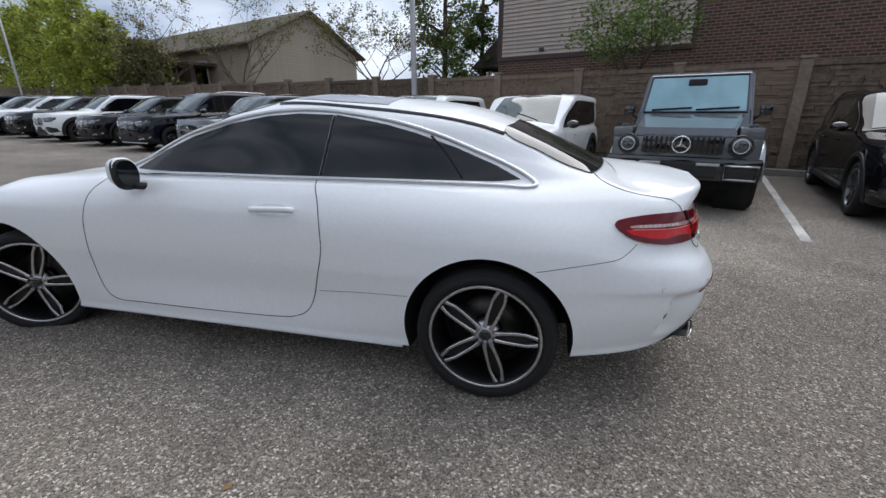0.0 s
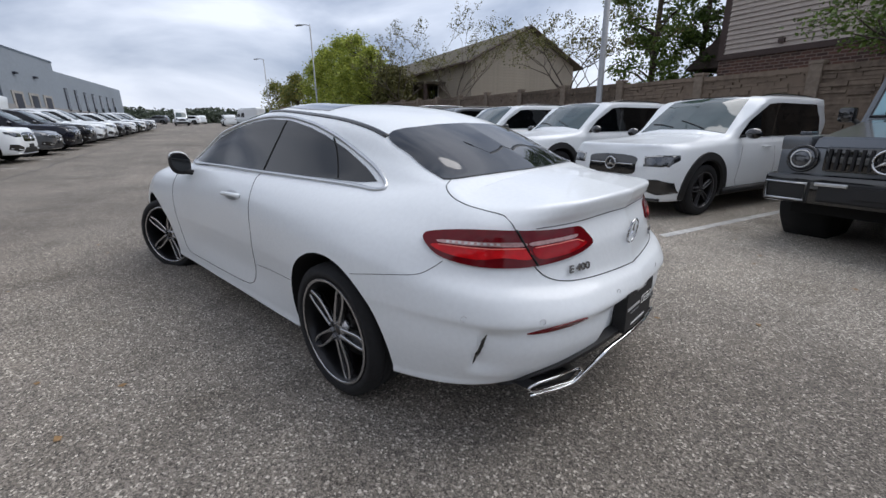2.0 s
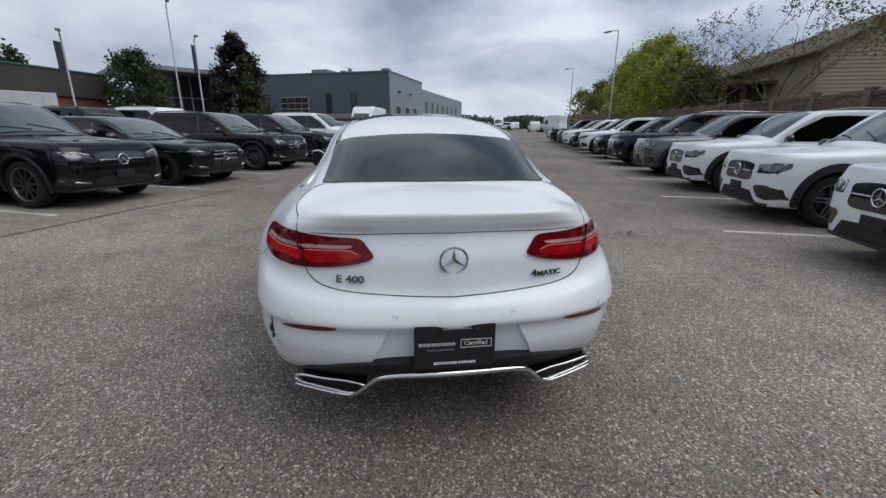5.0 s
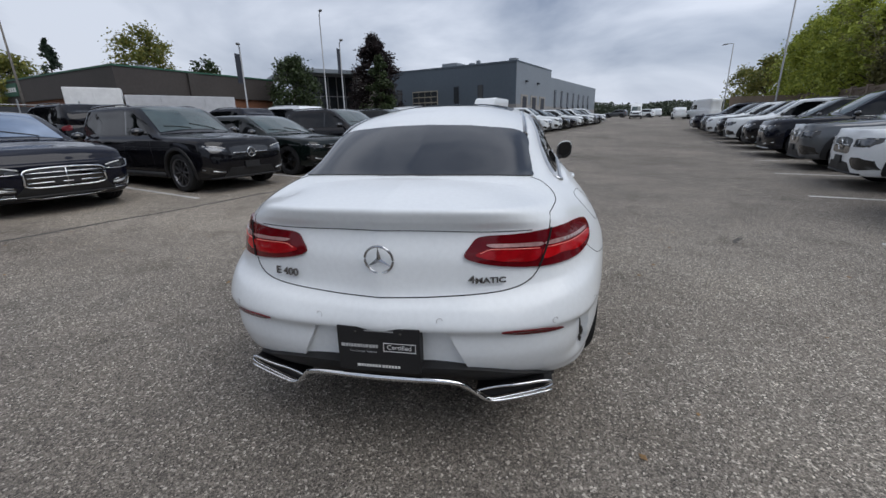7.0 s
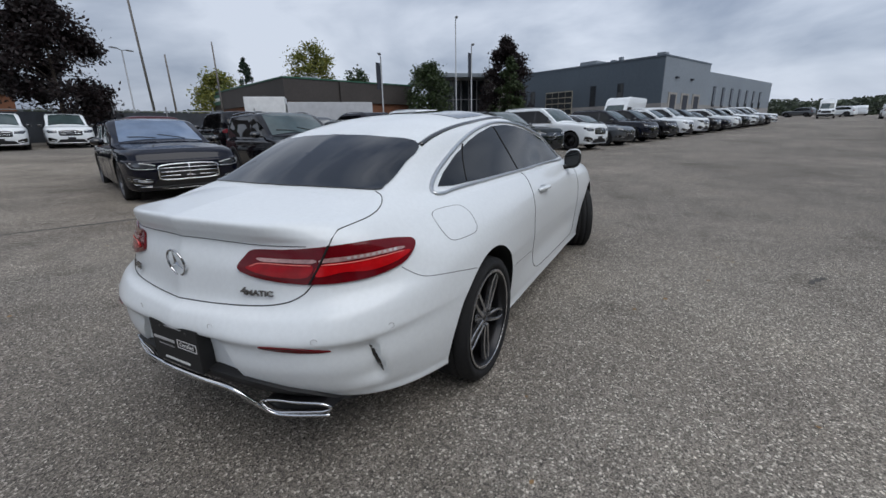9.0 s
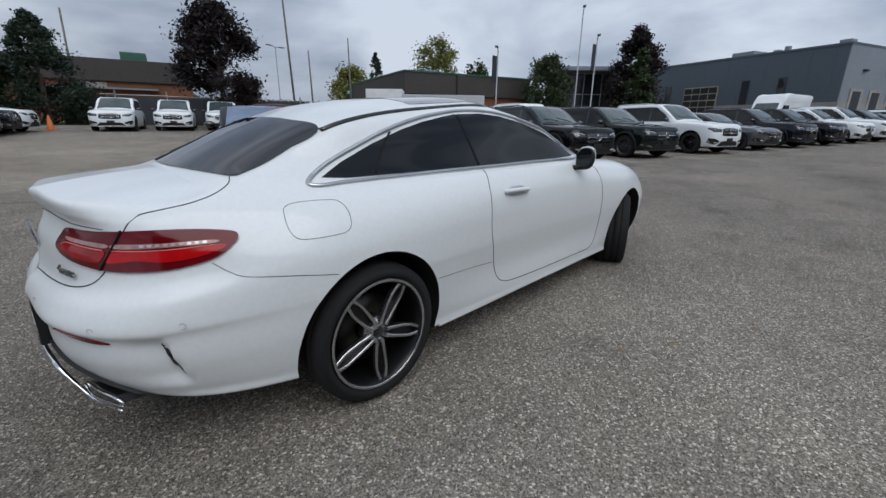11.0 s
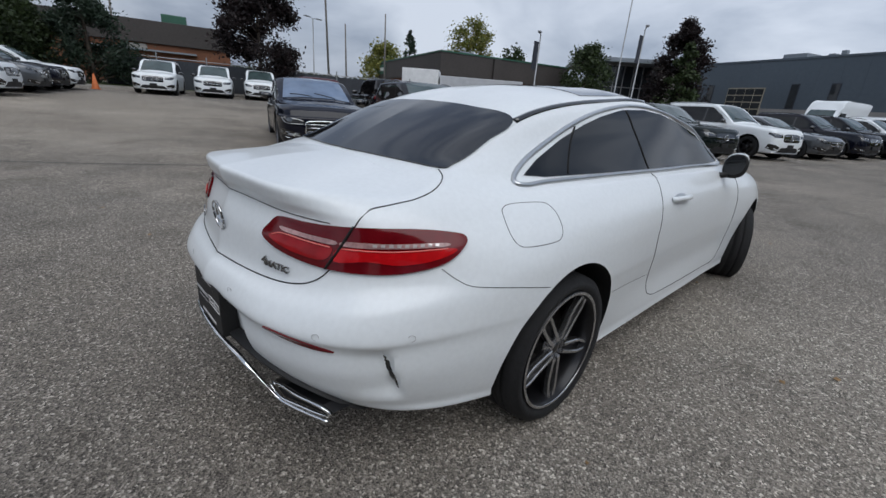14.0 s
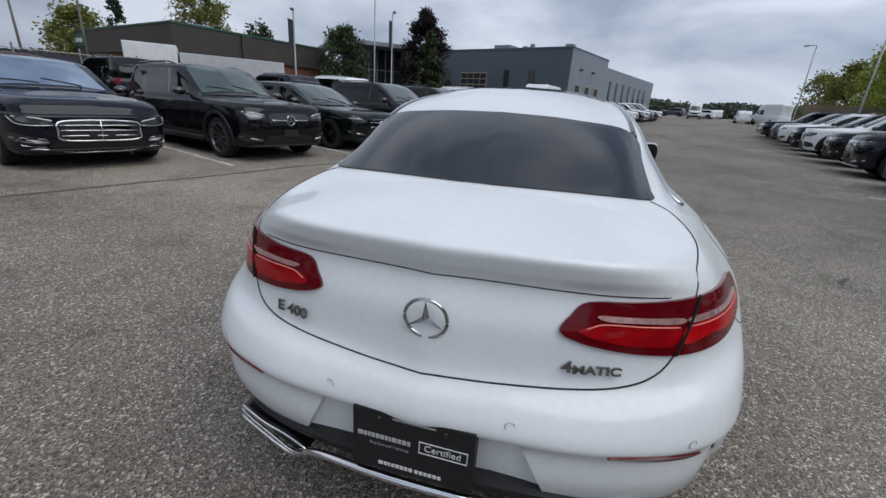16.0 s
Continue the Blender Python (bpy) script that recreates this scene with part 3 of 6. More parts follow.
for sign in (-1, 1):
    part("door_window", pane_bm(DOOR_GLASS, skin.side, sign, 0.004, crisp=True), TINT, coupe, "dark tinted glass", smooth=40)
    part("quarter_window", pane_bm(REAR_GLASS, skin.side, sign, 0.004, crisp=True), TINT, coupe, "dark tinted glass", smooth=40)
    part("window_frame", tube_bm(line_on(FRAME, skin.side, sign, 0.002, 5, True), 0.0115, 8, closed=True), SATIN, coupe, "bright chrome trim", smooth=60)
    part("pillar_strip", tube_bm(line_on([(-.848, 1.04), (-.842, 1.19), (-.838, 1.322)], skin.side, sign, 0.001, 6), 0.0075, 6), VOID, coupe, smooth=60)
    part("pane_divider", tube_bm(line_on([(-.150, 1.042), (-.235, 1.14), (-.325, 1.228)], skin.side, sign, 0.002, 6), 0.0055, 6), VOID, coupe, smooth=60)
    # panel gaps
    gaps = [
        ([(-.862, 1.022), (-.815, .925), (-.798, .80), (-.803, .69), (-.842, .56), (-.885, .43), (-.93, .36), (-.99, .325), (-1.10, .306), (-1.5, .296), (-2.0, .294), (-2.16, .298), (-2.225, .33), (-2.255, .40), (-2.258, .51), (-2.243, .68), (-2.222, .82), (-2.185, .93), (-2.11, 1.003)], 0.0024, False),
        ([(.625, .80), (.588, .768), (.545, .745), (.45, .730), (.35, .715), (.215, .69)], 0.0015, False),
        ([(-.37, .512), (-.60, .503), (-.842, .485)], 0.0013, False),
    ]
    if sign > 0:
        gaps.append(([(.352, .932), (.335, .957), (.28, .968), (.15, .966), (.115, .952), (.104, .92), (.115, .872), (.14, .85), (.18, .843), (.30, .842), (.345, .852), (.36, .885)], 0.0013, True))
    for keys, r, closed in gaps:
        part("panel_gap", tube_bm(line_on(keys, skin.side, sign, 0.0, 6, closed), r, 5, closed=closed), GAP, coupe, smooth=60)
    trunk = line_on([(.448, .545), (.475, .598), (.54, .635), (.62, .645), (.70, .632), (.775, .612)], skin.top, sign, 0.0, 6)
    trunk += line_on([(45.0, .938), (43.7, .90), (41.6, .83), (39.6, .78), (36.8, .742), (32.5, .718), (25, .704), (13, .6935), (6, .6905), (0, .690)], skin.round, sign, 0.0, 8)
    part("panel_gap", tube_bm(trunk, 0.0024, 5), GAP, coupe, smooth=60)
    part("panel_gap", tube_bm(line_on([(39, .917), (26, .921), (13, .9262), (6, .9277), (0, .928)], skin.round, sign, 0.0, 8), 0.0018, 5), GAP, coupe, smooth=60)
    # door handle
    # grey plate on the skin paints the shading of the hollow behind the grip
    recess = pane_bm([(-1.15, .885), (-1.12, .915), (-1.0, .915), (-.97, .885), (-1.0, .866), (-1.12, .866)], skin.side, sign, 0.002)
    part("handle_recess", recess, SATIN, coupe, "", smooth=40)
    grip = [skin.side(x, z, sign, d) for x, z, d in ((-1.17, .888, .002), (-1.15, .888, .022), (-1.06, .891, .03), (-.96, .894, .022), (-.94, .894, .002))]
    part("door_handle", tube_bm(smooth_line(grip, 5), 0.0135, 8), WHITE, coupe, "", smooth=60)
    # tail lamp
    lens = part("tail_lamp", pane_bm([(21.3, .838), (23.0, .872), (26.0, .904), (34, .908), (44, .915), (55, .914), (64, .900), (67.2, .886), (66.5, .858), (62, .815), (54, .789), (46, .783), (38, .787), (30, .800), (24, .818)], skin.round, sign, 0.010, 10, 6, 0.03), LAMP_DARK, coupe, "dark red lens with a clear strip", smooth=40)
    for keys, mat, nm, lift in (
        ([(27.4, .876), (34, .8735), (40.6, .871), (40.4, .8585), (34, .8615), (28.2, .865)], LAMP_CLEAR, "clear_strip", .0132),
        ([(43.0, .8725), (52, .8735), (62.3, .8715), (62.0, .8615), (52, .860), (42.6, .8585)], LAMP_CLEAR, "clear_strip", .0132),
        ([(24.0, .840), (27.5, .857), (34, .855), (40.1, .852), (38.9, .812), (34, .811), (28.5, .821)], LAMP_DEEP, "red_reflector", .0126),
        ([(42.2, .852), (52, .853), (63.4, .857), (64.2, .845), (59.5, .824), (53, .813), (47, .820), (41.0, .811)], LAMP_RED, "red_reflector", .0126),
    ):
        part(nm, pane_bm(keys, skin.round, sign, lift, 6, 5, 0.006), mat, lens, "", smooth=40)
    for k in range(9):
        d0 = 48.0 + 1.5 * k
        part("light_segment", pane_bm([(d0, .8715), (d0 + .8, .8715), (d0 + .8, .8635), (d0, .8635)], skin.round, sign, 0.0145, 2, 2, 0.004, crisp=True), LAMP_CELL, lens)
    part("light_line", tube_bm(line_on([(25.2, .846), (28.0, .8575), (34, .8545), (39.9, .8505)], skin.round, sign, 0.0132, 6), 0.0022, 5), LAMP_LINE, lens, smooth=60)
    part("light_line", tube_bm(line_on([(42.2, .8505), (52, .8515), (62.8, .856)], skin.round, sign, 0.0132, 6), 0.0022, 5), LAMP_LINE, lens, smooth=60)
    part("lens_gap", tube_bm(line_on([(44.2, .917), (41.8, .85), (39.2, .786)], skin.round, sign, 0.0125, 8), 0.0042, 5), VOID, lens, smooth=60)
    # bumper details
    part("reflector", pane_bm([(27.6, .584), (31, .588), (37, .581), (42.6, .563), (37, .562), (31, .569)], skin.round, sign, 0.005, 5, 5), LAMP_DARK, coupe, "thin red bumper reflector", smooth=40)
    slot = line_on([(49.6, .572), (51.2, .535), (52.2, .49), (53.4, .44), (54.2, .395)], skin.round, sign, -0.005, 5)
    part("bumper_slot", tube_bm(slot, n=8, taper=[.001 + .0115 * math.sin(math.pi * (k / (len(slot) - 1)) ** 1.3) for k in range(len(slot))]), GLOSS_BLACK, coupe, "", smooth=60)
    for deg, z in ((14.5, .626), (39.5, .608), (55.8, .612)):
        c = skin.round(deg, z, sign, 0.001)
        a = Vector((math.cos(radians(deg)), sign * math.sin(radians(deg)), 0))
        side_v = a.cross(Vector((0, 0, 1)))
        part("parking_sensor", tube_bm([c + 0.011 * (math.cos(t) * side_v + math.sin(t) * Vector((0, 0, 1))) for t in [2 * math.pi * k / 16 for k in range(16)]], 0.0012, 4, closed=True), SENSOR, coupe, smooth=60)
    tip = [(1.012, .355, .300), (.998, .43, .322), (.985, .52, .333), (.955, .615, .338), (.935, .648, .318), (.945, .615, .298), (.975, .50, .276), (1.0, .41, .266)]
    part("exhaust_trim", tube_bm([(x, sign * y, z) for x, y, z in smooth_line(tip, 5, True)], 0.006, 6, closed=True), CHROME, coupe, "chrome exhaust frame", smooth=60)
    hole = bmesh.new()
    inner = [Vector((x - 0.012, sign * y, z)) for x, y, z in tip]
    hole.faces.new([hole.verts.new(p) for p in inner])
    res = bmesh.ops.extrude_face_region(hole, geom=hole.faces[:])
    bmesh.ops.translate(hole, verts=[g for g in res["geom"] if isinstance(g, bmesh.types.BMVert)], vec=(-0.08, 0, 0))
    part("exhaust_insert", hole, ALLOY_BLACK, coupe)
    # mirror
    arm = tube_bm([(-1.80, sign * .80, .985), (-1.82, sign * .86, .975), (-1.84, sign * .90, .985)], 0.02, 8)
    part("mirror_arm", arm, PLASTIC, coupe, smooth=60)
    mb = bmesh.new()
    bmesh.ops.create_uvsphere(mb, u_segments=24, v_segments=14, radius=1)
    for v in mb.verts:
        x, y, z = v.co
        bulge = 1.0 if x < 0 else 0.12
        v.co = Vector((-1.845 + 0.085 * x * bulge, sign * (.930 + 0.068 * math.copysign(abs(y) ** 0.8, y)), 1.052 + 0.078 * math.copysign(abs(z) ** 0.75, z) + 0.012 * y))
    housing = part("mirror_housing", mb, WHITE, coupe, smooth=50)
    mr = bmesh.new()
    bmesh.ops.create_uvsphere(mr, u_segments=24, v_segments=14, radius=1)
    for v in mr.verts:
        x, y, z = v.co
        v.co = Vector((-1.850 + (0.022 if x > 0 else 0.03) * x, sign * (.930 + 0.071 * math.copysign(abs(y) ** 0.8, y)), 1.047 + 0.082 * math.copysign(abs(z) ** 0.75, z) + 0.012 * y))
    part("mirror_surround", mr, PLASTIC, housing, "black mirror surround", smooth=50)
    mg = bmesh.new()
    bmesh.ops.create_circle(mg, cap_ends=True, segments=32, radius=1)
    for v in mg.verts:
        a, b = v.co.x, v.co.y
        v.co = Vector((-1.826, sign * (.930 + 0.056 * math.copysign(abs(a) ** 0.75, a)), 1.052 + 0.062 * math.copysign(abs(b) ** 0.75, b) + 0.012 * a))
    part("mirror_glass", mg, TINT, housing, "", smooth=50)
    # sill shadow strip
    part("sill_blade", tube_bm([(x, sign * .866, .216) for x in (-2.46, -2.0, -1.2, -.42)], 0.012, 6), WHITE, coupe, smooth=60)

part("rear_window", pane_bm([(.445, .537), (.505, .33), (.538, 0), (.505, -.33), (.445, -.537), (.37, -.552), (.20, -.537), (.022, -.512), (.048, -.3), (.056, 0), (.048, .3), (.022, .512), (.20, .537), (.37, .552)], skin.top, 1, 0.007, 18, 6), REAR_TINT, coupe, "dark tinted glass", smooth=40)
part("windscreen", pane_bm([(-1.19, 0), (-1.21, .4), (-1.27, .55), (-1.55, .63), (-1.86, .70), (-1.93, .5), (-1.97, 0), (-1.93, -.5), (-1.86, -.70), (-1.55, -.63), (-1.27, -.55), (-1.21, -.4)], skin.top, 1, 0.004, 10, 5), SCREEN, coupe, "", smooth=40)
part("roof_glass", pane_bm([(-.60, .44), (-.585, 0), (-.60, -.44), (-.9, -.45), (-1.12, -.44), (-1.13, 0), (-1.12, .44), (-.9, .45)], skin.top, 1, 0.003, 10, 5, crisp=True), GLOSS_BLACK, coupe, "black glass sunroof", smooth=40)
for sign in (-1, 1):
    part("roof_strip", tube_bm(line_on([(.02, .522), (-.15, .520), (-.3, .517), (-.6, .512), (-.9, .505), (-1.18, .52)], skin.top, sign, -0.004, 8), 0.016, 6), GLOSS_BLACK, coupe, smooth=60)

# lower diffuser, chrome strip and plate
edge_up = [(52, .275), (49, .290), (44, .325), (38, .372), (33, .392), (27, .418), (20, .430), (10, .432)]
edge_low = [(48, .268), (38, .285), (28, .302), (14, .330)]
outline = edge_up + [(-a, b) for a, b in reversed(edge_up)] + [(-a, b) for a, b in edge_low] + [(a, b) for a, b in reversed(edge_low)]
diff = pane_bm(outline, lambda a, b, s, d: skin.round(a, b, s, d), 1, 0.014, 12, 5, 0.04)
part("rear_diffuser", diff, PLASTIC, coupe, "black lower bumper", smooth=40)
strip = [(.942, -.645, .290), (.980, -.50, .264), (1.005, -.41, .262), (1.040, -.355, .315), (1.066, -.31, .362), (1.078, -.25, .380), (1.092, -.12, .386), (1.096, 0, .387), (1.092, .12, .386), (1.078, .25, .380), (1.066, .31, .362), (1.040, .355, .315), (1.005, .41, .262), (.980, .50, .264), (.942, .645, .290)]
part("chrome_strip", tube_bm(smooth_line(strip, 6), n=8, taper=[.006 + .006 * math.sin(math.pi * k / (6 * len(strip) - 6)) ** 2 for k in range(6 * len(strip) - 5)]), CHROME, coupe, "", smooth=60)
plate = part("licence_plate", box_bm((1.040, -.157, .412, 1.098, .157, .594), bevel=0.004), PLASTIC, coupe, "black dealer plate with white print")
face = pose(1.0995, 0, 0, 90, 0, 90)
for text, size, y, z, mat in (("Certified", .026, .080, .517, PRINT_WHITE), ("Pre-Owned Vehicles", .0125, -.058, .494, PRINT_GREY)):
    part("print", letters_bm(text, size, 0.001), mat, plate, "", m=Matrix.Translation((0, y, z)) @ face)
bars = [(y, y + w, .511, .523, PRINT_PALE) for y, w in ((-.142, .013), (-.126, .009), (-.114, .006), (-.105, .009), (-.093, .009), (-.081, .009), (-.069, .008), (-.058, .005), (-.050, .012), (-.035, .009), (-.023, .010), (-.010, .008))]
bars += [(y, y + w, .431, .441, PRINT_WHITE) for y, w in ((-.085, .012), (-.070, .008), (-.059, .006), (-.050, .008), (-.039, .009), (-.027, .008), (-.016, .009), (-.004, .010), (.012, .009), (.024, .009), (.036, .008), (.047, .009), (.059, .010), (.072, .008))]
bars += [(-.05, .06, .578, .582, PRINT_GREY), (.020, .142, .532, .534, PRINT_WHITE), (.020, .142, .499, .501, PRINT_WHITE), (.020, .022, .501, .532, PRINT_WHITE), (.140, .142, .501, .532, PRINT_WHITE)]
for y0, y1, z0, z1, mat in bars:
    part("print_bar", box_bm((1.0975, y0, z0, 1.0998, y1, z1)), mat, plate)
for y in (-.085, .085):
    part("screw", lathe_bm([(0.0001, 1.1005), (.005, 1.100), (.006, 1.097)], 10, "X", centre=(0, y, .572)), DISC, plate, smooth=30)
rear = skin.round(0, .832, 1, 0.010)
part("emblem", emblem_bm(0.0525, 0.0048), STAR, coupe, "chrome ring badge", smooth=35, m=pose(rear.x, 0, .831, 0, 7, 0))
for text, y, z, size, wide in (("E 400", -.402, .752, .040, 1.25), ("4", .333, .755, .038, 1.35), ("MATIC", .407, .751, .028, 1.35)):
    sign = 1 if y > 0 else -1
    deg = math.degrees(math.atan2(abs(y), .79))
    p = skin.round(deg, z, sign, 0.009)
    lean = 90 + sign * 15
    part("badge_letters", letters_bm(text, size, 0.005, .0009), BADGE, coupe, "dark chrome letters", m=Matrix.Translation(p) @ pose(0, 0, 0, 84, 0, lean) @ Matrix.Diagonal((wide, 1, 1, 1)))
# roof aerial, front lamps and grille at the nose
for sign in (-1, 1):
    part("headlamp", pane_bm([(.50, .66), (.53, .73), (.66, .77), (.72, .76), (.70, .69), (.60, .65)], skin.front, sign, 0.006, 5, 5), LAMP_GLASS, coupe, "", smooth=40)
part("grille", pane_bm([(.38, .50), (.42, .60), (.36, .69), (0, .71), (-.36, .69), (-.42, .60), (-.38, .50), (0, .48)], skin.front, 1, 0.006, 6, 5), GLOSS_BLACK, coupe, "", smooth=40)

COUPE_WHEEL = make_wheel_meshes(0.335, 0.25, 0.260, 5, True, ALLOY_BRIGHT, ALLOY_BLACK)
for ax, steer in ((0.0, 0), (-2.873, 24)):
    for sign in (-1, 1):
        turn = steer + (0 if sign > 0 else 180)
        put_wheel(coupe, COUPE_WHEEL, pose(ax, sign * (.795 if ax == 0 else .785), .335, 0, 0, turn), label="five twin-spoke alloy wheel", phase=36 if sign < 0 else 92)


# ---- the lot: a runs along the aisle, v across it towards the stone fence ----
LOT = radians(18.5)
ALONG, ACROSS = Vector((math.cos(LOT), -math.sin(LOT), 0)), Vector((math.sin(LOT), math.cos(LOT), 0))


def rise(x, y):
    """The asphalt falls gently towards the middle of the aisle."""
    return 0.022 * math.hypot(min(x + 1, 0), min(y + 1, 0) * 1.25)


def lot(a, v, z=0.0):
    p = ALONG * a + ACROSS * v
    return Vector((p.x, p.y, rise(p.x, p.y) + z))


def on_lot(a, v, turn=0.0, z=0.0):
    """A pose on the lot; turn is counted from the aisle's direction, in degrees."""
    return Matrix.Translation(lot(a, v, z)) @ Matrix.Rotation(-LOT + radians(turn), 4, "Z")


def at(x, y, z=0.0, turn=0.0):
    return Matrix.Translation((x, y, rise(x, y) + z)) @ Matrix.Rotation(radians(turn), 4, "Z")


def asphalt():
    m = bpy.data.materials.new("worn_asphalt")
    m.use_nodes = True
    n, l = m.node_tree.nodes, m.node_tree.links
    p = n["Principled BSDF"]
    p.inputs["Roughness"].default_value = 0.88
    p.inputs["Specular IOR Level"].default_value = 0.3
    tc = n.new("ShaderNodeTexCoord")

    def noise_tex(scale, detail, rough=0.6):
        t = n.new("ShaderNodeTexNoise")
        t.inputs["Scale"].default_value, t.inputs["Detail"].default_value, t.inputs["Roughness"].default_value = scale, detail, rough
        l.new(tc.outputs["Object"], t.inputs["Vector"])
        return t.outputs["Fac"]

    def stones(scale):
        t = n.new("ShaderNodeTexVoronoi")
        t.inputs["Scale"].default_value = scale
        l.new(tc.outputs["Object"], t.inputs["Vector"])
        return t

    def ramp(fac, *stops):
        r = n.new("ShaderNodeValToRGB")
        e = r.color_ramp.elements
        e[0].position, e[0].color = stops[0][0], (*stops[0][1], 1)
        e[1].position, e[1].color = stops[-1][0], (*stops[-1][1], 1)
        for pos, c in stops[1:-1]:
            e.new(pos).color = (*c, 1)
        l.new(fac, r.inputs["Fac"])
        return r.outputs[0]

    def blend(kind, fac, a, b):
        x = n.new("ShaderNodeMix")
        x.data_type, x.blend_type = "RGBA", kind
        if isinstance(fac, float):
            x.inputs["Factor"].default_value = fac
        else:
            l.new(fac, x.inputs["Factor"])
        l.new(a, x.inputs["A"])
        l.new(b, x.inputs["B"])
        return x.outputs["Result"]

    pebble = stones(112)
    grit = stones(230)
    sep = n.new("ShaderNodeSeparateColor")
    l.new(pebble.outputs["Color"], sep.inputs[0])
    sep2 = n.new("ShaderNodeSeparateColor")
    l.new(grit.outputs["Color"], sep2.inputs[0])
    c1 = ramp(sep.outputs[0], (0.0, (0.032, 0.029, 0.026)), (0.28, (0.10, 0.090, 0.078)), (0.62, (0.19, 0.170, 0.147)), (0.88, (0.30, 0.270, 0.234)), (1.0, (0.80, 0.74, 0.66)))
    c2 = ramp(sep2.outputs[0], (0.0, (0.035, 0.032, 0.028)), (0.6, (0.195, 0.175, 0.151)), (1.0, (0.56, 0.50, 0.44)))
    col = blend("MIX", 0.4, c1, c2)
    patches = ramp(noise_tex(0.24, 6), (0.34, (0.72, 0.71, 0.70)), (0.5, (0.96, 0.96, 0.95)), (0.68, (1.2, 1.19, 1.17)))
    col = blend("MULTIPLY", 1.0, col, patches)
    blots = ramp(noise_tex(1.5, 7), (0.3, (0.74, 0.73, 0.71)), (0.47, (1.0, 1.0, 1.0)), (0.75, (1.12, 1.11, 1.08)))
    col = blend("MULTIPLY", 1.0, col, blots)
    # round paler and darker stretches with noise-broken edges
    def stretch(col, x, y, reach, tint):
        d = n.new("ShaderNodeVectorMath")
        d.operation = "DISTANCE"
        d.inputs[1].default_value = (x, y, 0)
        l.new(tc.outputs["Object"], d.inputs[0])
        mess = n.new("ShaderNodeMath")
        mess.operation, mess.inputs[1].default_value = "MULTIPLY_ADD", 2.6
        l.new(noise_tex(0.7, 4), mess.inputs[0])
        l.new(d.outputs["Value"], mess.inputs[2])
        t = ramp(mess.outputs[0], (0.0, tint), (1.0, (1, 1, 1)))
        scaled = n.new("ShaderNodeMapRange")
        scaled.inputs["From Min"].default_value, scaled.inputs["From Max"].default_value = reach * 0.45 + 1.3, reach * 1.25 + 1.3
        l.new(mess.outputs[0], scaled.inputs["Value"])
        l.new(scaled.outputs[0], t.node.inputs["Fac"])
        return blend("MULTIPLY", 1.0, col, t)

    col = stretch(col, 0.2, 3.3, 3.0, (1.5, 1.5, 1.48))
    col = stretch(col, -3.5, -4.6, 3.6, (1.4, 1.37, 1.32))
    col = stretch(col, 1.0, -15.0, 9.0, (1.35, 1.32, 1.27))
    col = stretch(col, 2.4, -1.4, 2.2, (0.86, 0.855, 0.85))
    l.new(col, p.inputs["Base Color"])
    b = n.new("ShaderNodeBump")
    b.inputs["Strength"].default_value, b.inputs["Distance"].default_value = 1.0, 0.006
    l.new(pebble.outputs["Distance"], b.inputs["Height"])
    l.new(b.outputs[0], p.inputs["Normal"])
    return m


ASPHALT = asphalt()
TAR = material("tar_seal", (0.085, 0.078, 0.07), 0.8, grain=0.3, scale=60, bump=0.3)
LINE = material("worn_line_paint", (0.62, 0.61, 0.58), 0.8, grain=0.55, scale=38, bump=0.2)
CONCRETE = material("concrete", (0.36, 0.34, 0.31), 0.9, grain=0.3, scale=25, bump=0.3)
GRASS = material("grass", (0.085, 0.12, 0.035), 0.95, grain=0.6, scale=60, bump=0.6)

gm = bmesh.new()
xs = [math.copysign(abs(k) ** 2.5 * 0.055, k) for k in range(-58, 59)]
gv = [[gm.verts.new((x, y, rise(x, y))) for y in xs] for x in xs]
for i in range(len(xs) - 1):
    for k in range(len(xs) - 1):
        gm.faces.new((gv[i][k], gv[i + 1][k], gv[i + 1][k + 1], gv[i][k + 1]))
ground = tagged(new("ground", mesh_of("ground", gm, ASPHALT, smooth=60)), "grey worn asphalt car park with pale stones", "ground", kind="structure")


def strip(name, a0, v0, a1, v1, wide, mat, label, lift=0.004, wobble=0.0, n=14, category="line marking"):
    """A thin painted or sealed band that follows the ground."""
    bm = bmesh.new()
    d = Vector((a1 - a0, v1 - v0)).normalized()
    side = Vector((-d.y, d.x)) * wide / 2
    prev = None
    rnd = random.Random(int(a0 * 97 + v0 * 31))
    for k in range(n + 1):
        f = k / n
        c = Vector((a0 + (a1 - a0) * f, v0 + (v1 - v0) * f)) + Vector((-d.y, d.x)) * (rnd.uniform(-wobble, wobble))
        e = rnd.uniform(0.85, 1.1)
        row = [bm.verts.new(lot(*(c + side * e), lift)), bm.verts.new(lot(*(c - side * e), lift))]
        if prev:
            bm.faces.new((prev[0], prev[1], row[1], row[0]))
        prev = row
    bmesh.ops.recalc_face_normals(bm, faces=bm.faces[:])
    for f in bm.faces:
        if f.normal.z < 0:
            f.normal_flip()
    return tagged(new(name, mesh_of(name, bm, mat)), label, category, kind="structure")


for k in range(14):
    strip("stall_line", 2.08 - 2.87 * k, 3.25, 2.08 - 2.87 * k, 8.9, 0.105, LINE, "worn white parking stall line on asphalt")
for k in range(15):
    strip("stall_line", -2.2 - 2.83 * k, -6.0, -2.2 - 2.83 * k, -11.2, 0.10, LINE, "worn white parking stall line on asphalt")
strip("tar_seam", 4.0, -5.35, -42, -5.65, 0.07, TAR, "dark tar seam across the asphalt", 0.003, 0.05, 60, "asphalt seam")

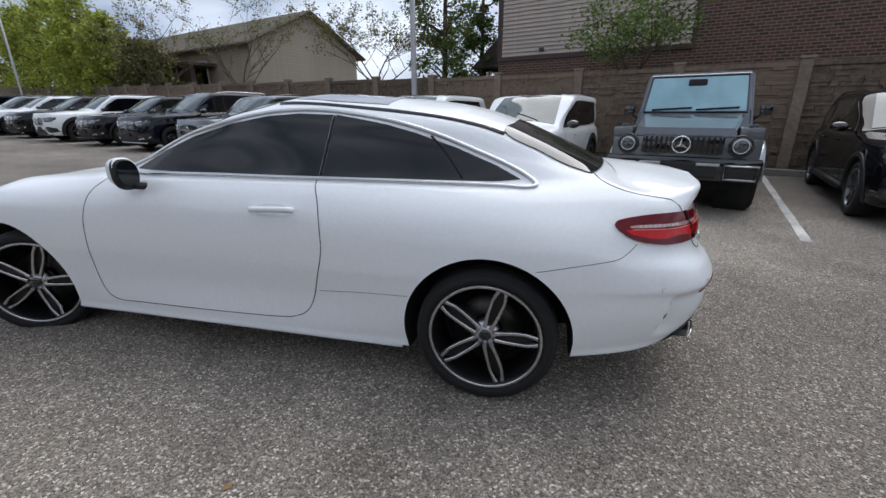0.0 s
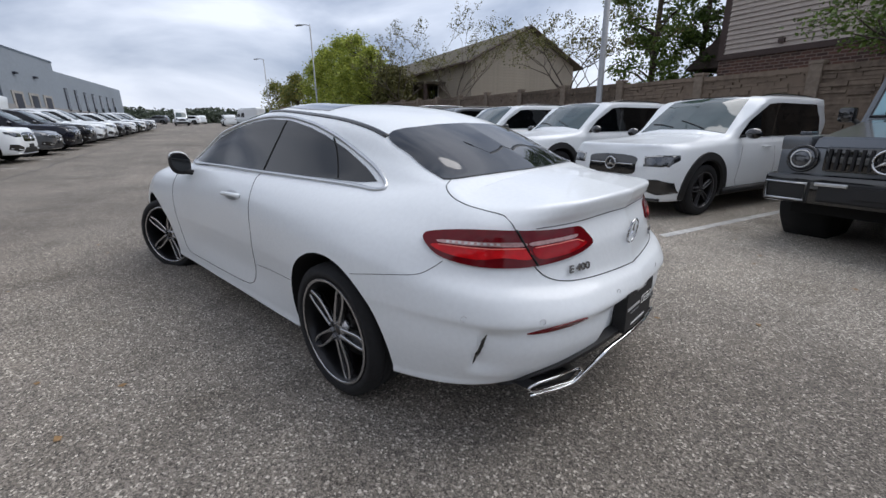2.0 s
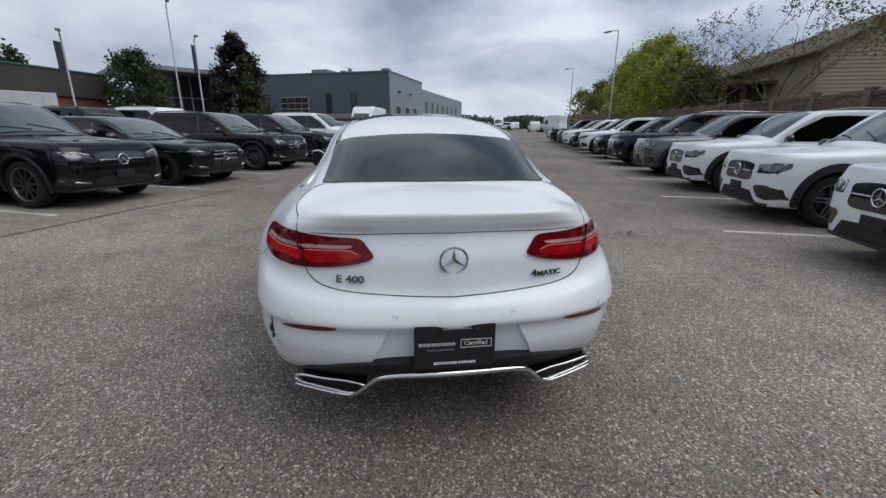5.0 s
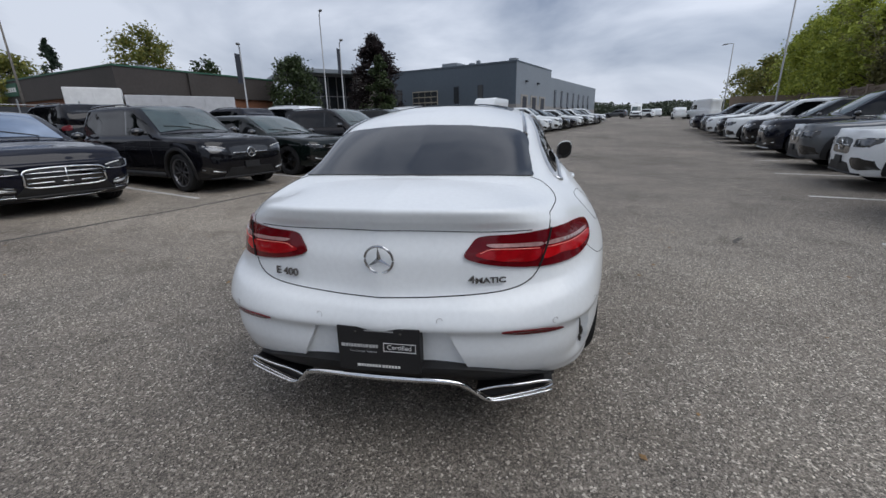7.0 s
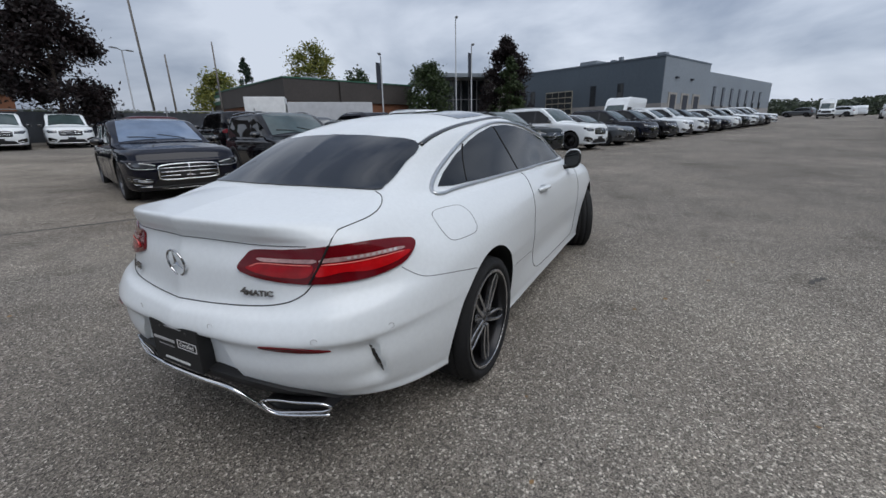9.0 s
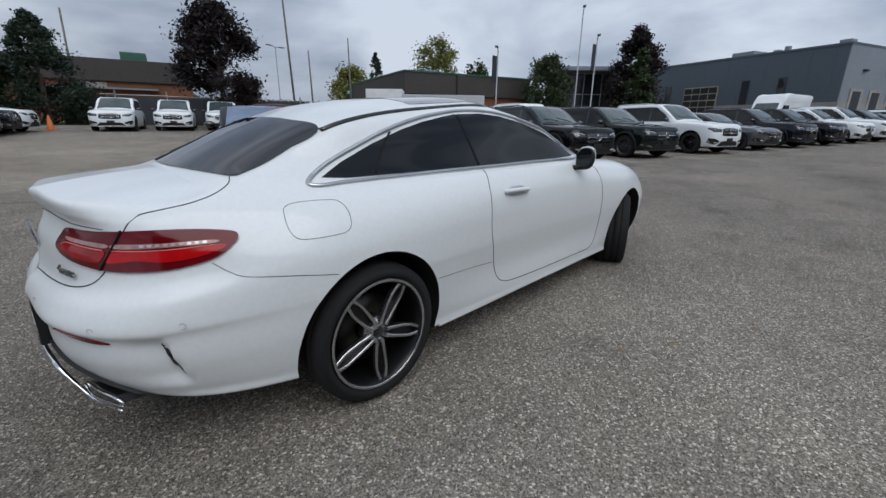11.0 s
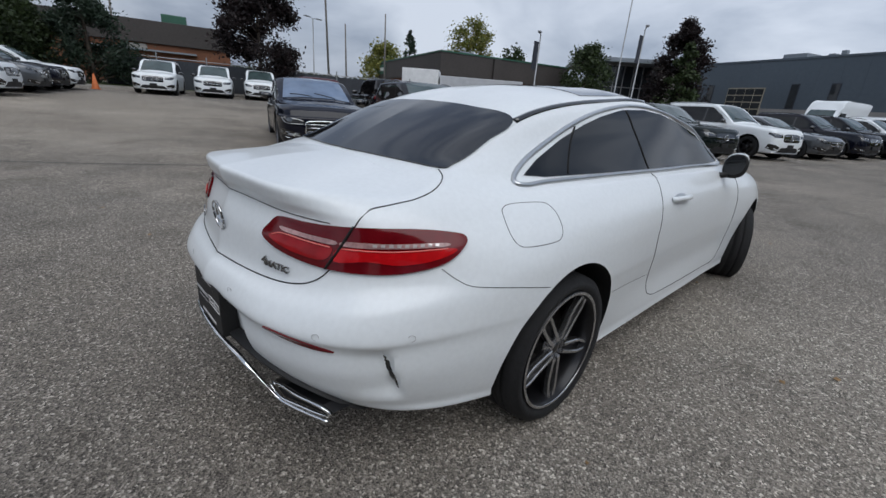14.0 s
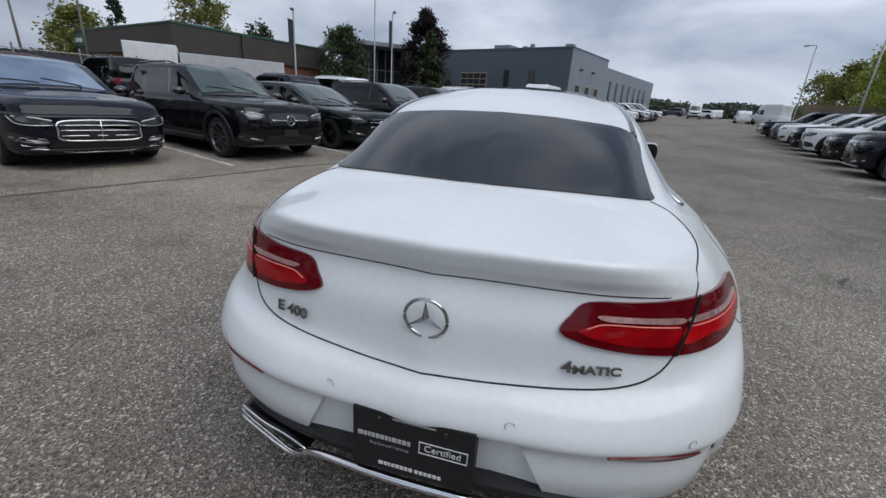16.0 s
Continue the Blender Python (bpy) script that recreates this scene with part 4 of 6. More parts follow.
strip("tar_stain", -3.35, 1.98, -3.1, 1.92, 0.045, TAR, "small dark tar stain on the asphalt", 0.003, 0.02, 6, "asphalt stain")

# small leaves and chips blown over the asphalt
LITTER = material("dry_leaf", (0.33, 0.20, 0.09), 0.9, grain=0.5, scale=60)
rnd = random.Random(5)
lb = bmesh.new()
for _ in range(110):
    x, y = rnd.uniform(-5, 5), rnd.uniform(-5, 5.5)
    s, t = rnd.uniform(0.008, 0.022), rnd.uniform(0, 6.28)
    c = Vector((x, y, rise(x, y) + 0.004))
    vs = [lb.verts.new(c + Vector((s * math.cos(t + q) * (1.4 if i % 2 else 0.8), s * math.sin(t + q), rnd.uniform(0, 0.008)))) for i, q in enumerate((0, 1.5, 3.1, 4.6))]
    lb.faces.new(vs)
tagged(new("leaf_litter", mesh_of("leaf_litter", lb, LITTER)), "scattered dry leaves and chips on the asphalt", "leaves", kind="stuff")


# ---- parked cars; x runs backwards from the front axle, y to the car's right ----
def car_lines(wb, fo, ro, w, h, hood, belt, cowl, header, rend, tail, low=0.24, slope=0.10, blunt=1.0):
    """Character lines of a parked car: nose centre, nose corner, front axle, cowl, pillar, header, middle, rear axle, tail corner, tail centre."""
    end = wb + ro
    X = [-fo, -fo + 0.10, 0.0, cowl, header, (header + wb) / 2, wb, end - 0.10, end]
    Y = [0, .84 + .06 * (1 - blunt), 1.0, .99, .985, .985, .99, .86, 0]

    def row(z, side, nose, back, zn=None, zt=None):
        out = []
        for s in range(9):
            x = X[s] + (nose * blunt if s < 2 else 0) - (back if s > 6 else 0)
            zz = zn if zn is not None and s < 2 else zt if zt is not None and s > 6 else z
            out.append(Vector((x, max(0, Y[s] * w - (side if 0 < s < 8 else 0)), zz)))
        return out

    rows = [
        [Vector(p) for p in ((-fo + .3, 0, low), (-fo + .35, .4, low), (0, .6 * w, low), (cowl, .6 * w, low), (header, .6 * w, low), ((header + wb) / 2, .6 * w, low), (wb, .6 * w, low), (end - .4, .5 * w, low), (end - .35, 0, low))],
        row(low, .06, .10, .10),
        row(low + .12, .015, .03, .03),
        row(.52, .0, .0, .0),
        row(.70, -.005, .01, .01),
        row(belt - .20, .005, .05, .03, hood - .18, None),
        row(belt - .07, .03, .10, .05, hood - .07, None),
    ]
    belt_row = row(belt, .075, .22, .07, hood + .001, None)
    belt_row[2] = Vector((0.02, w * .86, hood + .03))
    belt_row[1] = Vector((-fo + .34 * blunt, w * (.70 + .12 * (1 - blunt)), hood))
    rows.append(belt_row)
    up = h - belt
    rail_y, mid_y = w * (.985 - slope * 1.9), w * (.95 - slope)
    ws = header - cowl
    tz = tail - belt
    rows.append([Vector(p) for p in ((-fo + .40, 0, hood + .012), (-fo + .45, w * .56, hood + .012), (.02, w * .70, hood + .050), (cowl + .12, w * .84, belt + .10), (header - .12, mid_y + .01, belt + up * .5), ((header + wb) / 2, mid_y, belt + up * .52), (wb, mid_y, belt + up * .5), (end - .14, w * .78, belt + tz * .45), (end - .10, 0, belt + tz * .4))])
    rows.append([Vector(p) for p in ((-fo + .55, 0, hood + .025), (-fo + .58, w * .40, hood + .025), (.06, w * .50, hood + .066), (cowl + ws * .5, w * .80, belt + up * .45), (header + .03, rail_y + .02, h - .09), ((header + wb) / 2, rail_y, h - .055), (rend - .25, rail_y, h - .075), (rend + .05, w * .70, belt + tz * .9), (rend + .16, 0, belt + tz * .86))])
    rows.append([Vector(p) for p in ((-fo + .68, 0, hood + .035), (-fo + .70, w * .22, hood + .037), (.10, w * .28, hood + .080), (cowl + ws * .75, w * .5, belt + up * .74), (header + .12, w * .48, h - .03), ((header + wb) / 2, w * .45, h - .006), (rend - .3, w * .45, h - .025), (rend - .02, w * .4, belt + tz * 1.02), (rend + .05, 0, belt + tz * 1.0))])
    rows.append([Vector(p) for p in ((-fo + .78, 0, hood + .040), (-fo + .80, 0, hood + .042), (.12, 0, hood + .084), (cowl + ws * .82, 0, belt + up * .83), (header + .15, 0, h - .016), ((header + wb) / 2, 0, h), (rend - .3, 0, h - .015), (rend - .08, 0, belt + tz * 1.05), (rend - .04, 0, belt + tz * 1.04))])
    # a station at the foot of the windscreen
    foot = max(hood + .10, belt - .01)
    for k, row_ in enumerate(rows):
        p = row_[2].lerp(row_[3], .5)
        if k == 7:
            p = Vector((cowl * .75, w * .905, (hood + .03) * .35 + belt * .65))
        elif k > 7:
            p = Vector((cowl - (.0, .03, .07, .08)[k - 8], w * (.79, .60, .33, 0)[k - 8], foot + (-.015, .005, .022, .026)[k - 8]))
        row_.insert(3, p)
    return rows


def arch_bm(sk, ax, wr, sign, wide):
    """A band of trim round a wheel arch, with a lip that turns inward."""
    bm = bmesh.new()
    rings = []
    for k in range(25):
        t = radians(-14 + 208 * k / 24)
        c, s = math.cos(t), math.sin(t)
        far, near = wr + .05 + wide, wr + .045
        a = sk.side(ax + far * c, wr + far * s, sign, -.004)
        b = sk.side(ax + (far - .008) * c, wr + (far - .008) * s, sign, .014)
        d = sk.side(ax + (near + .012) * c, wr + (near + .012) * s, sign, .016)
        e = Vector((ax + near * c, d.y - sign * .03, wr + near * s))
        rings.append([bm.verts.new(p) for p in (a, b, d, e)])
    for p, q in zip(rings, rings[1:]):
        for k in range(3):
            bm.faces.new((p[k], q[k], q[k + 1], p[k + 1]))
    bmesh.ops.recalc_face_normals(bm, faces=bm.faces[:])
    return bm


CLAD_WHEEL = make_wheel_meshes(0.36, 0.235, 0.245, 5, True, ALLOY_GREY, ALLOY_BLACK)
DARK_WHEEL = make_wheel_meshes(0.36, 0.235, 0.245, 5, False, ALLOY_BLACK, ALLOY_BLACK)
MULTI_WHEEL = make_wheel_meshes(0.35, 0.235, 0.25, 10, False, ALLOY_GREY, ALLOY_BLACK)


def make_car(name, label, colour, wb, fo, ro, w, h, hood, belt, cowl, header, rend, tail, wheels, style, low=0.24, wr=0.36, slope=0.10, rails=True, blunt=1.0):
    """A parked car with its panes, lamps, grille, mirrors and wheels."""
    car = thing(name, Matrix.Identity(4), label, "car")
    bm = loft_bm(car_lines(wb, fo, ro, w, h, hood, belt, cowl, header, rend, tail, low, slope, blunt), 8, 4, taut=True)
    sk = Skin(bm)
    body = part("body", bm, colour, car, smooth=30)
    cuts = []
    for ax in (0.0, wb):
        for sign in (1, -1):
            cuts.append((lathe_bm([(0.0001, sign * .5), (wr + .055, sign * .5), (wr + .055, sign * 1.2), (0.0001, sign * 1.2)], 36, centre=(ax, 0, wr)), VOID))
    carve(body, cuts)
    up = h - belt
    ws = header - cowl
    end = wb + ro
    for sign in (-1, 1):
        front = [(cowl + ws * .30, belt + .02), (cowl + ws * .62, belt + up * .40), (header + .10, h - .155), (wb * .60, h - .135), (wb * .60, belt + .018)]
        back = [(wb * .62, belt + .018), (wb * .62, h - .135), (rend - .55, h - .15), (rend - .28, belt + up * .45), (rend - .20, belt + .06), (wb * .9, belt + .02)]
        part("front_window", pane_bm(front, sk.side, sign, .005, 6, 4, crisp=True), TINT, car, smooth=40)
        part("rear_side_window", pane_bm(back, sk.side, sign, .005, 6, 4, crisp=True), TINT, car, smooth=40)
        part("pillar_cover", pane_bm([(wb * .597, belt + .022), (wb * .597, h - .14), (wb * .623, h - .14), (wb * .623, belt + .022)], sk.side, sign, .004, 4, 4, crisp=True), GLOSS_BLACK, car, smooth=40)
        if style in ("chrome", "limo", "sedan"):
            part("window_trim", tube_bm(line_on([(cowl + ws * .25, belt + .008), (wb * .6, belt + .008), (rend - .2, belt + .03)], sk.side, sign, .004, 6), .008, 5), SATIN, car, smooth=60)
        # lamps and intakes
        lampz = hood - (.28 if style == "limo" else .20)
        if style == "clad":
            outline = [(w * .575, lampz - .085), (w * .565, lampz + .045), (w * .76, lampz + .065), (w * .945, lampz + .065), (w * .955, lampz + .0), (w * .90, lampz - .085)]
            brow = ((w * .59, lampz - .06), (w * .58, lampz + .03), (w * .76, lampz + .05), (w * .92, lampz + .048))
        elif style == "chrome":
            outline = [(w * .53, lampz - .075), (w * .54, lampz + .03), (w * .74, lampz + .06), (w * .93, lampz + .07), (w * .94, lampz + .015), (w * .84, lampz - .08)]
            brow = ((w * .56, lampz + .01), (w * .74, lampz + .04), (w * .90, lampz + .05))
        else:
            outline = [(w * .50, lampz - .045), (w * .52, lampz + .025), (w * .72, lampz + .07), (w * .90, lampz + .08), (w * .915, lampz + .04), (w * .80, lampz - .04)]
            brow = ((w * .53, lampz + .012), (w * .70, lampz + .05), (w * .88, lampz + .062))
        mid_a, mid_b = sum(p[0] for p in outline) / 6, sum(p[1] for p in outline) / 6
        lamp = part("headlamp", pane_bm(outline, sk.front, sign, .006, 5, 4, crisp=True), GLOSS_BLACK, car, "clear headlamp with dark inside", smooth=40)
        part("lamp_lens", pane_bm([(mid_a + (a - mid_a) * .72, mid_b + (b - mid_b) * .62) for a, b in outline], sk.front, sign, .009, 4, 4), LAMP_GLASS, lamp, smooth=40)
        part("lamp_strip", tube_bm(smooth_line([sk.front(y, z, sign, .010) for y, z in brow], 4), .009, 5), PRINT_WHITE, lamp, smooth=60)
        if style == "clad":
            intake = [(w * .56, .49), (w * .60, .535), (w * .80, .545), (w * .945, .50), (w * .955, .36), (w * .80, .335), (w * .66, .37)]
        elif style == "chrome":
            intake = [(w * .60, .36), (w * .58, .45), (w * .80, .53), (w * .93, .545), (w * .935, .40), (w * .82, .34)]
        else:
            intake = [(w * .60, .345), (w * .58, .40), (w * .80, .46), (w * .93, .49), (w * .935, .39), (w * .82, .335)]
        part("side_intake", pane_bm(intake, sk.front, sign, .006, 6, 5, crisp=True), GLOSS_BLACK, car, "black bumper intake", smooth=40)
        if style != "clad":
            part("intake_blade", tube_bm([sk.front(y * w, z, sign, .016) for y, z in ((.60, .37), (.76, .395), (.92, .43))], .011, 5), colour if style == "chrome" else SATIN, car, smooth=60)
        # mirror
        mb = bmesh.new()
        bmesh.ops.create_uvsphere(mb, u_segments=14, v_segments=8, radius=1)
        for v in mb.verts:
            x, y, z = v.co
            v.co = Vector((cowl + ws * .33 + .09 * x * (1 if x < 0 else .5), sign * (w + .085 + .115 * y), belt + .075 + .075 * z))
        mirror = part("mirror", mb, GLOSS_BLACK, car, smooth=50)
        part("mirror_arm", tube_bm([(cowl + ws * .33, sign * (w - .08), belt + .03), (cowl + ws * .33, sign * (w + .03), belt + .045)], .022, 6), PLASTIC, mirror, smooth=60)
        for hx in (wb * .52, wb * .86):
            grip = [sk.side(hx + d, belt - .13, sign, o) for d, o in ((-.11, .0), (-.09, .028), (.09, .028), (.11, .0))]
            part("door_handle", tube_bm(grip, .012, 6), SATIN if style in ("chrome", "limo") else colour, car, smooth=60)
        for keys in ([(wb * .30, belt - .02), (wb * .27, .6), (wb * .30, .36), (wb * .60, .35), (wb * .61, belt - .02)], [(wb * .61, .35), (wb * .80, .36), (wb * .88, .66), (wb * .90, belt - .02)]):
            part("panel_gap", tube_bm(line_on(keys, sk.side, sign, 0, 6), .003, 4), GAP, car, smooth=60)
        # cladding round the arches and along the sill
        if style in ("clad", "suv"):
            for ax in (0.0, wb):
                part("arch_trim", arch_bm(sk, ax, wr, sign, .115 if style == "clad" else .06), PLASTIC, car, "black plastic arch trim", smooth=60)
            part("sill_trim", tube_bm([(wr + .1, sign * (w - .02), .31), (wb - wr - .1, sign * (w - .02), .31)], .055, 6), PLASTIC, car, smooth=60)
        if rails:
            rail = [(header + .10, sign * w * .71, h - .085), (header + .28, sign * w * .71, h - .03), ((header + wb) / 2, sign * w * .71, h + .005), (rend - .35, sign * w * .71, h - .02), (rend - .2, sign * w * .71, h - .09)]
            part("roof_rail", tube_bm(smooth_line(rail, 5), .018, 6), SATIN if style == "chrome" else GLOSS_BLACK, car, smooth=60)
        part("tail_lamp", pane_bm([(end - .13, belt - .02), (end - .30, belt - .05), (end - .28, belt - .14), (end - .10, belt - .15)], sk.side, sign, .006, 4, 4), LAMP_DARK, car, smooth=40)
        for ax in (0.0, wb):
            put_wheel(car, wheels, pose(ax, sign * (w - .135), wr, 0, 0, 0 if sign > 0 else 180), full=False, phase=18 + 23 * sign + 40 * (ax > 0))
    part("windscreen", pane_bm([(cowl + .06, w * .765), (cowl + .02, w * .4), (cowl, 0), (cowl + .02, -w * .4), (cowl + .06, -w * .765), (cowl + ws * .5, -w * .715), (header + .0, -w * .655), (header + .03, -w * .35), (header + .04, 0), (header + .03, w * .35), (header + .0, w * .655), (cowl + ws * .5, w * .715)], sk.top, 1, .006, 8, 4, crisp=True), SCREEN_BLUE if style == "limo" else SCREEN, car, smooth=40)
    for y in (.12, -.42):
        wip = [sk.top(cowl + .04 + .03 * k, y * w + .09 * k, 1, .012) for k in range(6)]
        part("wiper", tube_bm(wip, .008, 5), PLASTIC, car, smooth=60)
    gz = hood - (.385 if style == "limo" else .27)
    gw = w * {"limo": .49, "chrome": .47}.get(style, .44)
    grille = part("grille", pane_bm([(gw * .92, gz - .13), (gw, gz), (gw * .95, gz + .10), (0, gz + .13), (-gw * .95, gz + .10), (-gw, gz), (-gw * .92, gz - .13), (0, gz - .14)], sk.front, 1, .006, 6, 4), GLOSS_BLACK, car, "black grille with bright bars", smooth=40)
    bars = (0.0,) if style in ("clad", "suv") else (-.05, .05) if style in ("sedan", "chrome") else (-.065, 0.0, .065)
    for dz in bars:
        for s0, s1 in ((-.92, -.22), (.22, .92)) if style != "limo" else ((-.95, .95),):
            pts = [sk.front(abs(y) * gw, gz + dz, 1 if y >= 0 else -1, .022) for y in [s0 + (s1 - s0) * k / 6 for k in range(7)]]
            part("grille_bar", tube_bm(pts, .0085, 5), CHROME, grille, smooth=60)
    if style == "limo":
        loop = [sk.front(abs(a) * gw, gz + b, 1 if a >= 0 else -1, .015) for a, b in ((1, 0), (.96, .10), (.5, .125), (0, .13), (-.5, .125), (-.96, .10), (-1, 0), (-.92, -.12), (0, -.135), (.92, -.12))]
        part("grille_frame", tube_bm(smooth_line(loop, 4, True), .014, 6, closed=True), CHROME, grille, smooth=60)
        post = [sk.front(0, gz + b, 1, .022) for b in (-.13, 0, .13)]
        part("grille_post", tube_bm(post, .011, 5), CHROME, grille, smooth=60)
        low_strip = [sk.front(abs(y), .235 + .05 * (abs(y) > .6), 1 if y >= 0 else -1, .014) for y in (-.74, -.62, -.3, 0, .3, .62, .74)]
        part("bumper_strip", tube_bm(smooth_line(low_strip, 4), .009, 5), CHROME, car, smooth=60)
        for sign in (-1, 1):
            loop = [sk.front(y * w, z, sign, .014) for y, z in ((.62, .31), (.84, .33), (.88, .39), (.84, .43), (.62, .41))]
            part("intake_trim", tube_bm(loop, .008, 5, closed=True), CHROME, car, smooth=60)
            edge = [sk.front(y * w, z, sign, .012) for y, z in ((.915, hood - .215), (.86, hood - .30), (.72, hood - .325), (.53, hood - .322))]
            part("lamp_trim", tube_bm(smooth_line(edge, 4), .007, 5), SATIN, car, smooth=60)
            part("intake_trim", tube_bm([sk.front(y * w, z, sign, .014) for y, z in ((.63, .36), (.74, .37), (.85, .385))], .007, 5), CHROME, car, smooth=60)
    else:
        nose = sk.front(0, gz, 1, .022)
        part("emblem", emblem_bm(.085, .008), CHROME, grille, "", smooth=60, m=Matrix.Translation(nose))
    part("lower_intake", pane_bm([(w * .62, .285), (w * .47, .44), (0, .455), (-w * .47, .44), (-w * .62, .285), (0, .275)], sk.front, 1, .006, 6, 5, crisp=True), PLASTIC, car, smooth=40)
    lip_pts = [sk.front(abs(y) * w, .27, 1 if y >= 0 else -1, .012) for y in [-.82 + 1.64 * k / 10 for k in range(11)]]
    part("bumper_lip", tube_bm(lip_pts, .02, 5), SATIN if style == "chrome" else PLASTIC, car, smooth=60)
    mid_plate = sk.front(0, .47, 1, .012)
    part("plate_holder", box_bm((mid_plate.x - .012, -.155, .42, mid_plate.x + .02, .155, .545), bevel=.004), PLASTIC, car)
    if style == "clad":
        part("roof_panel", pane_bm([(header + .09, w * .62), (header + .07, 0), (header + .09, -w * .62), (rend - .35, -w * .62), (rend - .33, 0), (rend - .35, w * .62)], sk.top, 1, .004, 7, 5, crisp=True), TINT, car, "black glass roof", smooth=40)
    return car


BOXY = make_car("compact_suv", "white compact SUV with black arch trim, parked nose to the aisle", WHITE, 2.83, .86, .95, .91, 1.675, .995, 1.035, .60, 1.32, 3.45, 1.52, CLAD_WHEEL, "clad", slope=.055, blunt=.45)
MID = make_car("suv", "black mid-size SUV with a chrome grille bar, parked in a row", BLACK_PAINT, 2.89, .84, .95, .945, 1.64, .975, 1.03, .70, 1.50, 3.55, 1.42, MULTI_WHEEL, "suv", slope=.115, blunt=.75)
LARGE = make_car("large_suv", "white large SUV with black arch trim, parked in a row", WHITE, 2.99, .86, 1.05, .975, 1.77, 1.03, 1.09, .70, 1.50, 3.75, 1.55, DARK_WHEEL, "chrome", slope=.115, wr=.375, blunt=.7)
SEDAN = make_car("sedan", "black sedan parked in a row", GREEN_BLACK, 2.86, .85, 1.05, .91, 1.45, .855, .93, .76, 1.62, 3.35, 1.06, DARK_WHEEL, "sedan", slope=.11, rails=False, wr=.335, low=.21)
LIMO = make_car("limousine", "dark blue limousine with a wide chrome grille, parked in a row", NAVY, 3.2, .87, 1.15, .955, 1.50, .905, .96, .84, 1.75, 3.75, 1.10, MULTI_WHEEL, "limo", slope=.11, rails=False, wr=.355, low=.20)

COLOURS = {"white": WHITE, "black": BLACK_PAINT, "dark blue": NAVY, "dark green": GREEN_BLACK, "grey": GRAPHITE, "silver grey": SILVER_GREY, "wine red": WINE}
NAMES = {"compact_suv": "compact SUV", "suv": "mid-size SUV", "large_suv": "large SUV", "sedan": "sedan", "limousine": "limousine"}


def park(src, m, colour, group, note):
    """A copy of a car in its own colour."""
    c = copy_thing(src, m)
    for ch in c.children_recursive:
        if ch.type == "MESH" and ch.material_slots and ch.name.split(".")[0] in ("body", "door_handle"):
            if ch.name.startswith("door_handle") and ch.material_slots[0].material is SATIN:
                continue
            ch.material_slots[0].link = "OBJECT"
            ch.material_slots[0].material = COLOURS[colour]
    kind = NAMES[src.name.split(".")[0]]
    return tagged(c, f"{colour} {kind} {note}", "car", group)


NEAR_FENCE, FAR_ROW = "cars parked along the stone fence", "cars parked along the far side of the aisle"
# towards the fence: noses point at the aisle
BOXY.matrix_basis = on_lot(-2.14, 4.72, 90)
tagged(BOXY, group=NEAR_FENCE)
for a, v, src, colour in ((-5.02, 4.75, BOXY, "white"), (-8.05, 4.75, BOXY, "white"), (3.62, 5.05, MID, "black"), (-10.9, 4.75, BOXY, "grey"), (-13.8, 4.7, LARGE, "dark blue"),
                          (-16.7, 4.8, MID, "black"), (-19.5, 4.7, BOXY, "white"), (-22.4, 4.8, MID, "black"), (-25.2, 4.7, MID, "white"), (-28.1, 4.8, MID, "grey"), (-31.0, 4.7, BOXY, "dark blue"), (-33.9, 4.8, SEDAN, "white")):
    park(src, on_lot(a, v - .075 * max(0, -9 - a), 90), colour, NEAR_FENCE, "parked by the stone fence")
# across the aisle
LIMO.matrix_basis = on_lot(-.62, -7.3, -90)
MID.matrix_basis = on_lot(-3.36, -6.8, -90)
SEDAN.matrix_basis = on_lot(-6.05, -7.0, -90)
LARGE.matrix_basis = on_lot(-15.75, -7.1, -90)
for c in (LIMO, MID, SEDAN, LARGE):
    tagged(c, group=FAR_ROW)
for k, (src, colour) in enumerate(((MID, "black"), (MID, "dark green"), (None, ""), (SEDAN, "grey"), (MID, "dark blue"), (MID, "black"), (MID, "white"), (LARGE, "white"), (MID, "black"), (SEDAN, "dark blue"), (MID, "white"), (MID, "dark green"), (BOXY, "white"), (MID, "grey"), (MID, "black"), (LARGE, "white"))):
    if src:
        park(src, on_lot(-9.3 - 3.0 * k if k < 3 else -10.2 - 2.83 * k, -7.1, -90), colour, FAR_ROW, "parked nose out along the aisle")
# second row behind, tails towards the first
for a, src, colour in ((-1.6, SEDAN, "wine red"), (-4.4, MID, "black"), (-7.3, SEDAN, "grey"), (-10.2, MID, "dark blue"), (-13.1, LARGE, "white"), (-16.0, MID, "grey"), (-18.9, SEDAN, "white")):
    park(src, on_lot(a, -17.6, 90), colour, "cars in the second row", "parked tail out in the second row")
for a, src, colour in ((-14.5, SEDAN, "black"), (-20, BOXY, "white")):
    park(src, on_lot(a, -24.0, -90), colour, "cars in the third row", "parked in the third row by the mesh fence")
# white cars at the lot's far end and the row beside them
for x, y in ((-3.35, -26.0), (-6.2, -26.2), (-8.85, -26.1)):
    park(LARGE, at(x, y, 0, -18.5 - 90), "white", "white SUVs at the end of the lot", "parked nose out at the end of the lot")
for v, src, colour in ((-14.3, MID, "black"), (-17.3, LARGE, "white"), (-19.95, MID, "grey"), (-22.05, MID, "dark blue"), (-24.15, MID, "white")):
    park(src, on_lot(8.6, v, 0), colour, "cars in the cross row", "parked nose out in the cross row")


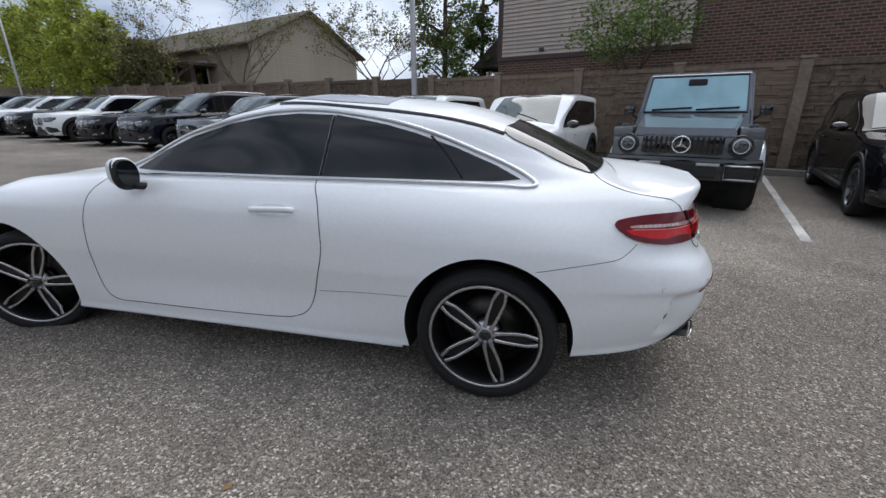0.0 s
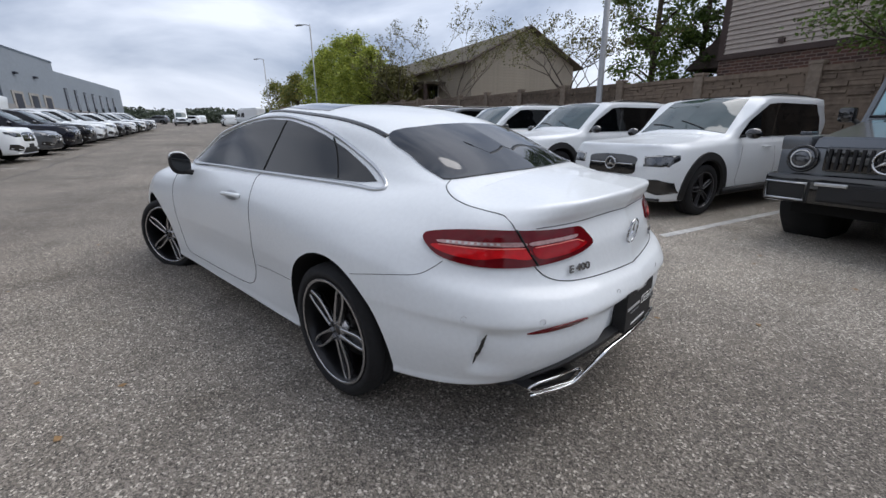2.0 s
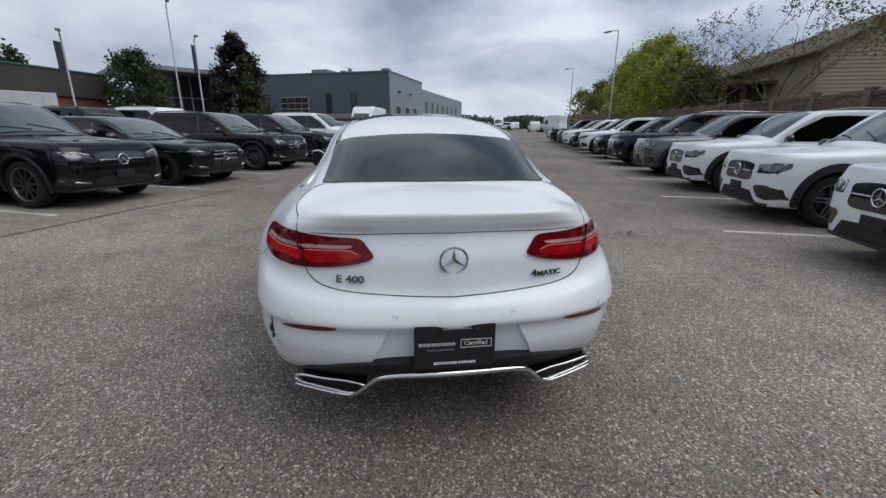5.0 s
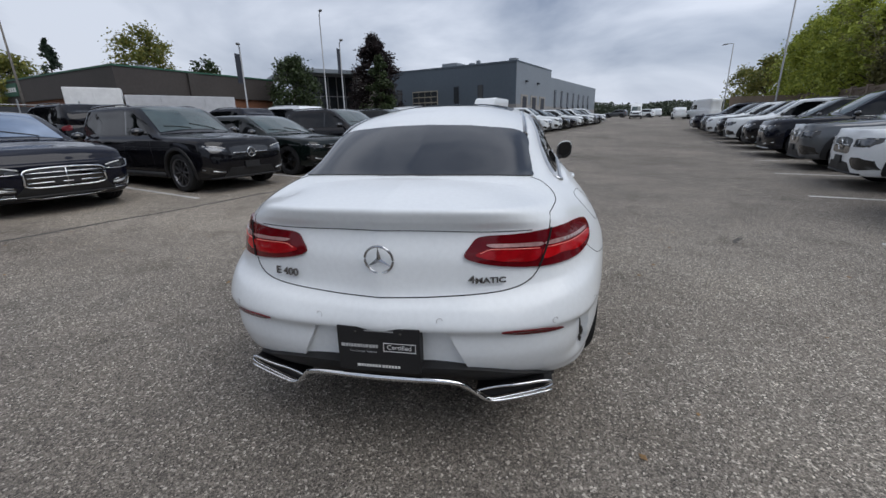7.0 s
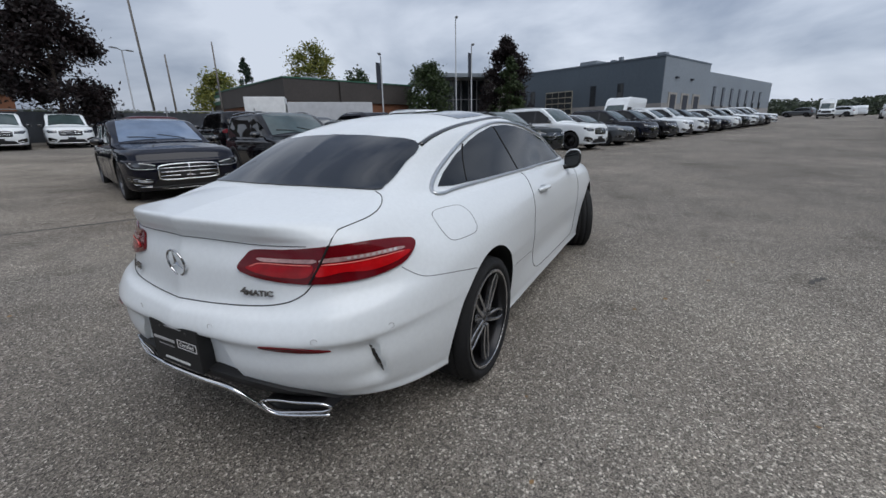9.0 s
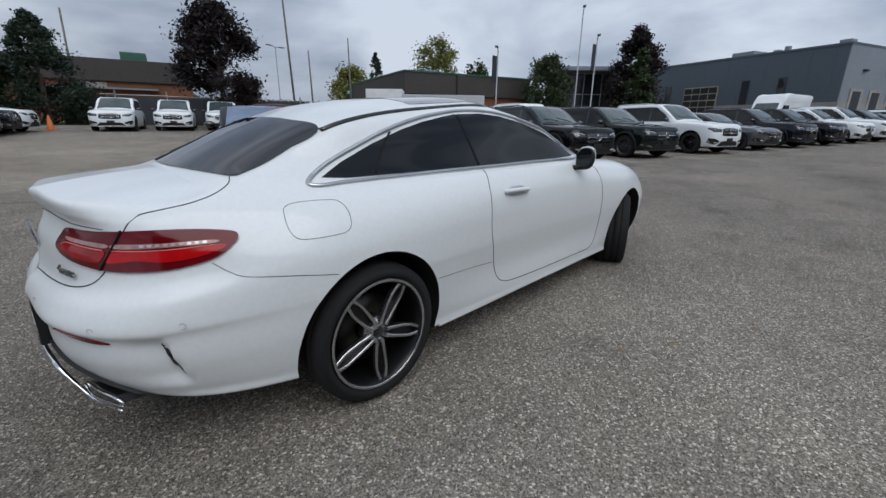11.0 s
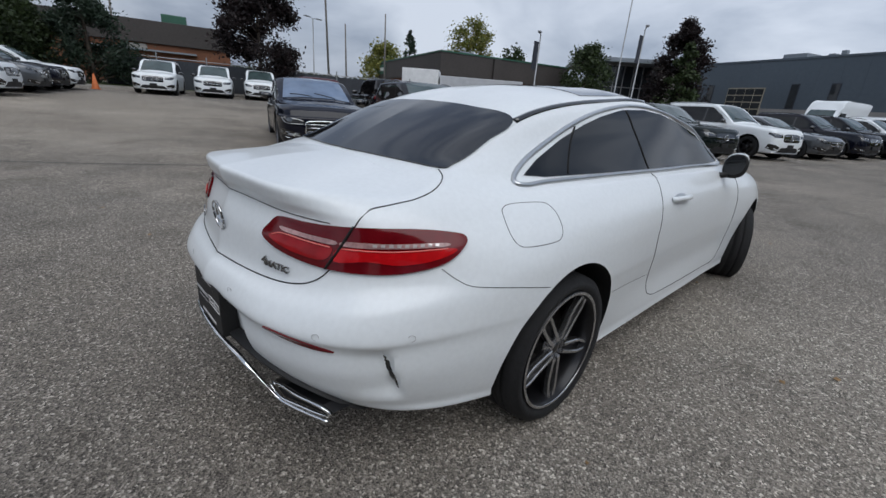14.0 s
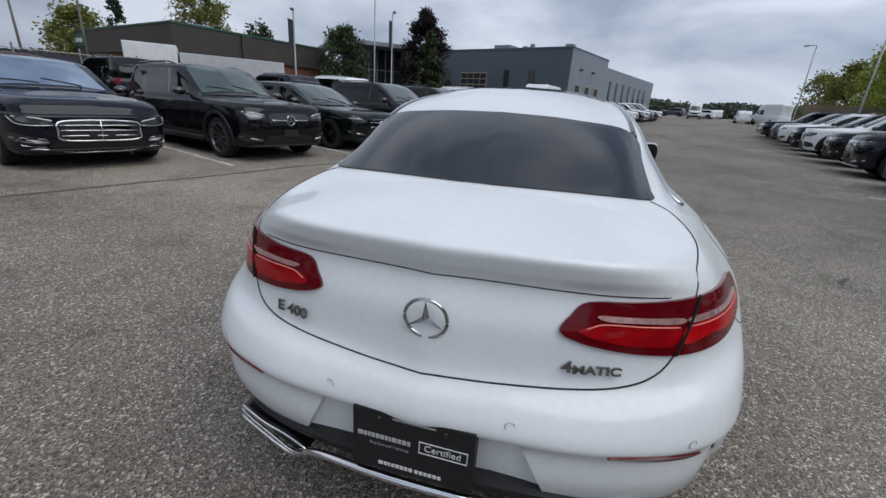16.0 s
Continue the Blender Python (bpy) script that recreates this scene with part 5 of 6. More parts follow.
# ---- the boxy grey off-roader ----
def make_offroader():
    car = thing("off_roader", on_lot(.71, 4.92, 90), "grey boxy off-roader with slatted grille, parked by the stone fence", "car", NEAR_FENCE)
    w, h, wr, wb = .88, 1.93, .40, 2.89
    low = box_bm((-.80, -w, .46, 3.72, w, 1.02), bevel=.05)
    part("body", low, STONE_GREY, car, smooth=30)
    hoodb = bmesh.new()
    ring = []
    for x, y, z in ((-.80, .60, 1.02), (-.76, .58, 1.12), (.72, .70, 1.29), (.74, .70, 1.02)):
        ring.append([hoodb.verts.new((x, -y, z)), hoodb.verts.new((x, y, z))])
    for p, q in zip(ring, ring[1:]):
        hoodb.faces.new((p[0], p[1], q[1], q[0]))
    hoodb.faces.new([r[0] for r in ring])
    hoodb.faces.new([r[1] for r in ring][::-1])
    bmesh.ops.recalc_face_normals(hoodb, faces=hoodb.faces[:])
    bmesh.ops.bevel(hoodb, geom=hoodb.edges[:], offset=.02, segments=2, affect="EDGES")
    part("bonnet", hoodb, STONE_GREY, car, smooth=30)
    cab = bmesh.new()
    lower = [cab.verts.new(p) for p in ((.70, -.84, 1.0), (3.70, -.84, 1.0), (3.70, .84, 1.0), (.70, .84, 1.0))]
    upper = [cab.verts.new(p) for p in ((1.06, -.735, h), (3.60, -.735, h), (3.60, .735, h), (1.06, .735, h))]
    cab.faces.new(lower[::-1])
    cab.faces.new(upper)
    for k in range(4):
        cab.faces.new((lower[k], lower[(k + 1) % 4], upper[(k + 1) % 4], upper[k]))
    bmesh.ops.recalc_face_normals(cab, faces=cab.faces[:])
    bmesh.ops.bevel(cab, geom=cab.edges[:], offset=.045, segments=3, affect="EDGES")
    sk = Skin(cab)
    part("cabin", cab, STONE_GREY, car, smooth=30)
    part("windscreen", pane_bm([(.71, 1.33), (.66, 1.85), (-.66, 1.85), (-.71, 1.33)], lambda a, b, s, d: sk.front(abs(a), b, 1 if a >= 0 else -1, d), 1, .006, 6, 8, crisp=True), SHADE, car, "windscreen with a pale sun shade behind it", smooth=40)
    gasket = [sk.front(abs(a), b, 1 if a >= 0 else -1, .004) for a, b in ((.73, 1.31), (.672, 1.865), (-.672, 1.865), (-.73, 1.31))]
    part("screen_seal", tube_bm(gasket, .014, 6, closed=True), PLASTIC, car, smooth=60)
    part("sensor_pod", box_bm((.955, -.13, 1.72, 1.0, .13, 1.82), bevel=.02), PLASTIC, car)
    for y in (-.62, .02):
        part("wiper", tube_bm([sk.front(abs(y + d), 1.375 - .008 * k, 1 if y + d >= 0 else -1, .022) for k, d in enumerate((0, .15, .3, .45, .58))], .014, 5), PLASTIC, car, smooth=60)
    for sign in (-1, 1):
        for x0, x1 in ((1.22, 1.95), (2.05, 2.75), (2.85, 3.5)):
            part("side_window", pane_bm([(x0, 1.28), (x0 + .04, 1.82), (x1, 1.82), (x1, 1.28)], sk.side, sign, .006, 4, 5, crisp=True), TINT, car, smooth=40)
        # wings with their indicators, flares and lamps
        part("wing", box_bm((-.80, sign * .62 if sign > 0 else -.88, .98, .72, .88 if sign > 0 else -.62, 1.13), bevel=.03), STONE_GREY, car, smooth=30)
        part("indicator", box_bm((-.62, sign * .76 - .05, 1.13, -.44, sign * .76 + .05, 1.17), bevel=.012), LAMP_GLASS, car)
        ringp = [(-.812, sign * .66 + .125 * math.cos(t), .905 + .125 * math.sin(t)) for t in [2 * math.pi * k / 32 for k in range(32)]]
        lamp = part("headlamp", lathe_bm([(.0001, -.85), (.06, -.85), (.105, -.835), (.115, -.80)], 32, "X", centre=(0, sign * .66, .905)), LAMP_GLASS, car, "round headlamp", smooth=40)
        part("lamp_ring", tube_bm(ringp, .016, 6, closed=True), GLOSS_BLACK, lamp, smooth=60)
        part("inner_ring", tube_bm([(-.852, sign * .66 + .085 * math.cos(t), .905 + .085 * math.sin(t)) for t in [2 * math.pi * k / 24 for k in range(24)]], .006, 5, closed=True), PRINT_WHITE, lamp, smooth=60)
        part("corner_intake", box_bm((-.93, min(sign * .50, sign * .90), .47, -.80, max(sign * .50, sign * .90), .70), bevel=.03), PLASTIC, car, smooth=30)
        frame = [(-.94, sign * y, z) for y, z in ((.53, .50), (.87, .50), (.88, .67), (.53, .67))]
        part("intake_frame", tube_bm(frame, .014, 6, closed=True), SATIN, car, smooth=60)
        for ax in (0.0, wb):
            arc = [(ax + (wr + .09) * math.cos(t), sign * .905, wr + (wr + .09) * math.sin(t)) for t in [radians(5 + 170 * k / 14) for k in range(15)]]
            # lighter grey than the body paints in the flare's bright reflection
            part("wheel_flare", tube_bm(arc, .075, 8), SILVER_GREY, car, smooth=60)
            # solid black drum stands in for the shade of an open wheel well
            part("wheel_well", lathe_bm([(.0001, sign * .5), (wr + .08, sign * .5), (wr + .08, sign * .886), (.0001, sign * .886)], 28, centre=(ax, 0, wr)), VOID, car, smooth=30)
            put_wheel(car, OFF_WHEEL, pose(ax, sign * .81, wr, 0, 0, 0 if sign > 0 else 180), full=False, phase=30)
        mb = box_bm((.80, sign * .96 - .08, 1.25, .95, sign * .96 + .08, 1.43), bevel=.04)
        part("mirror", mb, GLOSS_BLACK, car, smooth=30)
        part("mirror_arm", tube_bm([(.88, sign * .80, 1.2), (.88, sign * .90, 1.28)], .03, 6), PLASTIC, car, smooth=60)
        part("side_strip", box_bm((.5, sign * .885 - .012, .80, 3.6, sign * .885 + .012, .86), bevel=.006), PLASTIC, car)
        part("running_board", box_bm((.55, sign * .86 - .06, .36, 2.35, sign * .86 + .06, .42), bevel=.015), ALLOY_GREY, car)
    grille = part("grille", box_bm((-.845, -.48, .79, -.79, .48, 1.03), bevel=.03), GLOSS_BLACK, car, "black slatted grille", smooth=30)
    for k in range(15):
        y = -.43 + .86 * k / 14
        part("grille_slat", box_bm((-.862, y - .011, .81, -.84, y + .011, 1.01)), ALLOY_BLACK, grille)
    part("emblem", emblem_bm(.105, .010), CHROME, grille, "", smooth=60, m=Matrix.Translation((-.872, 0, .91)))
    part("bumper", box_bm((-.92, -.92, .46, -.70, .92, .76), bevel=.05), GLOSS_BLACK, car, smooth=30)
    part("centre_intake", box_bm((-.932, -.44, .50, -.90, .44, .70), bevel=.02), PLASTIC, car)
    for y in (-.34, .34):
        part("bumper_blade", box_bm((-.945, y - .13, .655, -.92, y + .13, .69), bevel=.008), SATIN, car)
    part("plate_holder", box_bm((-.95, -.16, .56, -.92, .16, .67), bevel=.004), PLASTIC, car)
    part("underbody", box_bm((-.6, -.75, .32, 3.6, .75, .47)), VOID, car)
    return car


OFF_WHEEL = make_wheel_meshes(0.40, 0.29, 0.275, 5, True, ALLOY_BLACK, ALLOY_BLACK)
make_offroader()


# ---- stone fence ----
STONE = material("cast_stone", (0.205, 0.155, 0.115), 0.92, grain=0.5, scale=9, bump=0.5, vary=0.35)
STONE_CAP = material("cast_stone_post", (0.27, 0.215, 0.165), 0.9, grain=0.35, scale=12, bump=0.3)


def stone_panel(seed, wide=2.2, high=2.32):
    """A cast panel of stacked stones, each proud of the slab by its own amount."""
    r = random.Random(seed)
    bm = box_bm((-wide / 2, -.03, 0, wide / 2, .05, high))
    z = 0.02
    while z < high - .12:
        dz = r.uniform(.045, .095)
        x = -wide / 2 + .01
        while x < wide / 2 - .02:
            dx = min(r.uniform(.16, .55), wide / 2 - .01 - x)
            d = r.uniform(.032, .085)
            j = r.uniform(.006, .013)
            box_bm((x + j, -d, z + j * .7, x + dx - j * .5, -.02, z + dz - j * .4), bm=bm)
            x += dx
        z += dz
    box_bm((-wide / 2, -.075, high - .10, wide / 2, .06, high), bm=bm)
    return mesh_of("stone_panel", bm, STONE)


fence = thing("fence_wall", Matrix.Identity(4), "brown cast-stone fence with square posts", "fence", kind="structure")
panels = [stone_panel(s) for s in range(6)]
post_me = mesh_of("fence_post", box_bm((-.11, -.10, 0, .11, .10, 2.36), (-.13, -.12, 2.36, .13, .12, 2.42), bevel=.012), STONE_CAP)
for k in range(-4, 23):
    a = 2.48 - 2.36 * k
    shared("fence_post", post_me, fence, on_lot(a, 9.72))
    shared("stone_panel", panels[(k * 5 + 2) % 6], fence, on_lot(a - 1.18, 9.74))
cross = thing("retaining_wall", Matrix.Identity(4), "plain grey-brown cast wall across the end of the row", "wall", kind="structure")
for k in range(2):
    part("wall_panel", box_bm((-1.22, -.08, 0, 1.22, .08, 2.35), bevel=.01), STONE_CAP, cross, m=on_lot(-43.2, 6.3 + 2.46 * k, 90))
# kerb in front of the fence
kb = bmesh.new()
for k in range(-3, 24):
    a0, a1 = 2.48 - 2.36 * k, 2.48 - 2.36 * (k + 1)
    for f in (0,):
        pts = [lot(a0, 8.95), lot(a1, 8.95), lot(a1, 9.1), lot(a0, 9.1)]
        lo = [kb.verts.new(p - Vector((0, 0, .1))) for p in pts]
        hi = [kb.verts.new(p + Vector((0, 0, .13))) for p in pts]
        kb.faces.new(hi)
        for i in range(4):
            kb.faces.new((lo[i], lo[(i + 1) % 4], hi[(i + 1) % 4], hi[i]))
bmesh.ops.recalc_face_normals(kb, faces=kb.faces[:])
tagged(new("kerb", mesh_of("kerb", kb, CONCRETE)), "grey concrete kerb along the fence", "kerb", kind="structure")


# ---- plants ----
def leaf_material(name, light, dark):
    m = bpy.data.materials.new(name)
    m.use_nodes = True
    n, l = m.node_tree.nodes, m.node_tree.links
    p = n["Principled BSDF"]
    p.inputs["Roughness"].default_value = 0.6
    geo = n.new("ShaderNodeNewGeometry")
    r = n.new("ShaderNodeValToRGB")
    r.color_ramp.elements[0].color, r.color_ramp.elements[1].color = (*dark, 1), (*light, 1)
    l.new(geo.outputs["Random Per Island"], r.inputs["Fac"])
    l.new(r.outputs[0], p.inputs["Base Color"])
    tr = n.new("ShaderNodeBsdfTranslucent")
    l.new(r.outputs[0], tr.inputs["Color"])
    mx = n.new("ShaderNodeMixShader")
    mx.inputs[0].default_value = 0.3
    l.new(p.outputs[0], mx.inputs[1])
    l.new(tr.outputs[0], mx.inputs[2])
    l.new(mx.outputs[0], n["Material Output"].inputs["Surface"])
    return m


BARK = material("bark", (0.10, 0.078, 0.06), 0.95, grain=0.5, scale=30, bump=0.6)
LEAF_LIME = leaf_material("lime_leaves", (0.46, 0.50, 0.08), (0.17, 0.22, 0.035))
LEAF_FRESH = leaf_material("fresh_leaves", (0.17, 0.25, 0.05), (0.06, 0.10, 0.02))
LEAF_GREEN = leaf_material("green_leaves", (0.10, 0.16, 0.035), (0.03, 0.055, 0.012))
LEAF_DARK = leaf_material("dark_leaves", (0.06, 0.09, 0.029), (0.018, 0.030, 0.011))
LEAF_PURPLE = leaf_material("purple_leaves", (0.028, 0.016, 0.016), (0.008, 0.006, 0.006))
LEAF_AUTUMN = leaf_material("yellow_green_leaves", (0.26, 0.24, 0.05), (0.09, 0.12, 0.03))
LEAF_BROWN = leaf_material("olive_leaves", (0.20, 0.19, 0.06), (0.08, 0.08, 0.03))
LEAF_SPRUCE = leaf_material("spruce_needles", (0.042, 0.07, 0.042), (0.014, 0.026, 0.016))


def add_leaf(vs, fs, c, s, r):
    t = Vector((r.gauss(0, 1), r.gauss(0, 1), r.gauss(0, .7))).normalized()
    b = t.cross(Vector((r.gauss(0, 1), r.gauss(0, 1), r.gauss(0, 1)))).normalized()
    i = len(vs)
    vs += [c - t * s, c + b * s * .55, c + t * s, c - b * s * .55]
    fs.append((i, i + 1, i + 2, i + 3))


def leaves_mesh(name, vs, fs, mat):
    me = bpy.data.meshes.new(name)
    me.from_pydata([tuple(v) for v in vs], [], fs)
    me.materials.append(mat)
    return me


def broad_tree(name, m, high, spread, trunk_r, leaf, count, size, label, seed, start=0.3, upright=0.5, levels=4, clump=0.35):
    """A tree with a tapered trunk, forking limbs and leaves in uneven clumps at the twigs."""
    r = random.Random(seed)
    tree = thing(name, m, label, "tree")
    bm = bmesh.new()
    tips = []

    def limb(p, d, length, rad, level):
        pts, cur, dd = [p], p.copy(), d.copy()
        for _ in range(4):
            dd = (dd + Vector((r.gauss(0, .13), r.gauss(0, .13), r.gauss(.03, .07)))).normalized()
            cur = cur + dd * length / 4
            pts.append(cur.copy())
            if level >= levels - 2:
                tips.append(cur.copy())
        tube_bm(pts, n=6 if level < 2 else 4, bm=bm, taper=[rad * (1 - .14 * k) for k in range(5)])
        if level < levels:
            for k in range(3 if level < 2 else 2):
                f = r.choice((2, 3, 4))
                a = r.uniform(0, 6.28)
                out = Vector((math.cos(a), math.sin(a), r.uniform(-.15, .6)))
                limb(pts[f], (dd * upright + out * (1 - upright) * 1.3).normalized(), length * r.uniform(.55, .78), rad * .5, level + 1)

    fork = high * start
    base = [Vector((r.gauss(0, .03) * k, r.gauss(0, .03) * k, fork * k / 3)) for k in range(4)]
    tube_bm(base, n=9, bm=bm, taper=[trunk_r * 1.25, trunk_r, trunk_r * .92, trunk_r * .85])
    count_limbs = 6
    for k in range(count_limbs):
        a = 6.28 * k / count_limbs + r.uniform(-.4, .4)
        out = Vector((math.cos(a) * spread / high * 1.6, math.sin(a) * spread / high * 1.6, r.uniform(.5, 1.0) if k else 1.4))
        limb(base[-1] * r.uniform(.8, 1.0) if k else base[-1], out.normalized(), (high - fork) * r.uniform(.38, .5), trunk_r * .38, 1)
    part("trunk", bm, BARK, tree, smooth=60)
    vs, fs = [], []
    for _ in range(count):
        c = r.choice(tips) + Vector((r.gauss(0, clump), r.gauss(0, clump), r.gauss(0, clump * .8)))
        add_leaf(vs, fs, c, size * r.uniform(.6, 1.3), r)
    shared("crown", leaves_mesh("crown", vs, fs, leaf), tree)
    return tree


def dense_tree(name, m, high, radius, low, leaf, count, size, label, seed, cone=0.0):
    """A full crown of leaves on clumps along limbs, rounded or conical."""
    r = random.Random(seed)
    tree = thing(name, m, label, "tree")
    bm = tube_bm([(0, 0, 0), (0, 0, low), (0.05, 0, high * .6), (0, 0.03, high * .92)], n=8, taper=[.16, .13, .08, .02])
    clumps = []
    for _ in range(70):
        z = low + (high - low) * r.random() ** .85
        f = (z - low) / (high - low)
        rad = radius * ((1 - f) ** .8 * cone + (1 - cone) * math.sqrt(max(0.02, 1 - (2 * f - .85) ** 2 / 1.4)))
        a = r.uniform(0, 6.28)
        d = rad * r.uniform(.45, 1.0)
        c = Vector((d * math.cos(a), d * math.sin(a), z))
        clumps.append((c, r.uniform(.18, .34) * radius * (1 - .8 * cone * f)))
        if r.random() < .5:
            tube_bm([(0, 0, max(low * .7, z - d * .5)), c * .5 + Vector((0, 0, z * .5)) * .9, c], n=4, bm=bm, taper=[.05, .035, .012])
    part("trunk", bm, BARK, tree, smooth=60)
    vs, fs = [], []
    for _ in range(count):
        c, s = r.choice(clumps)
        p = c + Vector((r.gauss(0, s * .6), r.gauss(0, s * .6), r.gauss(0, s * .5)))
        add_leaf(vs, fs, p, size * r.uniform(.6, 1.3), r)
    shared("crown", leaves_mesh("crown", vs, fs, leaf), tree)
    return tree


# behind the fence
broad_tree("street_tree", on_lot(-1.2, 10.9), 5.6, 3.6, .10, LEAF_FRESH, 4200, .05, "young tree with thin green leaves behind the stone fence", 3, .42, .35, 5, .17)
broad_tree("street_tree", on_lot(-10.3, 10.8), 6.2, 3.0, .08, LEAF_BROWN, 4200, .045, "thin-leaved young tree with bare twigs behind the fence", 8, .36, .5, 5, .07)
broad_tree("street_tree", on_lot(-18.9, 10.8), 7.2, 3.2, .09, LEAF_BROWN, 2200, .05, "nearly bare tree with dark twigs behind the fence", 12, .3, .6, 5, .08)
broad_tree("street_tree", on_lot(-27.5, 11.2), 8.2, 3.6, .10, LEAF_BROWN, 2600, .06, "nearly bare tree with a few olive leaves", 17, .3, .6, 5, .09)
dense_tree("poplar", on_lot(-8.9, 13.6), 9.2, 1.65, 1.4, LEAF_FRESH, 17000, .07, "tall narrow tree with dense green leaves", 21, .25)
dense_tree("poplar", on_lot(-7.6, 14.4), 7.6, 1.1, 1.2, LEAF_GREEN, 9000, .065, "narrow green tree beside the brick house", 22, .4)
for k, (a, v, hh, rr) in enumerate(((-32.5, 10.9, 6.4, 1.9), (-36, 10.9, 7.7, 2.2), (-40.5, 11.0, 8.2, 2.4), (-45, 10.8, 8.0, 2.4), (-29.5, 11.6, 4.8, 1.8), (-49.5, 10.6, 7.4, 2.3))):
    dense_tree("lime_tree", on_lot(a, v), hh, rr, .5, LEAF_LIME if k != 4 else LEAF_BROWN, 11000, .115, "bright yellow-green leafy tree behind the fence", 30 + k, .2)
for k, (a, v, hh, rr) in enumerate(((-58, 9.5, 6.5, 2.4), (-64, 10.5, 6.0, 2.6), (-73, 9.0, 6.4, 2.8))):
    dense_tree("lime_tree", on_lot(a, v), hh, rr, .8, LEAF_AUTUMN, 3000, .17, "yellow-green tree beyond the end of the fence", 40 + k, .2)

# ---- brick house with pale siding behind the fence ----
BRICK = bpy.data.materials.new("brown_brick")
BRICK.use_nodes = True
bn, bl = BRICK.node_tree.nodes, BRICK.node_tree.links
bt = bn.new("ShaderNodeTexBrick")
bt.inputs["Color1"].default_value, bt.inputs["Color2"].default_value, bt.inputs["Mortar"].default_value = (0.125, 0.06, 0.043, 1), (0.055, 0.032, 0.027, 1), (0.19, 0.145, 0.12, 1)
bt.inputs["Scale"].default_value, bt.inputs["Mortar Size"].default_value = 1.0, 0.012
bt.inputs["Brick Width"].default_value, bt.inputs["Row Height"].default_value = 0.24, 0.085
bc = bn.new("ShaderNodeTexCoord")
bsep, bcom = bn.new("ShaderNodeSeparateXYZ"), bn.new("ShaderNodeCombineXYZ")
badd = bn.new("ShaderNodeMath")
bl.new(bc.outputs["Object"], bsep.inputs[0])
bl.new(bsep.outputs["X"], badd.inputs[0])
bl.new(bsep.outputs["Y"], badd.inputs[1])
bl.new(badd.outputs[0], bcom.inputs["X"])
bl.new(bsep.outputs["Z"], bcom.inputs["Y"])
bl.new(bcom.outputs[0], bt.inputs["Vector"])
bp = bn["Principled BSDF"]
bp.inputs["Roughness"].default_value = 0.9
bl.new(bt.outputs["Color"], bp.inputs["Base Color"])
bb = bn.new("ShaderNodeBump")
bb.inputs["Strength"].default_value, bb.inputs["Distance"].default_value, bb.invert = 0.6, 0.008, True
bl.new(bt.outputs["Fac"], bb.inputs["Height"])
bl.new(bb.outputs[0], bp.inputs["Normal"])
SIDING = material("beige_siding", (0.47, 0.405, 0.355), 0.7, grain=0.15, scale=6, vary=0.1)
SIDING_TAN = material("tan_siding", (0.36, 0.315, 0.25), 0.75, grain=0.18, scale=5, vary=0.1)
ROOF = material("brown_shingles", (0.075, 0.058, 0.048), 0.95, grain=0.45, scale=14, bump=0.5)
ROOF_OLIVE = material("weathered_shingles", (0.105, 0.088, 0.058), 0.95, grain=0.45, scale=14, bump=0.5)
TRIM = material("dark_brown_trim", (0.07, 0.045, 0.038), 0.7, grain=0.2, scale=15)
PANE = material("house_glass", (0.03, 0.035, 0.04), 0.05, grain=0.3, scale=2)

house = thing("brick_house", on_lot(0, 13.2), "brown brick house with pale horizontal siding behind the fence", "house")
part("lower_wall", box_bm((-6.25, 0, 0, 11.0, 8.0, 3.18)), BRICK, house, "brown brick wall")
part("upper_wall", box_bm((.10, 0, 3.18, 11.0, 8.0, 8.4)), BRICK, house, "brown brick wall")
part("backing_wall", box_bm((-6.2, .06, 3.18, .10, 8.0, 8.4)), BRICK, house)
board = mesh_of("siding_board", box_bm((-6.12, -.045, 0, .06, .05, .128), bevel=0.0), SIDING)
bmv = bmesh.new()
bmv.from_mesh(board)
for v in bmv.verts:
    if v.co.z > .1 and v.co.y < 0:
        v.co.y = -.006
bmv.to_mesh(board)
bmv.free()
for k in range(38):
    shared("siding_board", board, house, Matrix.Translation((0, 0, 3.26 + .132 * k)))
for x0, x1 in ((-6.30, -6.10), (.04, .16)):
    part("corner_trim", box_bm((x0, -.04, 3.1, x1, .08, 8.4), bevel=.01), TRIM, house)
part("base_trim", box_bm((-6.25, -.05, 3.10, .12, .06, 3.25), bevel=.01), TRIM, house)
part("side_roof", box_bm((-7.9, 1.2, 3.0, -6.25, 5.0, 3.12)), TRIM, house)
slope_bm = bmesh.new()
sp = [slope_bm.verts.new(p) for p in ((-7.75, .6, 3.0), (-6.25, .6, 4.35), (-6.25, 6.0, 4.35), (-7.75, 6.0, 3.0), (-6.25, .6, 3.0), (-6.25, 6.0, 3.0))]
for q in ((0, 1, 2, 3), (0, 4, 1), (3, 2, 5), (0, 3, 5, 4), (4, 5, 2, 1)):
    slope_bm.faces.new([sp[i] for i in q])
bmesh.ops.recalc_face_normals(slope_bm, faces=slope_bm.faces[:])
part("porch_roof", slope_bm, ROOF, house, "brown shingled lean-to roof")
part("vent_cap", box_bm((-4.65, -.12, 3.36, -4.5, 0, 3.48), bevel=.01), TRIM, house)

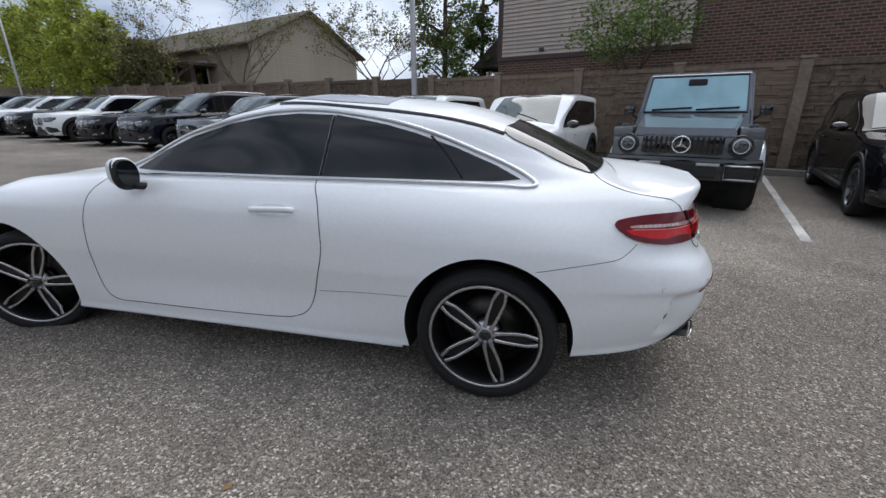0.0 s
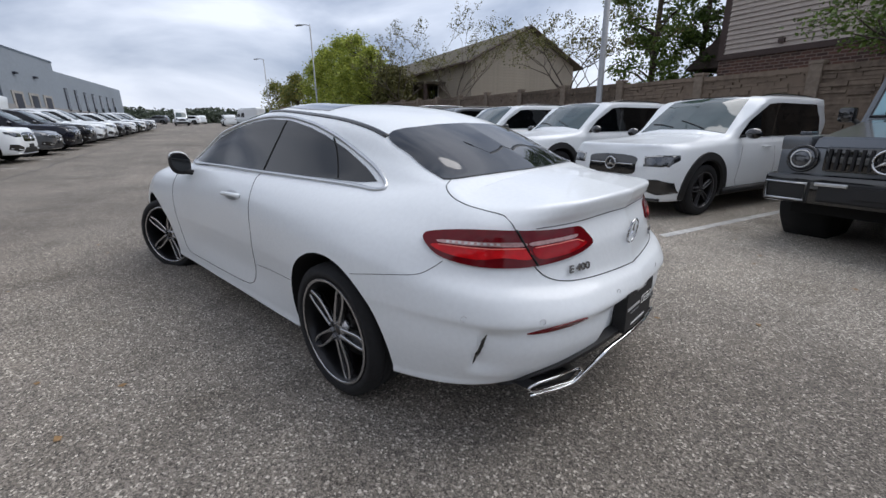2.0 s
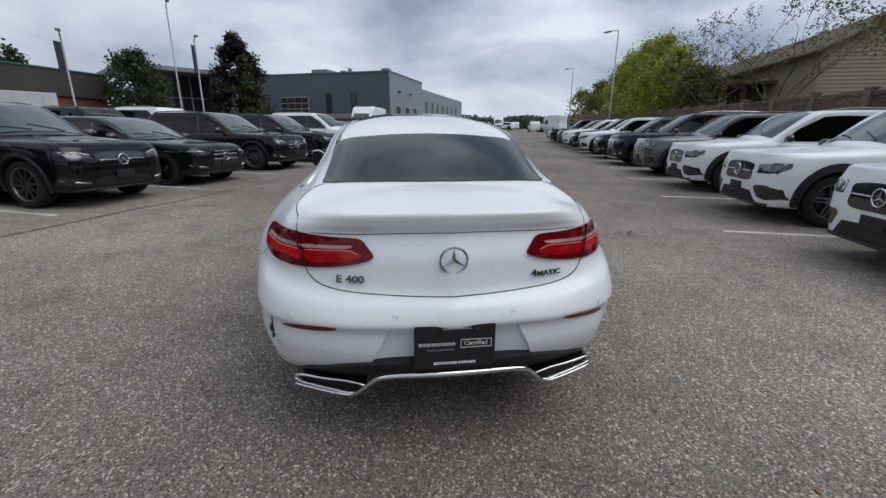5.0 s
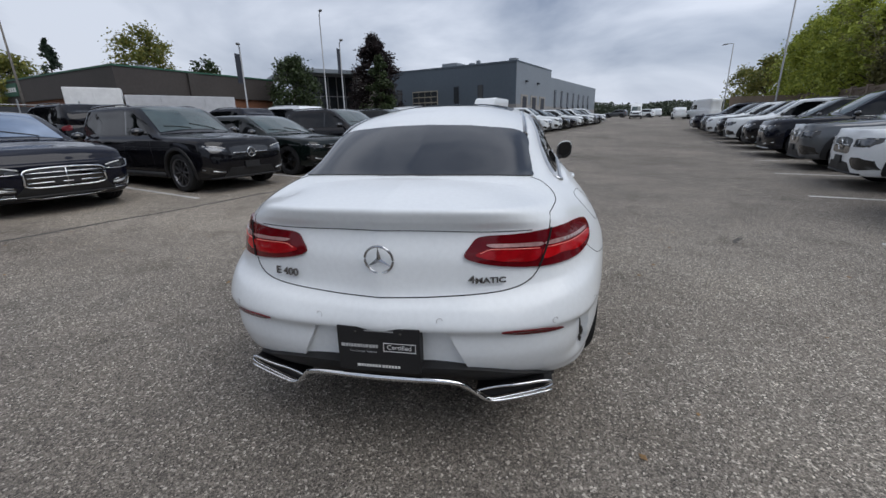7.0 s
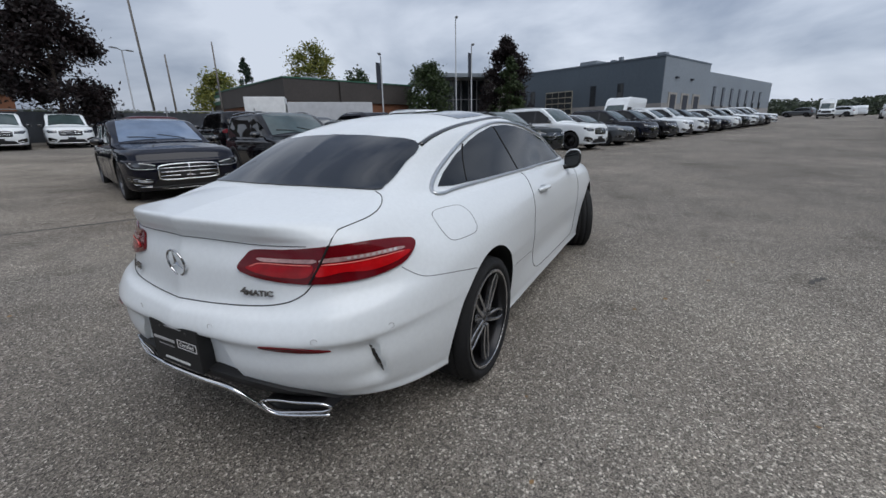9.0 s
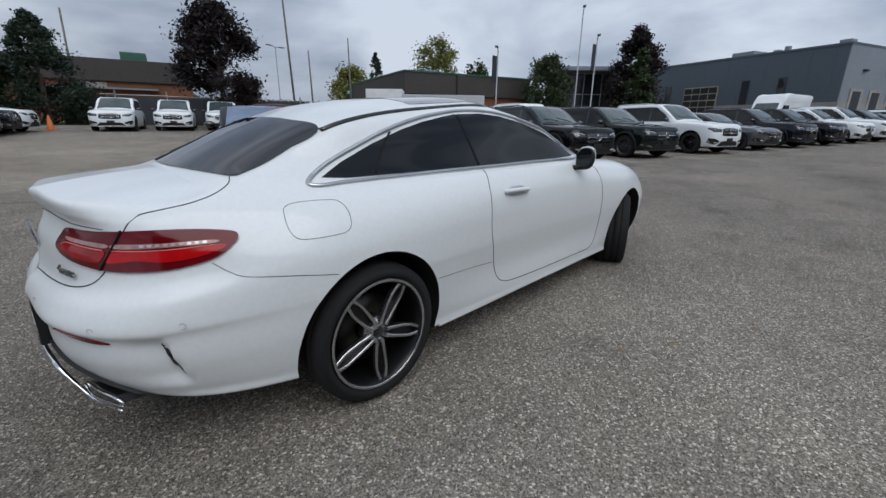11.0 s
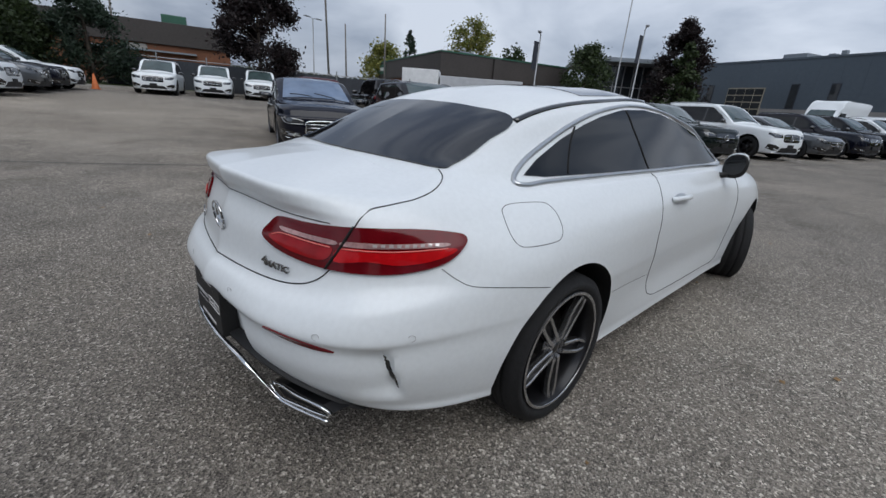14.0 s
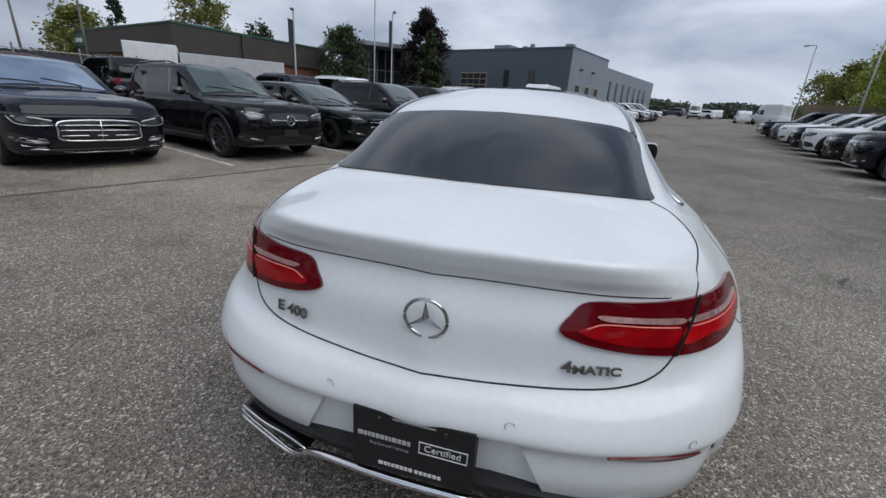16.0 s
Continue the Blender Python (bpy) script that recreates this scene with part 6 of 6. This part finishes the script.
# ---- tan gabled house farther along ----
tan = thing("gabled_house", on_lot(-24.0, 19.8), "tan-sided house with a long weathered gable roof", "house")
half, ez, pz, long = 4.7, 5.15, 7.45, 31.0
gb = bmesh.new()
ends = [[gb.verts.new((x, y, z)) for y, z in ((-half, 0), (half, 0), (half, ez), (0, pz), (-half, ez))] for x in (0.0, -long)]
gb.faces.new(ends[0])
gb.faces.new(ends[1][::-1])
for k in range(5):
    gb.faces.new((ends[0][k], ends[0][(k + 1) % 5], ends[1][(k + 1) % 5], ends[1][k]))
bmesh.ops.recalc_face_normals(gb, faces=gb.faces[:])
part("wall", gb, SIDING_TAN, tan, "tan horizontal siding")
fall = (pz - ez) / half
for sign in (-1, 1):
    rb = bmesh.new()
    t = .16
    ye, ze = sign * (half + .55), ez - .55 * fall + .02
    q = [rb.verts.new(p) for p in ((.5, 0, pz + .02), (.5, ye, ze), (-long - .5, ye, ze), (-long - .5, 0, pz + .02), (.5, 0, pz + t), (.5, ye, ze + t), (-long - .5, ye, ze + t), (-long - .5, 0, pz + t))]
    for f in ((0, 1, 2, 3), (4, 5, 6, 7), (0, 1, 5, 4), (1, 2, 6, 5), (2, 3, 7, 6), (3, 0, 4, 7)):
        rb.faces.new([q[i] for i in f])
    bmesh.ops.recalc_face_normals(rb, faces=rb.faces[:])
    part("roof", rb, ROOF_OLIVE, tan, "weathered brown shingles")
    part("gutter", tube_bm([(.5, ye - sign * .02, ze + .06), (-long - .5, ye - sign * .02, ze + .06)], .07, 6), TRIM, tan, smooth=60)
    rake = tube_bm([(.53, ye, ze + .06), (.53, 0, pz + .08)], .075, 4)
    part("rake_board", rake, TRIM, tan)
tboard = mesh_of("siding_line", box_bm((-.02, -half, 0, .035, half, .15)), SIDING_TAN)
for k in range(30):
    z = 1.6 + .19 * k
    f = 1.0 if z + .2 < ez else max(.03, (pz - z - .2) / (pz - ez))
    shared("siding_board", tboard, tan, Matrix.Translation((0, 0, z)) @ Matrix.Diagonal((1, f, 1, 1)))
fboard = mesh_of("front_siding_line", box_bm((-long, -half - .035, 0, 0, -half + .02, .15)), SIDING_TAN)
for k in range(18):
    shared("siding_board", fboard, tan, Matrix.Translation((0, 0, 1.6 + .19 * k)))
for x in (-5.5, -9.4, -13.6, -18.0, -22.5, -27.0):
    win = part("window", box_bm((x - .75, -half - .09, 2.75, x + .75, -half + .02, 4.35), bevel=.02), PRINT_WHITE, tan, "white-framed window")
    for x0, x1 in ((x - .65, x - .04), (x + .04, x + .65)):
        part("pane", box_bm((x0, -half - .11, 2.85, x1, -half - .06, 4.25)), PANE, win)
part("porch_roof", box_bm((-12.0, -half - 1.9, 3.9, -3.6, -half, 4.1), bevel=.03), ROOF_OLIVE, tan, "low porch roof")
for x in (-4.0, -7.8, -11.6):
    part("porch_post", box_bm((x - .14, -half - 1.75, 0, x + .14, -half - 1.47, 3.9)), TRIM, tan)

# ---- lamp posts ----
POLE = material("galvanised_pole", (0.33, 0.34, 0.35), 0.5, 0.6, grain=0.2, scale=20)


def lamp_post(m, high, arm=1.2, turn=0.0, r=.07, banner=None, label="tall grey car park lamp post", heads=1):
    post = thing("lamp_post", m, label, "lamp post")
    part("pole", lathe_bm([(.0001, 0), (r * 1.25, 0), (r * 1.2, .4), (r * 1.0, .45), (r * .7, high), (.0001, high)], 14, "Z"), POLE, post, smooth=50)
    for k in range(heads):
        t = radians(turn + 180 * k)
        d = Vector((math.cos(t), math.sin(t), 0))
        part("arm", tube_bm([Vector((0, 0, high - .05)), d * arm * .5 + Vector((0, 0, high + .06)), d * arm + Vector((0, 0, high + .08))], .035, 6), POLE, post, smooth=60)
        part("lamp_head", box_bm((-.32, -.13, -.05, .32, .13, .05), bevel=.03), POLE, post, m=Matrix.Translation(d * (arm + .15) + Vector((0, 0, high + .07))) @ Matrix.Rotation(t, 4, "Z"))
    if banner:
        part("banner", box_bm((.12, -.02, high - 2.6, .72, .02, high - .5), bevel=.006), banner, post, "dark banner on the pole")
    return post


BANNER = material("dark_blue_banner", (0.03, 0.035, 0.05), 0.7, grain=0.3, scale=6)
lamp_post(on_lot(-7.35, 9.25), 9.5, r=.095, turn=-90)
lamp_post(at(-32.6, 18.6), 8.7, 1.0, 200)
lamp_post(at(-52.4, 23.6), 8.2, 1.0, 200)
lamp_post(at(-38.6, -18.2), 10.4, 1.2, 30)
lamp_post(at(-36.6, -15.6), 7.6, 1.0, 30, banner=BANNER)
lamp_post(at(-29.3, -20.7), 6.4, .9, 30, banner=BANNER)
lamp_post(at(-20.6, -42.7), 7.4, .7, 20, heads=2)
WOOD_POLE = material("weathered_pole", (0.20, 0.185, 0.17), 0.9, grain=0.4, scale=20, bump=0.3)
for x, y, hh, lean in ((-19.7, -37.7, 15.0, 2.2), (-28.2, -40.7, 9.0, 0.6), (-23.6, -41.2, 7.3, 1.2), (-4.2, -46.0, 8.6, -1.5)):
    pole = thing("utility_pole", at(x, y) @ Matrix.Rotation(radians(lean), 4, "Y"), "tall weathered utility pole", "utility pole")
    part("shaft", lathe_bm([(.0001, -.3), (.11, -.3), (.065, hh), (.0001, hh)], 12, "Z"), WOOD_POLE, pole, smooth=50)
    if hh == 15.0:
        part("crossbar", tube_bm([(-.7, 0, hh - .9), (.7, 0, hh - .9)], .05, 6), WOOD_POLE, pole, smooth=50)

# ---- grey service building ----
CLAD = material("grey_cladding", (0.092, 0.118, 0.145), 0.55, 0.2, grain=0.12, scale=3)
CLAD_LIGHT = material("pale_grey_cladding", (0.235, 0.265, 0.295), 0.55, 0.2, grain=0.12, scale=3)
BLOCK = material("pale_block_base", (0.30, 0.29, 0.28), 0.85, grain=0.2, scale=10)
DOOR_LIGHT = material("pale_door_rail", (0.40, 0.36, 0.28), 0.3, grain=0.4, scale=4)
GB = Matrix.Translation((-57.6, 0.1, rise(-57.6, 0.1))) @ Matrix.Rotation(-LOT + radians(-4), 4, "Z")
hall = thing("service_building", GB, "grey metal-clad service building with bay doors", "building")
part("wall", box_bm((-14.0, -34.0, 0, 0, 0, 7.9), bevel=.03), CLAD, hall, "dark grey metal cladding")
part("side_wall", box_bm((-14.0, 0, 0, -.02, .06, 7.86)), CLAD_LIGHT, hall, "pale grey metal cladding")
part("rear_block", box_bm((-44.0, -30.0, 0, -14.0, .05, 7.0), bevel=.03), CLAD_LIGHT, hall, "pale grey metal cladding")
part("base_band", box_bm((-44.02, -34.02, 0, .03, .10, 2.6)), BLOCK, hall, "pale block base")
part("roof_edge", box_bm((-14.1, -34.1, 7.85, .08, .1, 8.05)), CLAD, hall)
for k in range(16):
    part("cladding_joint", box_bm((.0, -2.1 * k - 1.0, 2.6, .012, -2.1 * k - .98, 7.85)), CLAD, hall)
door = part("bay_door", box_bm((-.05, -17.0, 0, .08, -12.4, 4.95), bevel=.01), DOOR_LIGHT, hall, "glazed sectional bay door with pale rails")
for r_ in range(6):
    for c_ in range(4):
        part("door_pane", box_bm((.07, -16.9 + 1.12 * c_, .18 + .79 * r_, .10, -15.86 + 1.12 * c_, .86 + .79 * r_)), PANE, door)
for y in (-5.3, -9.2, -19.5, -23.5):
    win = part("slit_window", box_bm((-.02, y - .45, 2.6, .05, y + .45, 5.3), bevel=.01), BANNER, hall, "tall narrow window")
    part("pane", box_bm((.04, y - .36, 2.7, .06, y + .36, 5.2)), PANE, win)
for k, x in enumerate((-2.9, -6.6, -10.2)):
    win = part("side_door", box_bm((x - 1.2, .02, 0, x + 1.2, .14, 3.9), bevel=.01), CONCRETE, hall, "pale-framed bay door")
    part("pane", box_bm((x - .75, .12, .1, x + .75, .17, 3.65)), BANNER, win)
for y, x in ((.12, -3.4), (.12, -8.0)):
    part("wall_lamp", box_bm((x - .3, .02, 5.55, x + .3, .35, 5.75), bevel=.03), BANNER, hall)
for k in range(7):
    x = -16.5 - 3.6 * k
    win = part("slit_window", box_bm((x - .45, .02, 2.4, x + .45, .14, 5.2), bevel=.01), BANNER, hall, "tall narrow window")
    part("pane", box_bm((x - .36, .12, 2.5, x + .36, .16, 5.1)), PANE, win)
for x, y, s, hh in ((-4, -12, 1.3, .9), (-3.5, -8.5, .35, .7), (-3, -7.2, .25, .9), (-1.2, -.9, .5, .45)):
    part("roof_unit", box_bm((x - s, y - s, 7.9, x + s, y + s, 8.0 + hh), bevel=.05), CLAD_LIGHT, hall)

# ---- glazed showroom with a flat canopy ----
show = thing("showroom", at(-49.0, -22.0, 0, 40), "pale showroom with a glazed front and a flat roof", "building")
part("wall", box_bm((-9, 2.5, 0, 2, 6.5, 6.2), bevel=.03), CONCRETE, show, "pale concrete wall")
part("roof", box_bm((-9.6, -6.0, 6.0, 2.6, 7.0, 6.45), bevel=.04), CLAD_LIGHT, show)
part("glass_front", box_bm((-.2, -4.8, 0, 0, 2.5, 5.9)), PANE, show, "tall dark glazing")
for k in range(8):
    part("mullion", box_bm((-.05, -4.8 + 1.04 * k, 0, .12, -4.7 + 1.04 * k, 5.95)), PRINT_GREY, show)
for z in (1.9, 3.6):
    part("transom", box_bm((-.03, -4.8, z, .08, 2.5, z + .08)), PRINT_GREY, show)

# ---- low brick shop with a dark band roof ----
ORANGE_BRICK = material("orange_brick", (0.20, 0.085, 0.045), 0.9, grain=0.3, scale=14, bump=0.3)
BAND = material("dark_brown_band", (0.055, 0.047, 0.043), 0.7, grain=0.2, scale=5)
GREEN = material("green_trim", (0.03, 0.11, 0.07), 0.6, grain=0.15, scale=5)
shop = thing("low_shop", at(-28.1, -31.0, 0, -18.5), "low orange brick shop with a dark fascia and green roof edge", "building")
part("wall", box_bm((-15.0, -21.2, 0, 0, 0, 3.4)), ORANGE_BRICK, shop, "orange brick wall")
part("fascia", box_bm((-15.2, -21.4, 3.1, .25, .25, 5.15), bevel=.03), BAND, shop, "dark brown fascia")
part("roof_edge", box_bm((-15.3, -21.5, 5.15, .32, .32, 5.28)), GREEN, shop, "green roof edge")
part("sign", box_bm((.25, -21.2, 3.7, .36, -18.0, 4.9), bevel=.02), GREEN, shop, "green shop sign")
for k in range(5):
    part("sign_bar", box_bm((.35, -20.9 + .56 * k, 4.1, .38, -20.5 + .56 * k, 4.5)), PRINT_WHITE, shop)
part("pilaster", box_bm((-6.4, .2, 0, -5.6, .5, 5.1), bevel=.02), BAND, shop)
for x in (-8.2, -10.6):
    part("shop_door", box_bm((x - .5, -.02, 0, x + .5, .06, 2.2)), PANE, shop)
part("roof_unit", box_bm((-5.0, -5.0, 5.15, -3.4, -3.0, 5.8), bevel=.04), CLAD_LIGHT, shop)
west = thing("brick_unit", at(-11.5, -40.0, 0, 76), "brown brick unit with a dark roof band", "building")
part("wall", box_bm((-10, -26, 0, 0, 0, 3.4)), ORANGE_BRICK, west, "orange brown brick wall")
part("fascia", box_bm((-10.2, -26.2, 3.1, .2, .2, 4.75), bevel=.03), BAND, west, "dark brown fascia")
part("window", box_bm((-.02, -7.6, 2.55, .06, -5.9, 3.0)), CONCRETE, west, "small white window")
part("canopy", box_bm((0, -9.5, 2.5, .5, -2.5, 2.62)), CLAD_LIGHT, west, "thin pale canopy")
part("roof_vent", box_bm((-3, -4.8, 4.75, -1.5, -3.0, 5.55), bevel=.1), GREEN, west)

# ---- white trailers ----
# light is put into the paint: white for the sun-facing box, grey for the other
TRAILER_SHADED = material("trailer_shaded_grey", (0.50, 0.51, 0.53), 0.5, grain=0.15, scale=3)
TRAILER_SUNLIT = material("trailer_sunlit_white", (0.80, 0.81, 0.81), 0.5, grain=0.15, scale=3)
for x, y, ln, hh, turn, hue, mat in ((-22.0, -26.6, 2.9, 3.05, 44, "white", TRAILER_SUNLIT), (-25.6, -23.4, 6.6, 2.7, 47, "pale grey", TRAILER_SHADED)):
    tr = thing("trailer", at(x, y, 0, turn), f"{hue} box trailer with the light painted into its tone, standing behind the mesh fence", "trailer")
    part("box", box_bm((-1.2, -ln / 2, .7, 1.2, ln / 2, hh), bevel=.04), mat, tr)
    part("frame", box_bm((-1.0, -ln / 2, .5, 1.0, ln / 2, .7)), PLASTIC, tr)
    for yy in (-ln / 4, ln / 4):
        for sx in (-1, 1):
            part("wheel", lathe_bm([(.0001, -.12), (.45, -.12), (.48, 0), (.45, .12), (.0001, .12)], 18, "X", centre=(sx * 1.0, yy, .46)), TYRE, tr, smooth=40)
    for k in range(5):
        part("rib", box_bm((1.2, -ln / 2 + ln * (k + .5) / 5, .75, 1.225, -ln / 2 + ln * (k + .5) / 5 + .05, hh - .05)), mat, tr)

# ---- mesh fence with dark screening ----
MESH = material("dark_screen", (0.045, 0.05, 0.06), 0.85, grain=0.35, scale=20)
screen = thing("screen_fence", Matrix.Identity(4), "chain-link fence with dark screening", "fence", kind="structure")
line_pts = [Vector((-2.0 - 2.6 * k, -33.0 + 1.02 * k, 0)) for k in range(12)]
for p, q in zip(line_pts, line_pts[1:]):
    mid_p = (p + q) / 2
    turn = math.degrees(math.atan2(q.y - p.y, q.x - p.x))
    ln = (q - p).length
    part("screen_panel", box_bm((-ln / 2, -.02, .1, ln / 2, .02, 1.85)), MESH, screen, m=at(mid_p.x, mid_p.y, 0, turn))
    part("rail", tube_bm([(-ln / 2, 0, 1.95), (ln / 2, 0, 1.95)], .03, 6), POLE, screen, m=at(mid_p.x, mid_p.y, 0, turn))
    part("post", lathe_bm([(.0001, 0), (.045, 0), (.045, 2.2), (.0001, 2.25)], 8, "Z"), POLE, screen, m=at(p.x, p.y))

# ---- grass and trees at the lot's far end ----
gs = bmesh.new()
rows_ = []
for k in range(22):
    x = 14 - 2.4 * k
    y0 = -29.2 - .1 * k
    rows_.append([gs.verts.new((x, y0 - d, rise(x, y0 - d) + (.12 if d else .10))) for d in (0, 1.5, 3.5, 6)])
for p, q in zip(rows_, rows_[1:]):
    for k in range(3):
        gs.faces.new((p[k], p[k + 1], q[k + 1], q[k]))
bmesh.ops.recalc_face_normals(gs, faces=gs.faces[:])
for f in gs.faces:
    if f.normal.z < 0:
        f.normal_flip()
tagged(new("grass_verge", mesh_of("grass_verge", gs, GRASS)), "rough grass verge behind the last cars", "grass", kind="structure")
kb = bmesh.new()
for p, q in zip(range(21), range(1, 22)):
    quad = []
    for k in (p, q):
        x, y0 = 14 - 2.4 * k, -29.2 - .1 * k
        quad.append((Vector((x, y0, rise(x, y0))), Vector((x, y0 + .15, rise(x, y0 + .15)))))
    (a0, a1), (b0, b1) = quad
    lo = [kb.verts.new(v - Vector((0, 0, .1))) for v in (a0, a1, b1, b0)]
    hi = [kb.verts.new(v + Vector((0, 0, .14))) for v in (a0, a1, b1, b0)]
    kb.faces.new(hi)
    for i in range(4):
        kb.faces.new((lo[i], lo[(i + 1) % 4], hi[(i + 1) % 4], hi[i]))
bmesh.ops.recalc_face_normals(kb, faces=kb.faces[:])
tagged(new("kerb", mesh_of("kerb", kb, CONCRETE)), "pale concrete kerb along the grass", "kerb", kind="structure")
CONE = material("traffic_cone_orange", (0.62, 0.16, 0.04), 0.6, grain=0.25, scale=15)
cone = thing("traffic_cone", at(-.9, -27.2), "orange traffic cone beside the kerb", "traffic cone")
part("cone_body", lathe_bm([(.17, .04), (.03, .74), (.0001, .74)], 20, "Z"), CONE, cone, smooth=40)
part("cone_base", box_bm((-.2, -.2, 0, .2, .2, .04), bevel=.01), CONE, cone)

dense_tree("maple", at(-10.2, -29.6), 7.6, 2.6, 1.5, LEAF_PURPLE, 22000, .115, "dark purple-leaved maple behind the white cars", 51, .3)
dense_tree("spruce", at(-1.3, -31.8), 6.0, 2.7, .3, LEAF_SPRUCE, 22000, .09, "dark green spruce at the end of the lot", 52, .95)
for k, (x, y, hh, rr) in enumerate(((4.3, -29.0, 7.0, 2.6), (8.0, -27.5, 8.5, 3.6), (12.5, -24.0, 8.5, 3.6), (17.0, -19.0, 8.5, 3.6), (1.7, -33.0, 4.0, 2.0))):
    dense_tree("broadleaf_tree", at(x, y), hh, rr, .6, LEAF_DARK, 26000, .095, "large dark green tree behind the parked cars", 60 + k, .15)
dense_tree("maple", at(-46.0, -15.5), 9.5, 3.2, .9, LEAF_PURPLE, 15000, .14, "dark purple-leaved tree in front of the service building", 70, .65)
dense_tree("shrub_tree", at(-44.2, -14.4), 7.3, 2.1, .3, LEAF_DARK, 7000, .16, "dark green upright shrub tree", 71, .75)
dense_tree("broadleaf_tree", at(-41.0, -22.8), 6.8, 2.5, .8, LEAF_DARK, 7500, .16, "round olive-green tree beside the shop", 72, .1)
dense_tree("broadleaf_tree", at(-52.0, -50.6), 12.5, 4.0, 1.5, LEAF_AUTUMN, 8000, .2, "tall yellow-green tree behind the shop", 73, .1)
dense_tree("broadleaf_tree", at(-36.5, -52.5), 6.8, 3.4, 1.0, LEAF_AUTUMN, 5200, .2, "yellow-green tree behind the shop", 74, .1)
dense_tree("spruce", at(-41.5, -53.3), 9.8, 2.4, .4, LEAF_SPRUCE, 4200, .16, "small dark spruce behind the shop", 75, .95)
dense_tree("broadleaf_tree", at(-45.2, -36.2), 7.7, 1.8, 3.0, LEAF_DARK, 1500, .2, "dark tree top behind the shop", 76, .1)

# ---- white vans and the far end of the aisle ----
def make_van():
    van = thing("van", at(-79.2, 21.0, 0, 166), "white high-roof van standing in the aisle", "van")
    rows = car_lines(3.66, .98, 1.2, .98, 2.68, 1.22, 1.25, .35, 1.35, 4.75, 2.62, .30, .05)
    bm = loft_bm(rows, 5, 3)
    sk = Skin(bm)
    part("body", bm, WHITE, van, smooth=30)
    part("windscreen", pane_bm([(.78, 1.36), (.66, 2.1), (-.66, 2.1), (-.78, 1.36)], lambda a, b, s, d: sk.front(abs(a), b, 1 if a >= 0 else -1, d), 1, .01, 5, 6, crisp=True), SCREEN, van, smooth=40)
    part("grille", pane_bm([(.5, .75), (.5, 1.05), (-.5, 1.05), (-.5, .75)], lambda a, b, s, d: sk.front(abs(a), b, 1 if a >= 0 else -1, d), 1, .01, 5, 6, crisp=True), PLASTIC, van, smooth=40)
    part("bumper", box_bm((-1.02, -.9, .32, -.6, .9, .62), bevel=.05), PLASTIC, van, smooth=30)
    for sign in (-1, 1):
        part("side_window", pane_bm([(.75, 1.35), (1.1, 1.95), (1.75, 1.95), (1.75, 1.35)], sk.side, sign, .008, 4, 4, crisp=True), TINT, van, smooth=40)
        part("headlamp", pane_bm([(.60, .92), (.62, 1.15), (.84, 1.15), (.84, .92)], sk.front, sign, .01, 4, 4), LAMP_GLASS, van, smooth=40)
        for ax in (0, 3.66):
            put_wheel(van, DARK_WHEEL, pose(ax, sign * .9, .36, 0, 0, 0 if sign > 0 else 180), full=False)
    return van


van = make_van()
far = "vehicles at the end of the aisle"
tagged(van, group=far)
for x, y, turn in ((-68.0, 26.5, 10), (-77.0, 29.5, 10)):
    tagged(copy_thing(van, at(x, y, 0, turn)), "white van parked beside the end wall", "van", far)
for x, y, src, colour, turn in ((-70.0, 24.8, BOXY, "white", -14), (-95, 27.5, SEDAN, "grey", -14), (-100, 30.5, BOXY, "white", -14), (-92, 24, MID, "white", 60), (-97, 20, MID, "grey", 60)):
    park(src, at(x, y, 0, turn), colour, far, "far down the aisle")
van2 = copy_thing(van, on_lot(-31.0, -13.2, 180))
tagged(van2, "white high-roof van parked behind the row", "van", far)

# ---- far tree line and houses on the horizon ----
FAR_LEAF = leaf_material("far_leaves", (0.075, 0.095, 0.06), (0.03, 0.04, 0.028))
r = random.Random(9)
vs, fs = [], []
for k in range(460):
    ang = radians(r.uniform(120, 262))
    d = r.uniform(115, 185)
    if 195 < math.degrees(ang) < 205:
        d += 20
    cx, cy = d * math.cos(ang), d * math.sin(ang)
    base, hh = rise(cx, cy), r.uniform(2.0, 4.2)
    for _ in range(300):
        f = r.random() ** 1.7
        p = Vector((cx + r.gauss(0, 4.2) * (1.1 - .6 * f), cy + r.gauss(0, 4.2) * (1.1 - .6 * f), base + hh * f))
        add_leaf(vs, fs, p, r.uniform(.35, .7), r)
tagged(new("far_woods", leaves_mesh("far_woods", vs, fs, FAR_LEAF)), "distant line of trees on the horizon", "trees", kind="stuff")
